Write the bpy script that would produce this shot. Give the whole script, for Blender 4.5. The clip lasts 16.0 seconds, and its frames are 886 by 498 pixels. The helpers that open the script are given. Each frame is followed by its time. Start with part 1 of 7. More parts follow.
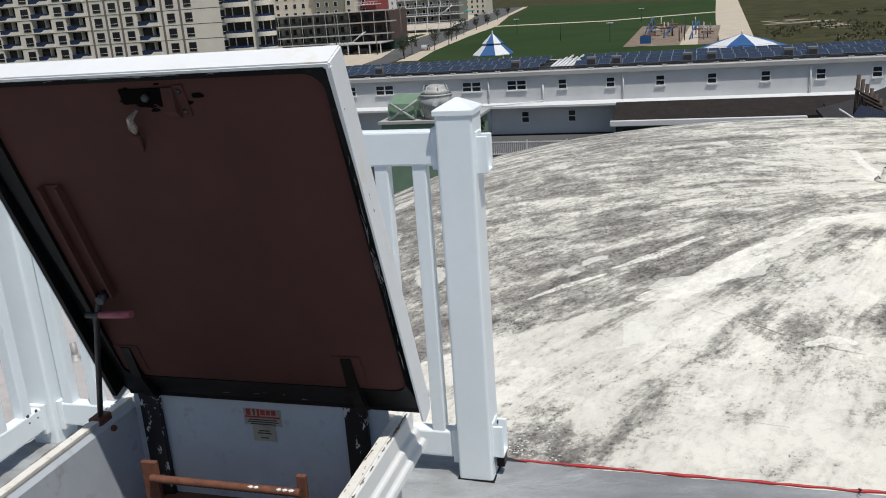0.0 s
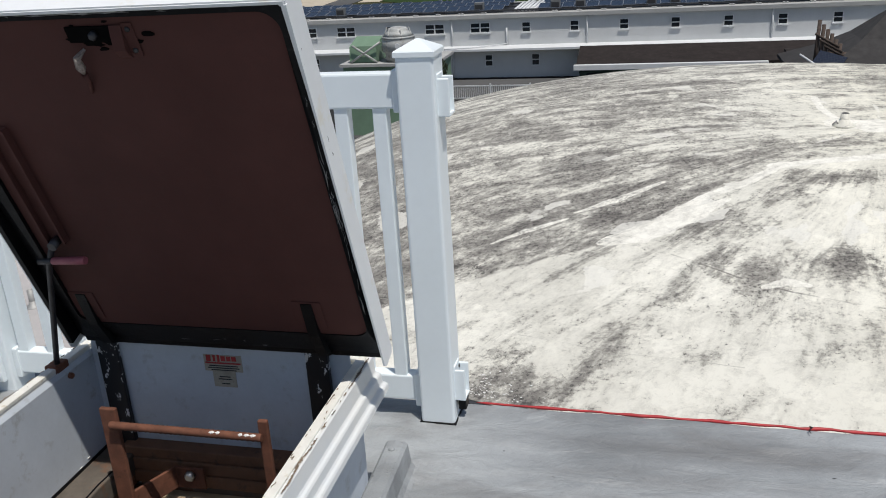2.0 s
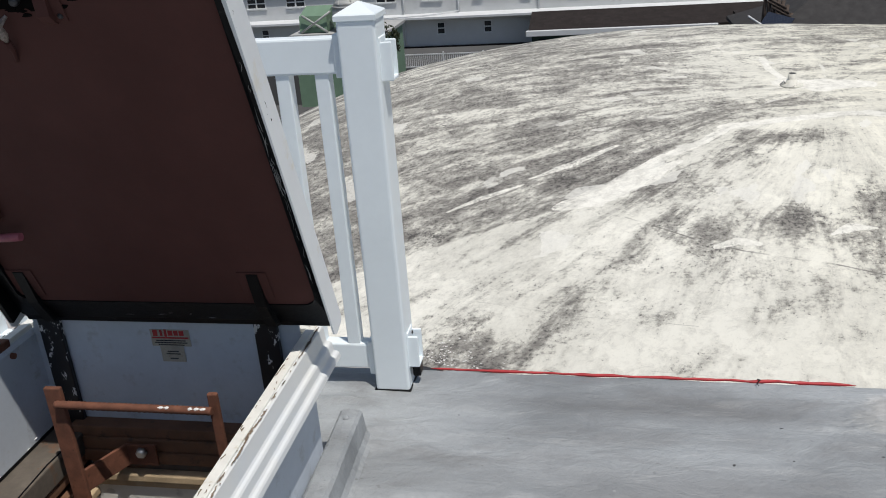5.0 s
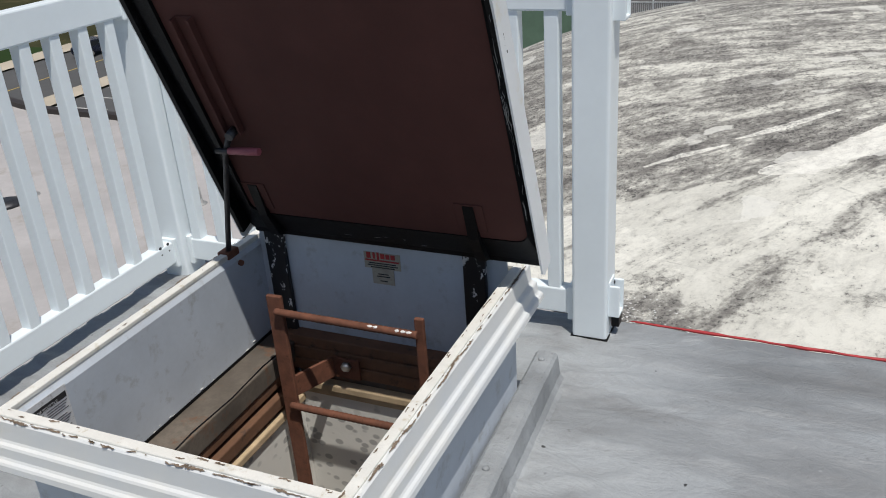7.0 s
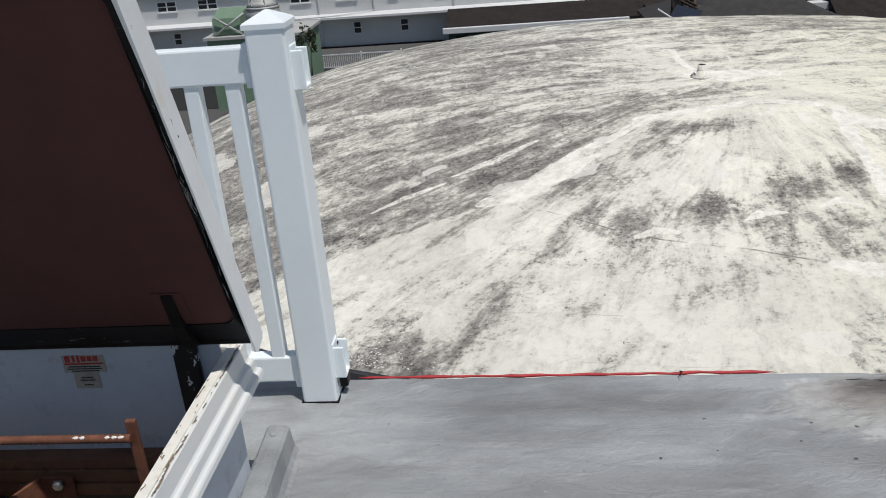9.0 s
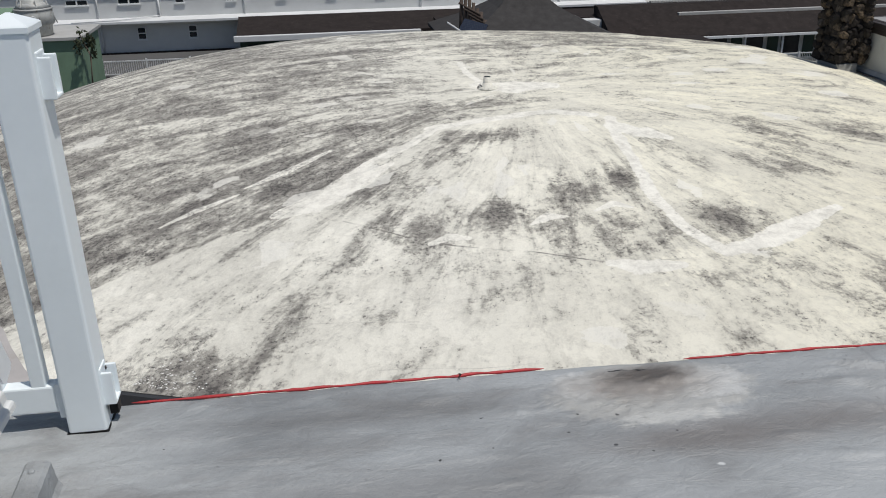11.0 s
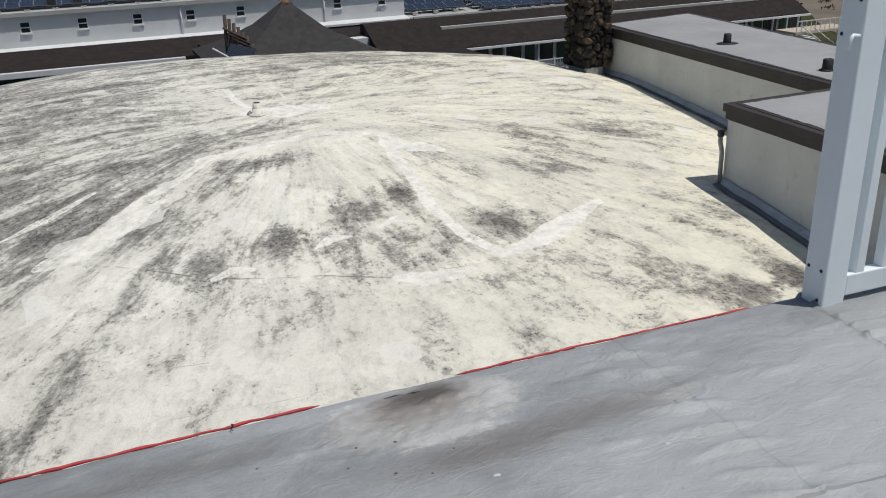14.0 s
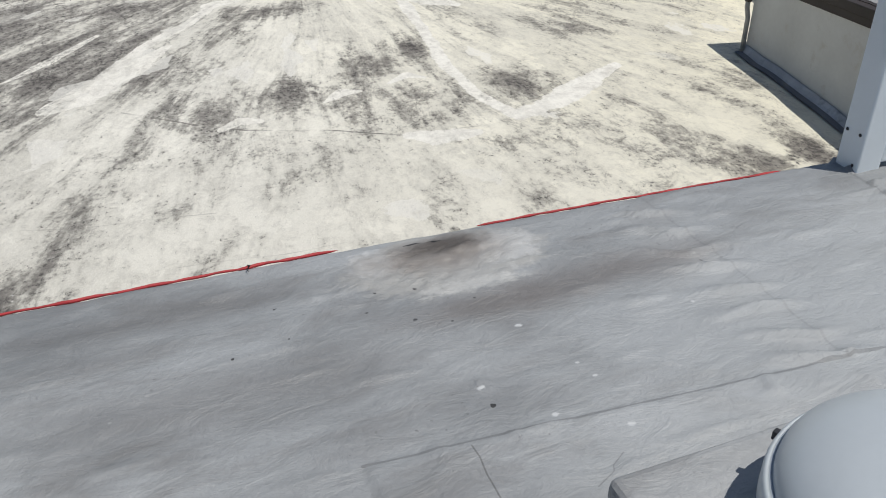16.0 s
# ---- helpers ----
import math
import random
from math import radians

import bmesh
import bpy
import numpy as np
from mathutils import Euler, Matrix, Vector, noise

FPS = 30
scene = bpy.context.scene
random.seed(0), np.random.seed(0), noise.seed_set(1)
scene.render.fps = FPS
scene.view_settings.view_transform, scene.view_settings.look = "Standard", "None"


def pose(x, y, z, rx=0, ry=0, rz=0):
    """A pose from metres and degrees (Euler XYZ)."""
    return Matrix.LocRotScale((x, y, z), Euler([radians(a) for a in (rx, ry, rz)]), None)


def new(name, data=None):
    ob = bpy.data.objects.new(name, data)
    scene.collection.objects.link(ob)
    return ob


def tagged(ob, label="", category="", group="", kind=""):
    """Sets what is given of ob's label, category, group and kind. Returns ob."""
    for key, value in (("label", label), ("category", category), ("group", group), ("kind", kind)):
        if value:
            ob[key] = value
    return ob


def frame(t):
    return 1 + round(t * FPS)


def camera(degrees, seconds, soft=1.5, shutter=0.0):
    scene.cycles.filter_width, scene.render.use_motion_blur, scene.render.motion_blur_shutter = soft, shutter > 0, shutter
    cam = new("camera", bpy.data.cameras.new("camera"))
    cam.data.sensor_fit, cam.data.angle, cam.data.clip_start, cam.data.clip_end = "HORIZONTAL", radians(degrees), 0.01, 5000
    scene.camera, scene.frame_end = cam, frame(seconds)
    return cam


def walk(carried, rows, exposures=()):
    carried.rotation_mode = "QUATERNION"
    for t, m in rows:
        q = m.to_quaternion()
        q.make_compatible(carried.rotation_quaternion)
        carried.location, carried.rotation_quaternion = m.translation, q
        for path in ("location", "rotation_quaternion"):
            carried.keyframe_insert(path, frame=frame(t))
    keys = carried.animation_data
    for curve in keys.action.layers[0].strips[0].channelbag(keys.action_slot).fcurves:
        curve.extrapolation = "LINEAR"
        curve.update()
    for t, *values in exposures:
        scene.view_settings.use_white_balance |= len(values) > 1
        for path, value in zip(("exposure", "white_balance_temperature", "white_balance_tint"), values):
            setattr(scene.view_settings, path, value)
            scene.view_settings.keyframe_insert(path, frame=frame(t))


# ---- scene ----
cam = camera(54.36, 16.0, soft=1.0)
# seconds, eye x y z, yaw, pitch, roll
ROWS = [
    (0.0, -0.088, -0.053, 1.426, 15.50, -16.68, 3.95),
    (0.5, -0.092, -0.039, 1.416, 14.85, -19.96, 3.76),
    (1.0, -0.096, -0.043, 1.393, 14.40, -23.19, 3.32),
    (1.5, -0.095, -0.034, 1.421, 13.57, -21.44, 3.00),
    (2.0, -0.087, -0.038, 1.420, 13.15, -20.48, 3.29),
    (2.5, -0.077, -0.027, 1.414, 12.12, -20.95, 3.80),
    (3.0, -0.076, -0.026, 1.409, 11.00, -21.20, 3.65),
    (3.5, -0.075, -0.029, 1.408, 10.24, -21.67, 3.76),
    (3.7, -0.073, -0.042, 1.407, 10.03, -22.03, 3.71),
    (5.8, -0.064, -0.015, 1.400, 10.09, -23.02, 4.16),
    (6.0, -0.079, -0.015, 1.399, 12.52, -23.30, 4.03),
    (6.5, -0.124, -0.031, 1.390, 20.72, -24.54, 3.83),
    (7.0, -0.134, -0.036, 1.384, 23.28, -25.23, 3.82),
    (7.5, -0.108, -0.014, 1.392, 17.58, -24.83, 3.82),
    (8.0, -0.080, 0.010, 1.413, 10.86, -23.35, 3.71),
    (8.2, -0.074, 0.012, 1.413, 8.95, -22.94, 3.91),
    (10.3, -0.021, -0.012, 1.422, -1.30, -23.58, 2.55),
    (10.5, -0.014, -0.011, 1.417, -3.01, -23.54, 2.04),
    (11.0, 0.017, 0.004, 1.416, -8.37, -23.14, 1.00),
    (11.5, 0.037, 0.006, 1.428, -14.75, -22.84, 0.71),
    (12.0, 0.087, 0.018, 1.440, -21.44, -22.02, 1.24),
    (12.5, 0.136, 0.016, 1.452, -27.00, -20.65, 1.83),
    (13.0, 0.171, 0.011, 1.463, -29.44, -19.69, 2.43),
    (13.5, 0.160, 0.020, 1.453, -27.09, -20.47, 2.50),
    (14.0, 0.132, 0.026, 1.440, -23.41, -22.28, 1.74),
    (14.5, 0.112, 0.038, 1.415, -20.97, -25.45, 1.26),
    (15.0, 0.103, 0.058, 1.372, -20.70, -29.76, 0.17),
    (15.5, 0.105, 0.089, 1.355, -21.47, -31.62, -0.64),
    (16.0, 0.102, 0.109, 1.352, -22.14, -31.26, -0.19),
]
walk(cam, [(t, pose(x, y, z, 90 + pitch, roll, yaw)) for t, x, y, z, yaw, pitch, roll in ROWS],
     [(0.0, -0.2), (3.5, -0.26), (8.2, -0.28), (10.3, -0.42), (13.0, -0.42), (16.0, -0.44)])

# ---- light ----
SUN = Vector((0.275, -0.245, 0.93))
world = bpy.data.worlds.new("sky")
scene.world = world
world.use_nodes = True
_n = world.node_tree.nodes
_sky = _n.new("ShaderNodeTexSky")
_sky.sky_type, _sky.sun_disc = "NISHITA", False
_sky.sun_elevation = math.asin(SUN.normalized().z)
_sky.sun_rotation = math.atan2(SUN.x, SUN.y)
_bg = _n["Background"]
_bg.inputs["Strength"].default_value = 0.08
world.node_tree.links.new(_sky.outputs[0], _bg.inputs["Color"])
_sun = new("sun", bpy.data.lights.new("sun", "SUN"))
_sun.data.energy, _sun.data.angle, _sun.data.color = 4.2, radians(0.53), (1.0, 0.96, 0.9)
_sun.rotation_euler = SUN.to_track_quat("Z", "Y").to_euler()


# ---- materials ----
class Mat:
    """A node material under construction."""

    def __init__(self, name, color=(0.5, 0.5, 0.5), rough=0.6, metal=0.0, spec=0.5):
        self.m = bpy.data.materials.new(name)
        self.m.use_nodes = True
        self.t = self.m.node_tree
        self.b = self.t.nodes["Principled BSDF"]
        self.b.inputs["Base Color"].default_value = (*color, 1)
        self.b.inputs["Roughness"].default_value = rough
        self.b.inputs["Metallic"].default_value = metal
        self.b.inputs["Specular IOR Level"].default_value = spec
        self.co = None
        self.height = None

    def node(self, kind, **kw):
        n = self.t.nodes.new(kind)
        for k, v in kw.items():
            n.inputs[k.replace("_", " ")].default_value = v
        return n

    def link(self, a, b):
        self.t.links.new(a, b)

    def coords(self, scale=(1, 1, 1), rot=(0, 0, 0), kind="Object"):
        if not self.co:
            self.co = self.t.nodes.new("ShaderNodeTexCoord")
        mp = self.t.nodes.new("ShaderNodeMapping")
        mp.inputs["Scale"].default_value = scale
        mp.inputs["Rotation"].default_value = rot
        self.link(self.co.outputs[kind], mp.inputs[0])
        return mp.outputs[0]

    def noise(self, scale, detail=5, rough=0.6, at=None, distort=0.0):
        n = self.node("ShaderNodeTexNoise", Scale=scale, Detail=detail, Roughness=rough, Distortion=distort)
        self.link(at or self.coords(), n.inputs["Vector"])
        return n.outputs[0]

    def ramp(self, fac, stops):
        r = self.t.nodes.new("ShaderNodeValToRGB")
        el = r.color_ramp.elements
        while len(el) < len(stops):
            el.new(0.5)
        for e, (p, c) in zip(el, stops):
            e.position, e.color = p, (*c, 1) if isinstance(c, tuple) else (c, c, c, 1)
        self.link(fac, r.inputs[0])
        return r.outputs[0]

    def mix(self, fac, a, b, mode="MIX"):
        n = self.t.nodes.new("ShaderNodeMix")
        n.data_type, n.blend_type = "RGBA", mode
        for sock, val in ((n.inputs[0], fac), (n.inputs[6], a), (n.inputs[7], b)):
            if isinstance(val, (int, float)):
                sock.default_value = val
            elif isinstance(val, tuple):
                sock.default_value = (*val, 1)
            else:
                self.link(val, sock)
        return n.outputs[2]

    def math(self, op, a, b=0.0, c=0.0):
        n = self.t.nodes.new("ShaderNodeMath")
        n.operation = op
        for sock, val in zip(n.inputs, (a, b, c)):
            if isinstance(val, (int, float)):
                sock.default_value = val
            else:
                self.link(val, sock)
        return n.outputs[0]

    def color(self, out):
        self.link(out, self.b.inputs["Base Color"])
        return self

    def rough(self, out):
        self.link(out, self.b.inputs["Roughness"])
        return self

    def bump(self, h, strength=0.3, dist=0.01):
        n = self.node("ShaderNodeBump", Strength=strength, Distance=dist)
        self.link(h, n.inputs["Height"])
        self.link(n.outputs[0], self.b.inputs["Normal"])
        return self


def plain(name, color, rough=0.6, metal=0.0, vary=0.12, scale=6.0, bump=0.1, spec=0.5, dirt=None, dist=0.004):
    """A painted or raw surface with variation at two scales."""
    m = Mat(name, color, rough, metal, spec)
    big, fine = m.noise(scale, 6), m.noise(scale * 14, 4)
    dark = tuple(c * (1 - vary) for c in color)
    light = tuple(min(1, c * (1 + vary)) for c in color)
    c = m.mix(m.ramp(big, [(0.3, 0.0), (0.7, 1.0)]), dark, light)
    c = m.mix(m.math("MULTIPLY", m.ramp(fine, [(0.35, 1.0), (0.6, 0.0)]), vary), c, tuple(c0 * 0.6 for c0 in color))
    if dirt:
        c = m.mix(m.ramp(m.noise(scale * 2.3, 8, 0.7), [(0.56, 0.0), (0.68, 1.0)]), c, dirt)
    m.color(c)
    m.rough(m.ramp(fine, [(0.2, max(0, rough - 0.1)), (0.8, min(1, rough + 0.12))]))
    m.bump(m.math("ADD", big, m.math("MULTIPLY", fine, 0.4)), bump, dist)
    return m.m


# ---- building helpers ----
def part(name, bm, mat, parent=None, label=""):
    """Links a bmesh as one mesh object under a thing or a part."""
    me = bpy.data.meshes.new(name)
    bm.normal_update()
    bm.to_mesh(me)
    bm.free()
    if mat:
        me.materials.append(mat)
    ob = new(name, me)
    if parent:
        ob.parent = parent
    if label:
        ob["label"] = label
    return ob


def shared(name, me, parent, m=None):
    """One more object on a mesh that others use too."""
    ob = new(name, me)
    ob.parent = parent
    if m:
        ob.matrix_basis = m
    return ob


def thing(name, label, category, group="", kind="", at=None):
    ob = new(name)
    ob.empty_display_size = 0.1
    if at:
        ob.matrix_basis = at
    return tagged(ob, label, category, group, kind)


def box(x0, y0, z0, x1, y1, z1, bevel=0.0, bm=None, seg=2):
    """A box between two corners, its edges rounded."""
    own = bmesh.new()
    v = [own.verts.new((x, y, z)) for x in (x0, x1) for y in (y0, y1) for z in (z0, z1)]
    for q in ((0, 1, 3, 2), (4, 6, 7, 5), (0, 4, 5, 1), (2, 3, 7, 6), (0, 2, 6, 4), (1, 5, 7, 3)):
        own.faces.new([v[i] for i in q])
    bmesh.ops.recalc_face_normals(own, faces=own.faces)
    if bevel:
        bmesh.ops.bevel(own, geom=own.edges[:], offset=bevel, segments=seg, affect="EDGES", profile=0.5)
    return merge(bm, own)


def merge(bm, own):
    if bm is None:
        return own
    me = bpy.data.meshes.new("t")
    own.to_mesh(me)
    own.free()
    bm.from_mesh(me)
    bpy.data.meshes.remove(me)
    return bm


def moved(bm, m):
    bmesh.ops.transform(bm, matrix=m, verts=bm.verts)
    return bm


def tube(points, radius, sides=8, bm=None, cap=True):
    """A round bar along a line of points."""
    own = bmesh.new()
    pts = [Vector(p) for p in points]
    rings = []
    for i, p in enumerate(pts):
        d = (pts[min(i + 1, len(pts) - 1)] - pts[max(i - 1, 0)]).normalized()
        q = d.to_track_quat("Z", "Y").to_matrix()
        r = radius[i] if isinstance(radius, (list, tuple)) else radius
        rings.append([own.verts.new(p + q @ Vector((r * math.cos(a), r * math.sin(a), 0))) for a in (k * math.tau / sides for k in range(sides))])
    for a, b in zip(rings, rings[1:]):
        for k in range(sides):
            own.faces.new((a[k], a[(k + 1) % sides], b[(k + 1) % sides], b[k])).smooth = True
    if cap:
        own.faces.new(rings[0][::-1])
        own.faces.new(rings[-1])
    return merge(bm, own)


def lathe(profile, sides=32, at=(0, 0, 0), bm=None, smooth=True):
    """A turned shape: pairs of radius and height."""
    own = bmesh.new()
    rings = []
    for r, z in profile:
        rings.append([own.verts.new((at[0] + max(r, 1e-4) * math.cos(a), at[1] + max(r, 1e-4) * math.sin(a), at[2] + z)) for a in (k * math.tau / sides for k in range(sides))])
    for a, b in zip(rings, rings[1:]):
        for k in range(sides):
            own.faces.new((a[k], a[(k + 1) % sides], b[(k + 1) % sides], b[k])).smooth = smooth
    own.faces.new(rings[-1])
    own.faces.new(rings[0][::-1])
    return merge(bm, own)


def prism(outline, z0, z1, bm=None, bevel=0.0):
    """A flat outline of x, y pairs, raised from z0 to z1."""
    own = bmesh.new()
    lo = [own.verts.new((x, y, z0)) for x, y in outline]
    hi = [own.verts.new((x, y, z1)) for x, y in outline]
    n = len(outline)
    own.faces.new(lo[::-1])
    own.faces.new(hi)
    for k in range(n):
        own.faces.new((lo[k], lo[(k + 1) % n], hi[(k + 1) % n], hi[k]))
    bmesh.ops.recalc_face_normals(own, faces=own.faces)
    if bevel:
        bmesh.ops.bevel(own, geom=own.edges[:], offset=bevel, segments=2, affect="EDGES", profile=0.5)
    return merge(bm, own)


def extrude_x(profile, x0, x1, bm=None):
    """A closed outline of y, z pairs, drawn out along x."""
    own = bmesh.new()
    a = [own.verts.new((x0, y, z)) for y, z in profile]
    b = [own.verts.new((x1, y, z)) for y, z in profile]
    n = len(profile)
    own.faces.new(a)
    own.faces.new(b[::-1])
    for k in range(n):
        own.faces.new((a[k], b[k], b[(k + 1) % n], a[(k + 1) % n]))
    bmesh.ops.recalc_face_normals(own, faces=own.faces)
    return merge(bm, own)


# ---- surfaces ----
VINYL = plain("white vinyl", (0.80, 0.86, 0.89), 0.38, vary=0.03, scale=3, bump=0.03)
WHITE_PAINT = plain("chipped white paint", (0.76, 0.76, 0.74), 0.5, vary=0.06, scale=9, bump=0.25, dirt=(0.42, 0.38, 0.32))
GREY_PAINT = plain("grey painted steel", (0.46, 0.48, 0.5), 0.5, vary=0.08, scale=7, bump=0.12)
BROWN = plain("brown lid lining", (0.092, 0.039, 0.034), 0.7, vary=0.14, scale=4, bump=0.06, spec=0.15)
LINER = plain('blue grey liner paint', (0.52, 0.565, 0.62), 0.45, vary=0.08, scale=6, bump=0.08, dirt=(0.4, 0.42, 0.44))
BLACK = plain("black rubber", (0.005, 0.005, 0.006), 0.5, vary=0.3, scale=20, bump=0.3, spec=0.2, dirt=(0.02, 0.02, 0.02))
RUST = plain("rusted steel", (0.155, 0.06, 0.034), 0.8, vary=0.3, scale=30, bump=0.4, dirt=(0.09, 0.035, 0.02))
WOOD = plain("weathered lumber", (0.165, 0.083, 0.047), 0.75, vary=0.3, scale=8, bump=0.3, dirt=(0.06, 0.04, 0.03))
PLY = plain("raw plywood edge", (0.5, 0.38, 0.24), 0.8, vary=0.2, scale=20, bump=0.3)
PINK = plain("faded pink grip", (0.36, 0.1, 0.13), 0.5, vary=0.15, scale=20)
STEEL = plain("dark worn steel", (0.06, 0.06, 0.065), 0.45, 0.6, vary=0.3, scale=30)
ZINC = plain("zinc plated steel", (0.5, 0.5, 0.48), 0.35, 0.8, vary=0.15, scale=40)
ALU = plain("spun aluminium painted grey", (0.55, 0.6, 0.63), 0.36, 0.15, vary=0.04, scale=4, bump=0.02)
RED = plain("red sealant", (0.45, 0.035, 0.04), 0.55, vary=0.3, scale=20, bump=0.4)
BROWN_TRIM = plain("brown metal coping", (0.038, 0.03, 0.027), 0.6, vary=0.2, scale=3, bump=0.2)
STUCCO = plain("cream stucco", (0.63, 0.63, 0.6), 0.85, vary=0.08, scale=1.2, bump=0.3, dirt=(0.55, 0.53, 0.48))
FASCIA = plain("dark fascia membrane", (0.035, 0.037, 0.042), 0.7, vary=0.2, scale=3)
LAVA = Mat("lava stone", (0.05, 0.045, 0.04), 0.9, spec=0.2)
_n = LAVA.noise(2.2, 8, 0.7)
_i = LAVA.t.nodes.new("ShaderNodeObjectInfo")
_c = LAVA.ramp(_i.outputs["Random"], [(0.0, (0.022, 0.02, 0.019)), (0.45, (0.05, 0.042, 0.036)), (0.72, (0.085, 0.07, 0.055)), (0.86, (0.19, 0.14, 0.09)), (1.0, (0.12, 0.11, 0.1))])
LAVA.color(LAVA.mix(LAVA.ramp(_n, [(0.35, 0.0), (0.62, 0.85)]), _c, (0.02, 0.018, 0.017)))
LAVA.bump(_n, 0.9, 0.05)
LAVA = LAVA.m
MORTAR = plain("dark mortar", (0.03, 0.026, 0.024), 0.95, vary=0.3, scale=10)
BRICK = plain("weathered chimney brick", (0.27, 0.19, 0.14), 0.9, vary=0.3, scale=9, bump=0.5, dirt=(0.5, 0.48, 0.44))


def grey_coating(name, tint=(0.33, 0.346, 0.357)):
    """Grey elastomeric coating, brushed along x, with clouds, wear and specks."""
    m = Mat(name, tint, 0.55)
    brush = m.noise(3.0, 8, 0.65, m.coords((0.9, 4, 1), (0, 0, 0.05)), 0.6)
    hair = m.noise(3.0, 6, 0.7, m.coords((1.6, 26, 1), (0, 0, 0.06)))
    cloud = m.noise(1.5, 7, 0.6, m.coords((0.8, 1.7, 1)), 0.4)
    smear = m.noise(2.6, 8, 0.66, m.coords((0.9, 2.4, 1), (0, 0, 0.12)), 0.5)
    grain = m.noise(70, 5, 0.75)
    c = m.mix(m.ramp(cloud, [(0.32, 0.0), (0.66, 1.0)]), tuple(t * 0.66 for t in tint), tuple(t * 1.2 for t in tint))
    c = m.mix(m.math("MULTIPLY", m.ramp(brush, [(0.4, 0.0), (0.72, 1.0)]), 0.1), c, tuple(t * 1.5 for t in tint))
    c = m.mix(m.math("MULTIPLY", m.ramp(smear, [(0.5, 0.0), (0.68, 1.0)]), 0.5), c, (0.17, 0.165, 0.16))
    c = m.mix(m.math("MULTIPLY", m.ramp(hair, [(0.3, 1.0), (0.42, 0.0)]), 0.05), c, (0.12, 0.12, 0.125))
    c = m.mix(m.math("MULTIPLY", m.ramp(hair, [(0.6, 0.0), (0.72, 1.0)]), 0.05), c, (0.5, 0.51, 0.52))
    c = m.mix(m.math("MULTIPLY", m.ramp(grain, [(0.3, 1.0), (0.55, 0.0)]), 0.2), c, tuple(t * 0.5 for t in tint))
    pock = m.ramp(m.noise(48, 3, 0.5), [(0.67, 0.0), (0.71, 1.0)])
    c = m.mix(m.math("MULTIPLY", m.math("MULTIPLY", pock, m.ramp(m.noise(2.1, 4), [(0.48, 0.0), (0.6, 1.0)])), 0.5), c, (0.13, 0.13, 0.13))
    spots = m.ramp(m.noise(9, 5, 0.6), [(0.72, 0.0), (0.735, 1.0)])
    c = m.mix(m.math("MULTIPLY", spots, 0.55), c, (0.6, 0.62, 0.62))
    specks = m.ramp(m.noise(26, 2, 0.4), [(0.77, 0.0), (0.785, 1.0)])
    c = m.mix(specks, c, (0.05, 0.05, 0.05))
    m.color(c)
    m.rough(m.ramp(grain, [(0.2, 0.36), (0.8, 0.58)]))
    h = m.math("ADD", m.math("MULTIPLY", brush, 0.3), m.math("ADD", m.math("MULTIPLY", grain, 0.3), m.math("MULTIPLY", hair, 0.05)))
    h = m.math("ADD", h, m.math("MULTIPLY", m.noise(11, 5, 0.6, m.coords((0.6, 1.2, 1)), 0.8), 1.3))
    bent = m.noise(5.0, 6, 0.6, m.coords((0.8, 2.0, 1), (0, 0, 0.15)), 0.8)
    ridge = m.ramp(m.math("ABSOLUTE", m.math("SUBTRACT", bent, 0.55)), [(0.0, 1.0), (0.03, 0.0)])
    h = m.math("ADD", h, m.math("MULTIPLY", m.math("MULTIPLY", ridge, m.ramp(m.noise(1.7, 4, 0.6), [(0.5, 0.0), (0.65, 1.0)])), 0.14))
    m.bump(h, 0.65, 0.013)
    return m


def patch(m, c, at, size, color, amount, wobble=0.35, soft=0.5, scale=6.0):
    """Lays a stain or patch with a ragged outline over a colour: an ellipse in plan."""
    mp = m.t.nodes.new("ShaderNodeMapping")
    mp.inputs["Location"].default_value = (-at[0] / size[0], -at[1] / size[1], 0)
    mp.inputs["Scale"].default_value = (1 / size[0], 1 / size[1], 0)
    m.coords()
    m.link(m.co.outputs["Object"], mp.inputs[0])
    ln = m.t.nodes.new("ShaderNodeVectorMath")
    ln.operation = "LENGTH"
    m.link(mp.outputs[0], ln.inputs[0])
    d = m.math("ADD", ln.outputs["Value"], m.math("MULTIPLY", m.math("SUBTRACT", m.noise(scale, 7, 0.65), 0.5), 2 * wobble))
    return m.mix(m.math("MULTIPLY", m.ramp(d, [(1 - soft, 1.0), (1.0, 0.0)]), amount), c, color)


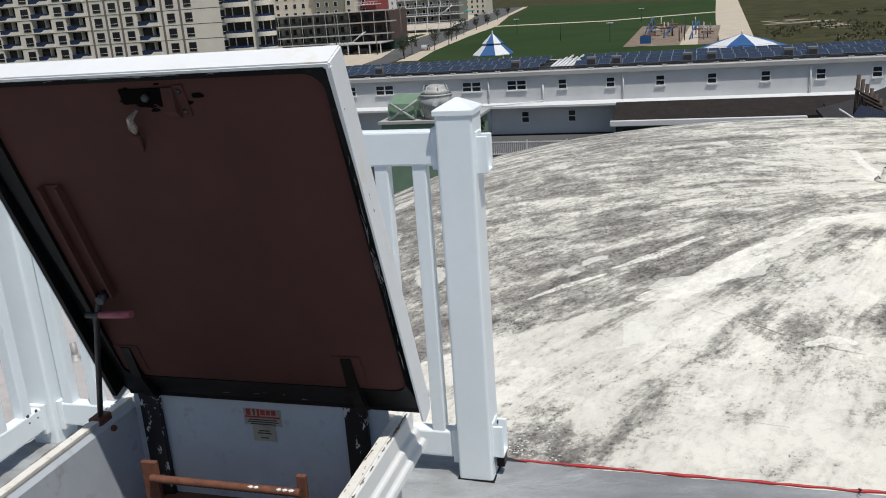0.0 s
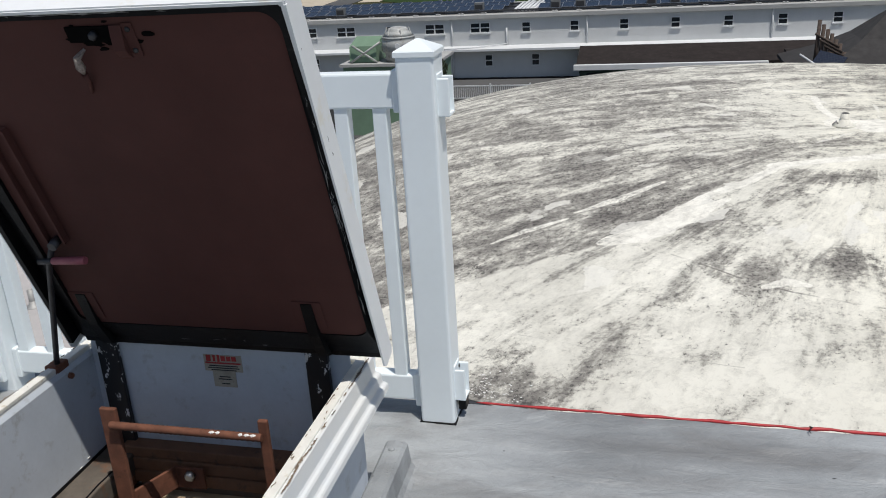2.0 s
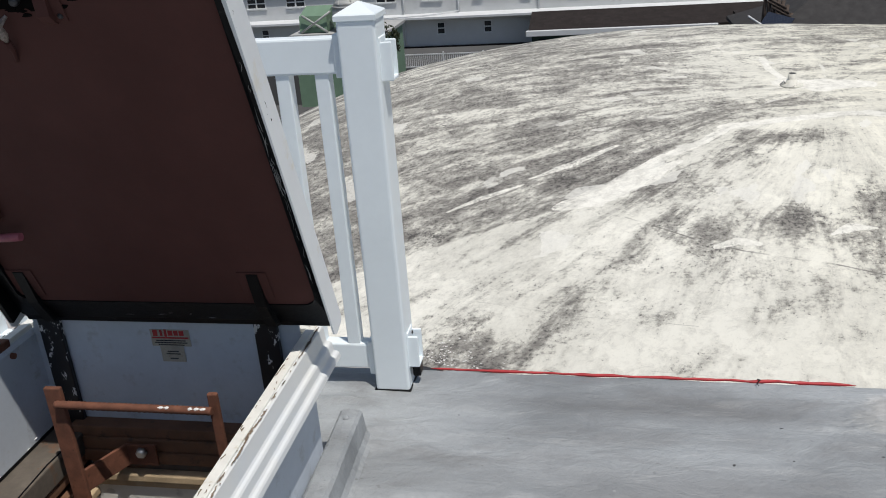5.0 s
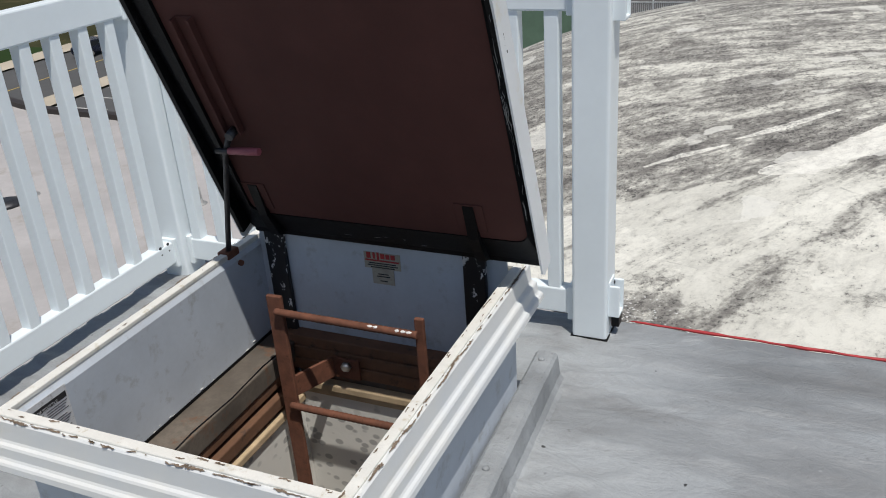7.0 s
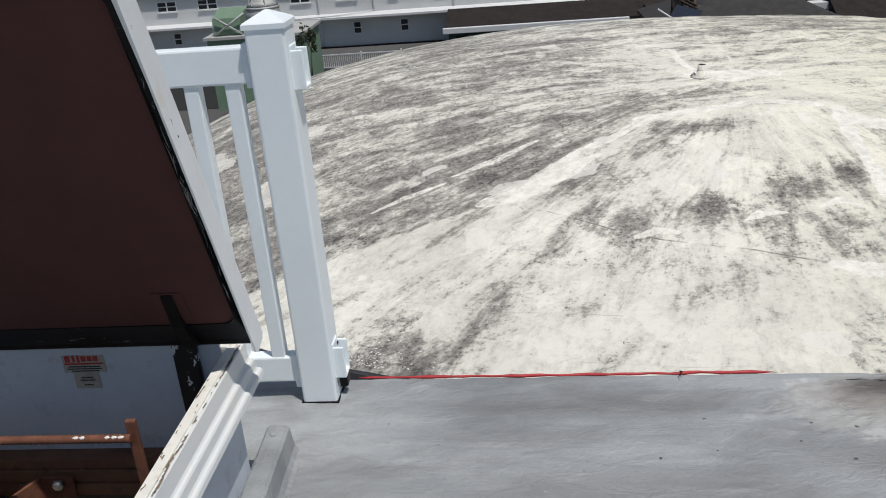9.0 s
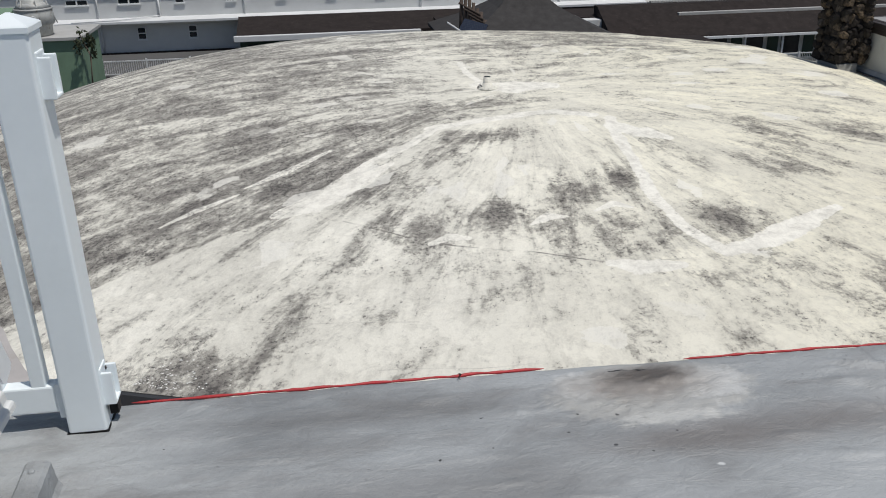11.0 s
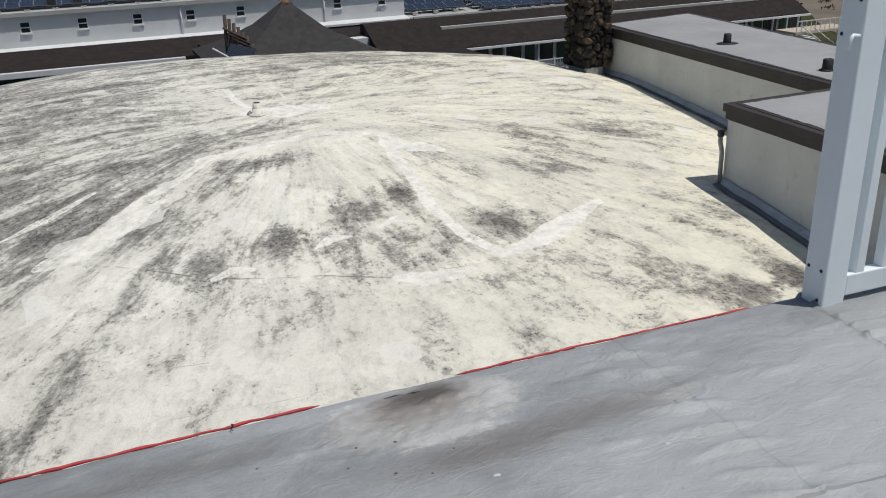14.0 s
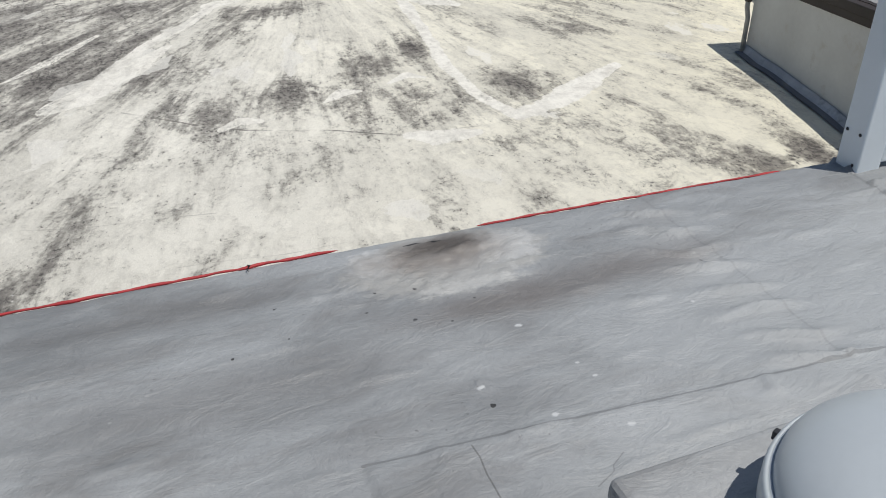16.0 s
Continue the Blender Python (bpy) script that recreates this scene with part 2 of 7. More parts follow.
def strip(m, c, line, width, color, amount, wobble=0.12):
    """Lays a painted strip along a line of x, y points over a colour."""
    m.coords()
    wob = m.math("MULTIPLY", m.math("SUBTRACT", m.noise(3.0, 6, 0.6), 0.5), 4 * wobble)
    near = None
    for (xa, ya), (xb, yb) in zip(line, line[1:]):
        dx, dy = xb - xa, yb - ya
        ll = dx * dx + dy * dy
        px, py = m.math("SUBTRACT", m.xyz[0], xa), m.math("SUBTRACT", m.xyz[1], ya)
        t = m.math("MULTIPLY_ADD", px, dx / ll, m.math("MULTIPLY", py, dy / ll))
        t = m.math("MINIMUM", m.math("MAXIMUM", t, 0.0), 1.0)
        ex, ey = m.math("MULTIPLY_ADD", t, -dx, px), m.math("MULTIPLY_ADD", t, -dy, py)
        d = m.math("SQRT", m.math("MULTIPLY_ADD", ex, ex, m.math("MULTIPLY", ey, ey)))
        near = d if near is None else m.math("MINIMUM", near, d)
    fac = m.ramp(m.math("ADD", m.math("MULTIPLY", near, 0.5 / width), m.math("MULTIPLY", wob, 0.3)), [(0.42, 1.0), (0.52, 0.0)])
    return m.mix(m.math("MULTIPLY", fac, amount), c, color)


def deck_coating():
    m = grey_coating("grey roof coating")
    c = m.b.inputs["Base Color"].links[0].from_socket
    c = patch(m, c, (2.3, 1.35), (1.5, 0.75), (0.43, 0.455, 0.47), 0.75, 0.4, 0.7, 1.5)
    c = patch(m, c, (0.2, 1.75), (0.9, 0.16), (0.17, 0.17, 0.17), 0.5, 0.5, 0.8, 3)
    c = patch(m, c, (0.1, 2.12), (0.8, 0.08), (0.16, 0.16, 0.16), 0.5, 0.5, 0.8, 3)
    c = patch(m, c, (1.45, 1.88), (0.45, 0.13), (0.17, 0.155, 0.147), 0.6, 0.5, 0.8, 3)
    c = patch(m, c, (1.03, 1.86), (0.5, 0.1), (0.17, 0.155, 0.147), 0.6, 0.5, 0.8, 3)
    c = patch(m, c, (0.93, 2.1), (0.34, 0.175), (0.42, 0.418, 0.4), 0.6, 0.45, 0.18, 11)
    c = patch(m, c, (1.13, 2.11), (0.12, 0.12), (0.56, 0.57, 0.57), 0.6, 1.1, 0.5, 26)
    c = patch(m, c, (0.73, 2.16), (0.1, 0.08), (0.56, 0.57, 0.57), 0.6, 1.1, 0.5, 26)
    c = patch(m, c, (0.95, 1.96), (0.2, 0.035), (0.56, 0.565, 0.55), 0.55, 1.0, 0.5, 24)
    c = patch(m, c, (0.9, 2.14), (0.3, 0.12), (0.22, 0.195, 0.175), 0.75, 0.55, 0.65, 7)
    c = patch(m, c, (0.95, 2.19), (0.19, 0.07), (0.09, 0.08, 0.072), 0.9, 0.6, 0.7, 9)
    for x, y, r in ((0.787, 1.542, 0.009), (0.983, 1.737, 0.008), (1.067, 1.484, 0.006), (0.909, 1.395, 0.008), (1.05, 1.542, 0.005), (1.05, 1.298, 0.009), (1.482, 1.661, 0.006)):
        c = patch(m, c, (x, y), (r * 1.4, r), (0.6, 0.62, 0.63), 0.85, 0.9, 0.5, 70)
    for x, y, r in ((0.79, 2.0, 0.005), (0.74, 1.86, 0.006), (0.83, 1.82, 0.004), (0.63, 1.94, 0.004), (0.68, 2.02, 0.004), (0.93, 1.9, 0.004)):
        c = patch(m, c, (x, y), (r * 1.4, r), (0.04, 0.04, 0.042), 0.85, 0.9, 0.5, 70)
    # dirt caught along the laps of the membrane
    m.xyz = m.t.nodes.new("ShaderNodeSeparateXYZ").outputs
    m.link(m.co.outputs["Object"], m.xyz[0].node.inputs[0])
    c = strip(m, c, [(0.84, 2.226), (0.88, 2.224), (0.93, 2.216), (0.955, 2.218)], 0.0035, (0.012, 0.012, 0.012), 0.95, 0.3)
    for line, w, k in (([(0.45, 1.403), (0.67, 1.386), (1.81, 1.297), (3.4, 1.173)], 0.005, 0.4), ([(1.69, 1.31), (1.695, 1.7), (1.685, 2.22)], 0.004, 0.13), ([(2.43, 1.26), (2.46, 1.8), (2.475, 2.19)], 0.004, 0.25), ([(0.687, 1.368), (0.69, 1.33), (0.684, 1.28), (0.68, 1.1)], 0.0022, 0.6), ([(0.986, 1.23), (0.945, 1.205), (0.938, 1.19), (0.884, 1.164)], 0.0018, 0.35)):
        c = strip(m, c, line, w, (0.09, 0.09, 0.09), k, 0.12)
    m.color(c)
    return m.m


DECK = deck_coating()
CURB = grey_coating("grey curb coating", (0.4, 0.415, 0.425)).m
LOW_ROOF = plain("tan grey roof coating", (0.43, 0.41, 0.4), 0.7, vary=0.14, scale=0.6, bump=0.2, dirt=(0.35, 0.32, 0.29))
BOX_ROOF = plain("grey rolled roofing", (0.315, 0.318, 0.32), 0.75, vary=0.12, scale=0.8, bump=0.25, dirt=(0.35, 0.35, 0.34))

DOME_C = (3.7, 15.4)
RIM_C, RIM_R = (4.5, 19.6), 13.2


def dome_z(x, y):
    """Height of the round roof: a low, slightly lopsided crown."""
    a, b = x - 4, y - 16
    bent = -2.0208 + 0.01712 * a + 0.08141 * b - 0.00849 * a * a - 0.00878 * b * b - 0.00512 * a * b
    z = max(bent - (0.0312 * (a * a + b * b) ** 2 + 0.9653 * b**3 + 0.5338 * a * b * b) / 1000, -4.8)
    # it falls away towards the long side of the stucco block and rises a little at the short side
    c01 = lambda v: max(0.0, min(1.0, v))
    k = c01((x - 9.0 - 0.09 * (y - 9.93)) / 1.9)
    fall = k * k * (3 - 2 * k) * c01((y - 10.6) / 1.2) * min(0.14, 0.06 + 0.035 * max(0.0, y - 11.5))
    return z - fall + 0.06 * c01((x - 7.2) / 1.6) * c01((10.2 - y) / 1.5)


def dome_coating():
    """White roof coating over a dome: strokes run up to the crown, mildew lies thick on one side."""
    m = Mat("white dome coating", (0.78, 0.76, 0.7), 0.75)
    m.coords()
    sep = m.t.nodes.new("ShaderNodeSeparateXYZ")
    m.link(m.co.outputs["Object"], sep.inputs[0])
    m.xyz = sep.outputs
    dx, dy = m.math("SUBTRACT", sep.outputs[0], DOME_C[0]), m.math("SUBTRACT", sep.outputs[1], DOME_C[1])
    ang = m.math("ARCTAN2", dx, m.math("MULTIPLY", dy, -1.0))  # 0 towards -y, grows towards +x
    rad = m.math("SQRT", m.math("ADD", m.math("MULTIPLY", dx, dx), m.math("MULTIPLY", dy, dy)))

    def polar(across, along, shift=0.0):
        cv = m.t.nodes.new("ShaderNodeCombineXYZ")
        m.link(m.math("MULTIPLY_ADD", ang, across, shift), cv.inputs[0])
        m.link(m.math("MULTIPLY", rad, along), cv.inputs[1])
        return cv.outputs[0]

    def ribbon(line, widths, ragged):
        """1 on a ragged ribbon along a line of x, y points, 0 off it."""
        near = None
        for (xa, ya), (xb, yb), wa, wb in zip(line, line[1:], widths, widths[1:]):
            ex, ey = xb - xa, yb - ya
            ll = ex * ex + ey * ey
            px, py = m.math("SUBTRACT", m.xyz[0], xa), m.math("SUBTRACT", m.xyz[1], ya)
            t = m.math("MULTIPLY_ADD", px, ex / ll, m.math("MULTIPLY", py, ey / ll))
            t = m.math("MINIMUM", m.math("MAXIMUM", t, 0.0), 1.0)
            qx, qy = m.math("MULTIPLY_ADD", t, -ex, px), m.math("MULTIPLY_ADD", t, -ey, py)
            d = m.math("SQRT", m.math("MULTIPLY_ADD", qx, qx, m.math("MULTIPLY", qy, qy)))
            d = m.math("DIVIDE", d, m.math("MULTIPLY_ADD", t, (wb - wa) / 2, wa / 2))
            near = d if near is None else m.math("MINIMUM", near, d)
        off = m.math("MULTIPLY", m.math("SUBTRACT", edge, 0.5), ragged)
        return m.ramp(m.math("MULTIPLY", m.math("ADD", near, off), 0.5), [(0.46, 1.0), (0.5, 0.0)])

    def hard(v, gain):
        return m.math("MULTIPLY_ADD", m.math("SUBTRACT", v, 0.5), gain, 0.5)

    # strokes run up the slope on the flanks and lie along x over the far side
    top = m.ramp(m.math("MULTIPLY_ADD", dy, 0.2, m.math("MULTIPLY", m.noise(0.5, 4), 0.4)), [(0.3, 0.0), (0.75, 1.0)])
    top = m.math("MAXIMUM", top, m.ramp(m.math("MULTIPLY", rad, 0.2), [(0.25, 1.0), (0.6, 0.0)]))

    def strokes(across, along, sx, sy, detail, rough, warp):
        flank = m.noise(1.0, detail, rough, polar(across, along), warp)
        crown = m.noise(1.0, detail, rough, m.coords((sx, sy, 0.4)), warp)
        return m.mix(top, flank, crown)

    stroke = hard(strokes(15, 0.7, 0.6, 2.6, 12, 0.7, 0.5), 3.2)
    fine = hard(strokes(48, 4.5, 4.0, 12.0, 9, 0.78, 0.6), 2.6)
    grain = hard(m.noise(6, 13, 0.82, None, 0.3), 2.3)
    pits = hard(m.noise(19, 6, 0.75), 2.8)
    blot = hard(m.noise(0.8, 9, 0.68, None, 0.9), 2.4)

    edge = hard(m.noise(3.2, 10, 0.72), 2.2)

    # coats of different age, laid in ragged patches with sharp edges
    def coats(across, along, warp):
        vor = m.node("ShaderNodeTexVoronoi", Scale=1.0, Randomness=1.0)
        wv = m.t.nodes.new("ShaderNodeVectorMath")
        wv.operation = "ADD"
        m.link(polar(across, along), wv.inputs[0])
        wob = m.node("ShaderNodeTexNoise", Scale=1.8, Detail=10.0, Roughness=0.68)
        m.link(m.co.outputs["Object"], wob.inputs["Vector"])
        ws = m.t.nodes.new("ShaderNodeVectorMath")
        ws.operation = "SCALE"
        ws.inputs["Scale"].default_value = warp
        m.link(wob.outputs["Color"], ws.inputs[0])
        m.link(ws.outputs[0], wv.inputs[1])
        m.link(wv.outputs[0], vor.inputs["Vector"])
        tone = m.t.nodes.new("ShaderNodeSeparateColor")
        m.link(vor.outputs["Color"], tone.inputs[0])
        return tone.outputs

    coat, scrap = coats(4.2, 0.7, 0.8), coats(17, 2.3, 1.4)
    warm = m.math("MULTIPLY_ADD", sep.outputs[0], 0.11, 0.05)
    base = m.mix(m.ramp(warm, [(0.2, 0.0), (0.9, 1.0)]), (0.9, 0.88, 0.79), (0.9, 0.86, 0.69))
    base = m.mix(m.math("MULTIPLY", coat[0], 0.42), base, (0.6, 0.585, 0.52))
    base = m.mix(m.math("MULTIPLY", m.ramp(scrap[0], [(0.5, 0.0), (0.52, 1.0)]), 0.14), base, (0.5, 0.485, 0.43))
    base = m.mix(m.math("MULTIPLY", m.ramp(stroke, [(0.45, 0.0), (0.9, 1.0)]), 0.3), base, (0.45, 0.44, 0.4))
    base = m.mix(m.math("MULTIPLY", m.ramp(fine, [(0.5, 0.0), (0.95, 1.0)]), 0.32), base, (0.4, 0.39, 0.35))
    base = m.mix(m.math("MULTIPLY", m.ramp(grain, [(0.6, 0.0), (0.95, 1.0)]), 0.4), base, (0.34, 0.33, 0.3))
    # where mildew lies: all of the side beyond a bent seam, and in patches
    seam = m.math("MAXIMUM", m.math("MULTIPLY_ADD", sep.outputs[0], 0.31, 11.62), m.math("MULTIPLY_ADD", sep.outputs[0], 0.88, 12.08))
    past = m.math("SUBTRACT", sep.outputs[1], m.math("MULTIPLY_ADD", m.math("SUBTRACT", grain, 0.5), 0.12, seam))
    side = m.ramp(m.math("MULTIPLY", past, 0.2), [(0.0, 0.0), (0.012, 0.85), (0.12, 1.0), (0.35, 0.72), (1.0, 0.7)])
    side = m.math("MULTIPLY", side, m.ramp(m.math("MULTIPLY_ADD", sep.outputs[0], 0.1, 0.5), [(0.0, 1.0), (0.55, 0.9), (0.72, 0.35), (0.85, 0.1)]))
    cover = m.mix(0.0, (0, 0, 0), (0, 0, 0))
    for x, y, a, b, k in MILDEW + WIDE_MILDEW:
        cover = patch(m, cover, (x, y), (a * 1.5, b * 1.5), (k, k, k), 1.0, 1.0, 0.95, 2.1)
    cv = m.t.nodes.new("ShaderNodeRGBToBW")
    m.link(cover, cv.inputs[0])
    much = m.math("MAXIMUM", m.math("MULTIPLY", side, 0.42), m.math("MULTIPLY", cv.outputs[0], 0.46))
    much = m.math("MULTIPLY", much, m.math("MULTIPLY_ADD", coat[2], 0.35, 0.82))
    grow = m.math("MULTIPLY", stroke, 0.46)
    for v, k in ((fine, 0.18), (grain, 0.44), (blot, 0.26), (pits, 0.2), (coat[1], 0.09), (scrap[2], 0.07)):
        grow = m.math("MULTIPLY_ADD", v, k, grow)
    amount = m.math("ADD", m.math("SUBTRACT", grow, 0.555), much)
    dirt = m.ramp(amount, [(0.4, 0.0), (0.5, 0.36), (0.66, 0.75), (0.95, 1.0)])
    film = m.ramp(amount, [(0.14, 0.0), (0.5, 1.0)])
    c = m.mix(m.math("MULTIPLY", film, 0.36), base, (0.37, 0.355, 0.31))
    shade = m.mix(m.ramp(grain, [(0.2, 0.0), (0.9, 1.0)]), (0.15, 0.134, 0.124), (0.045, 0.04, 0.038))
    c = m.mix(m.math("MULTIPLY", dirt, 0.9), c, shade)
    # black spots of mould, thick where there is mildew and strewn in clusters elsewhere
    crowd = m.math("MULTIPLY_ADD", amount, 0.35, m.math("MULTIPLY", m.ramp(m.noise(1.3, 4), [(0.5, 0.0), (0.7, 1.0)]), 0.07))
    mould = m.ramp(m.math("MULTIPLY_ADD", pits, 0.5, crowd), [(0.58, 0.0), (0.63, 1.0)])
    c = m.mix(m.math("MULTIPLY", mould, 0.8), c, (0.06, 0.056, 0.053))
    # scraps where the coat has flaked to the white below
    flake = m.math("MULTIPLY", m.ramp(scrap[1], [(0.965, 0.0), (0.97, 1.0)]), m.ramp(grain, [(0.1, 0.0), (0.5, 1.0)]))
    c = m.mix(m.math("MULTIPLY", flake, 0.65), c, (0.84, 0.825, 0.76))
    # dirt caught along the laps of the membrane
    for line, w, k in LAPS:
        c = m.mix(m.math("MULTIPLY", ribbon(line, (w,) * len(line), 0.6), m.ramp(blot, [(0.3, 0.0), (0.6, k)])), c, (0.2, 0.19, 0.17))
    # strips and scraps of newer coating, worn through in places
    fresh = m.mix(m.ramp(grain, [(0.35, 0.0), (0.85, 1.0)]), (0.92, 0.9, 0.82), (0.62, 0.6, 0.54))
    fresh = m.mix(m.math("MULTIPLY", m.ramp(stroke, [(0.5, 0.0), (0.9, 1.0)]), 0.3), fresh, (0.5, 0.49, 0.44))
    worn = m.ramp(m.math("MULTIPLY_ADD", amount, 0.5, m.math("MULTIPLY", pits, 0.25)), [(0.4, 1.0), (0.62, 0.35)])
    laid = None
    for line, w in STRIPS + SCRAPS:
        f = ribbon(line, w if isinstance(w, tuple) else (w,) * len(line), 0.9)
        laid = f if laid is None else m.math("MAXIMUM", laid, f)
    c = m.mix(m.math("MULTIPLY", laid, worn), c, fresh)
    m.color(c)
    m.rough(m.ramp(grain, [(0.2, 0.6), (0.8, 0.9)]))
    grain = m.math("MULTIPLY_ADD", laid, 0.25, grain)
    h = m.math("ADD", m.math("MULTIPLY", fine, 0.5), m.math("MULTIPLY_ADD", coat[0], 0.6, grain))
    m.bump(m.math("MULTIPLY_ADD", scrap[0], 0.4, h), 0.5, 0.02)
    return m.m


MILDEW = ((1.95, 10.5, 0.6, 0.5, 0.9), (4.1, 11.2, 0.3, 0.4, 1.15), (1.1, 10.3, 0.3, 0.55, 0.85), (3.75, 9.8, 0.5, 0.55, 0.62), (4.95, 9.85, 0.6, 0.45, 0.66), (2.3, 13.15, 0.8, 0.35, 0.95),
          (0.85, 11.8, 0.6, 0.9, 0.62), (4.2, 8.5, 0.25, 0.25, 0.75), (-1.75, 8.15, 0.9, 0.65, 0.95), (7.0, 7.15, 0.65, 0.35, 1.05), (7.8, 7.45, 0.4, 0.5, 1.05), (6.6, 11.3, 0.5, 0.4, 0.5), (7.45, 11.2, 0.3, 0.3, 0.6), (3.3, 10.8, 0.5, 0.45, 0.62), (2.8, 10.05, 0.6, 0.4, 0.72), (3.2, 9.5, 0.5, 0.25, 0.75), (1.6, 12.6, 0.5, 0.35, 0.5))
WIDE_MILDEW = ((1.35, 14.2, 0.7, 0.8, 0.75), (8.7, 12.7, 0.8, 0.5, 0.42), (2.9, 14.65, 0.9, 0.4, 0.66), (2.0, 9.3, 1.2, 0.6, 0.3), (-0.1, 9.2, 0.8, 0.7, 0.22), (7.2, 12.4, 0.7, 0.6, 0.38), (5.5, 21.0, 6.0, 4.0, 0.6), (0.3, 16.0, 2.5, 1.5, 0.45), (5.6, 8.3, 1.0, 0.6, 0.3))
LAPS = (([(0.2, 10.98), (1.0, 10.24), (1.55, 9.87), (2.45, 9.46), (3.3, 8.97), (4.2, 8.88)], 0.028, 0.95), ([(0.4, 7.6), (1.4, 7.35), (2.6, 7.2)], 0.015, 0.3), ([(-1.6, 9.3), (-0.4, 8.75), (0.9, 8.35)], 0.015, 0.35),
        ([(4.9, 13.4), (6.0, 13.2), (7.4, 13.5)], 0.03, 0.35), ([(4.75, 8.85), (5.6, 9.2), (6.7, 9.8)], 0.02, 0.4))
# strips and scraps of newer white coating
STRIPS = (
    ([(1.75, 13.75), (2.33, 13.81), (3.12, 13.91), (3.92, 13.96), (4.5, 13.65)], 0.2), ([(4.74, 13.5), (4.62, 12.88), (4.54, 11.74), (4.4, 10.57), (4.48, 9.68), (4.72, 8.95)], 0.2),
    ([(-0.72, 11.5), (0.0, 12.05), (0.65, 12.7), (1.4, 13.24), (1.84, 13.72)], 0.2), ([(-0.66, 11.42), (-0.2, 11.62), (0.4, 12.1), (1.0, 12.6)], (0.12, 0.5, 0.42, 0.12)),
    ([(4.75, 8.98), (5.4, 9.2), (6.1, 9.6), (6.7, 9.9)], (0.25, 0.42, 0.35, 0.15)),
    ([(3.0, 15.55), (3.5, 15.4), (4.2, 15.35)], (0.5, 0.65, 0.35)), ([(2.83, 17.2), (2.83, 16.5), (3.02, 15.6)], 0.14))
SCRAPS = (
    ([(3.3, 8.97), (3.6, 8.8), (4.08, 8.76)], (0.15, 0.4, 0.15)), ([(4.72, 13.1), (5.05, 12.8), (5.35, 12.5)], (0.4, 0.5, 0.2)), ([(1.26, 10.0), (1.5, 10.1), (1.75, 10.0)], (0.1, 0.2, 0.08)),
    ([(-2.4, 11.9), (-1.9, 12.15), (-1.3, 12.4)], (0.05, 0.16, 0.05)), ([(-1.2, 12.6), (-0.6, 12.9), (0.1, 13.4)], (0.06, 0.2, 0.08)), ([(2.6, 10.15), (2.85, 10.3), (3.1, 10.25)], (0.06, 0.2, 0.06)), ([(3.5, 10.3), (3.8, 10.45), (4.0, 10.3)], (0.06, 0.16, 0.06)))
DOME = dome_coating()


# ---- the deck on top of the penthouse ----
EDGE = [(-2.325, 2.325), (-0.6, 2.316), (0.0, 2.304), (0.38, 2.3), (0.68, 2.294), (1.02, 2.277), (1.38, 2.269), (1.85, 2.25), (2.29, 2.231), (2.66, 2.215), (3.6, 2.14), (5.2, 2.02)]


def edge_y(x):
    for (a, ya), (b, yb) in zip(EDGE, EDGE[1:]):
        if x <= b:
            return ya + (yb - ya) * (x - a) / (b - a)
    return EDGE[-1][1]


def lap(x, y):
    """Height of the laps and wrinkles in the membrane."""
    h = 0.004 * noise.noise((x * 2.2, y * 4, 0)) + 0.003 * noise.noise((x * 6, y * 9, 9)) + 0.002 * noise.noise((x * 11, y * 17, 3))
    front = 1.386 - 0.078 * (x - 0.667) + 0.005 * noise.noise((x * 3, 0, 1))
    if 0.45 < x < 3.4:
        h += 0.007 * max(0, min(1, (front - y) / 0.012 + 0.5))
    side = 1.69 + 0.004 * noise.noise((y * 5, 0, 5))
    if y > front:
        h += 0.004 * max(0, min(1, (x - side) / 0.012 + 0.5))
        w = abs(x - side + 0.06)
        if w < 0.17:
            h += 0.024 * (1 - w / 0.17) * max(0.0, min(1.0, (2.21 - y) / 0.08)) * max(0, math.sin(y * 55 + 14 * x + 4 * noise.noise((x * 5, y * 5, 2)))) ** 2
    side2 = 2.47 + 0.004 * noise.noise((y * 5, 0, 8)) - 0.06 * (2.05 - y)
    if y > front:
        h += 0.005 * max(0, min(1, (x - side2) / 0.01 + 0.5))
        w = x - side2
        if 0 < w < 0.13:
            h += 0.02 * (1 - w / 0.13) * max(0, math.sin(y * 75 + 3 * noise.noise((x * 5, y * 6, 2)))) ** 2
    # stray wrinkles and trowel ridges
    h += 0.03 * max(0, noise.noise((x * 4 + y * 3, y * 26, 4)) - 0.42)
    if y < front + 0.2:
        h += 0.016 * max(0, noise.noise((x * 17, y * 13 + x * 9, 6)) - 0.3)
    if x < 0.3:
        h += 0.02 * min(1.0, 0.3 - x) * max(0.0, noise.noise((x * 7 + y * 5, y * 21 - x * 6, 12)) - 0.12)
    d = math.hypot((x - 0.9) / 0.36, (y - 2.11) / 0.18)
    if d < 1.3:
        h += (0.004 + 0.011 * noise.noise((x * 22, y * 62 - x * 14, 7))) * min(1.0, 1.6 * (1 - d / 1.3)) * max(0.0, min(1.0, (2.28 - y) / 0.05))
    return h


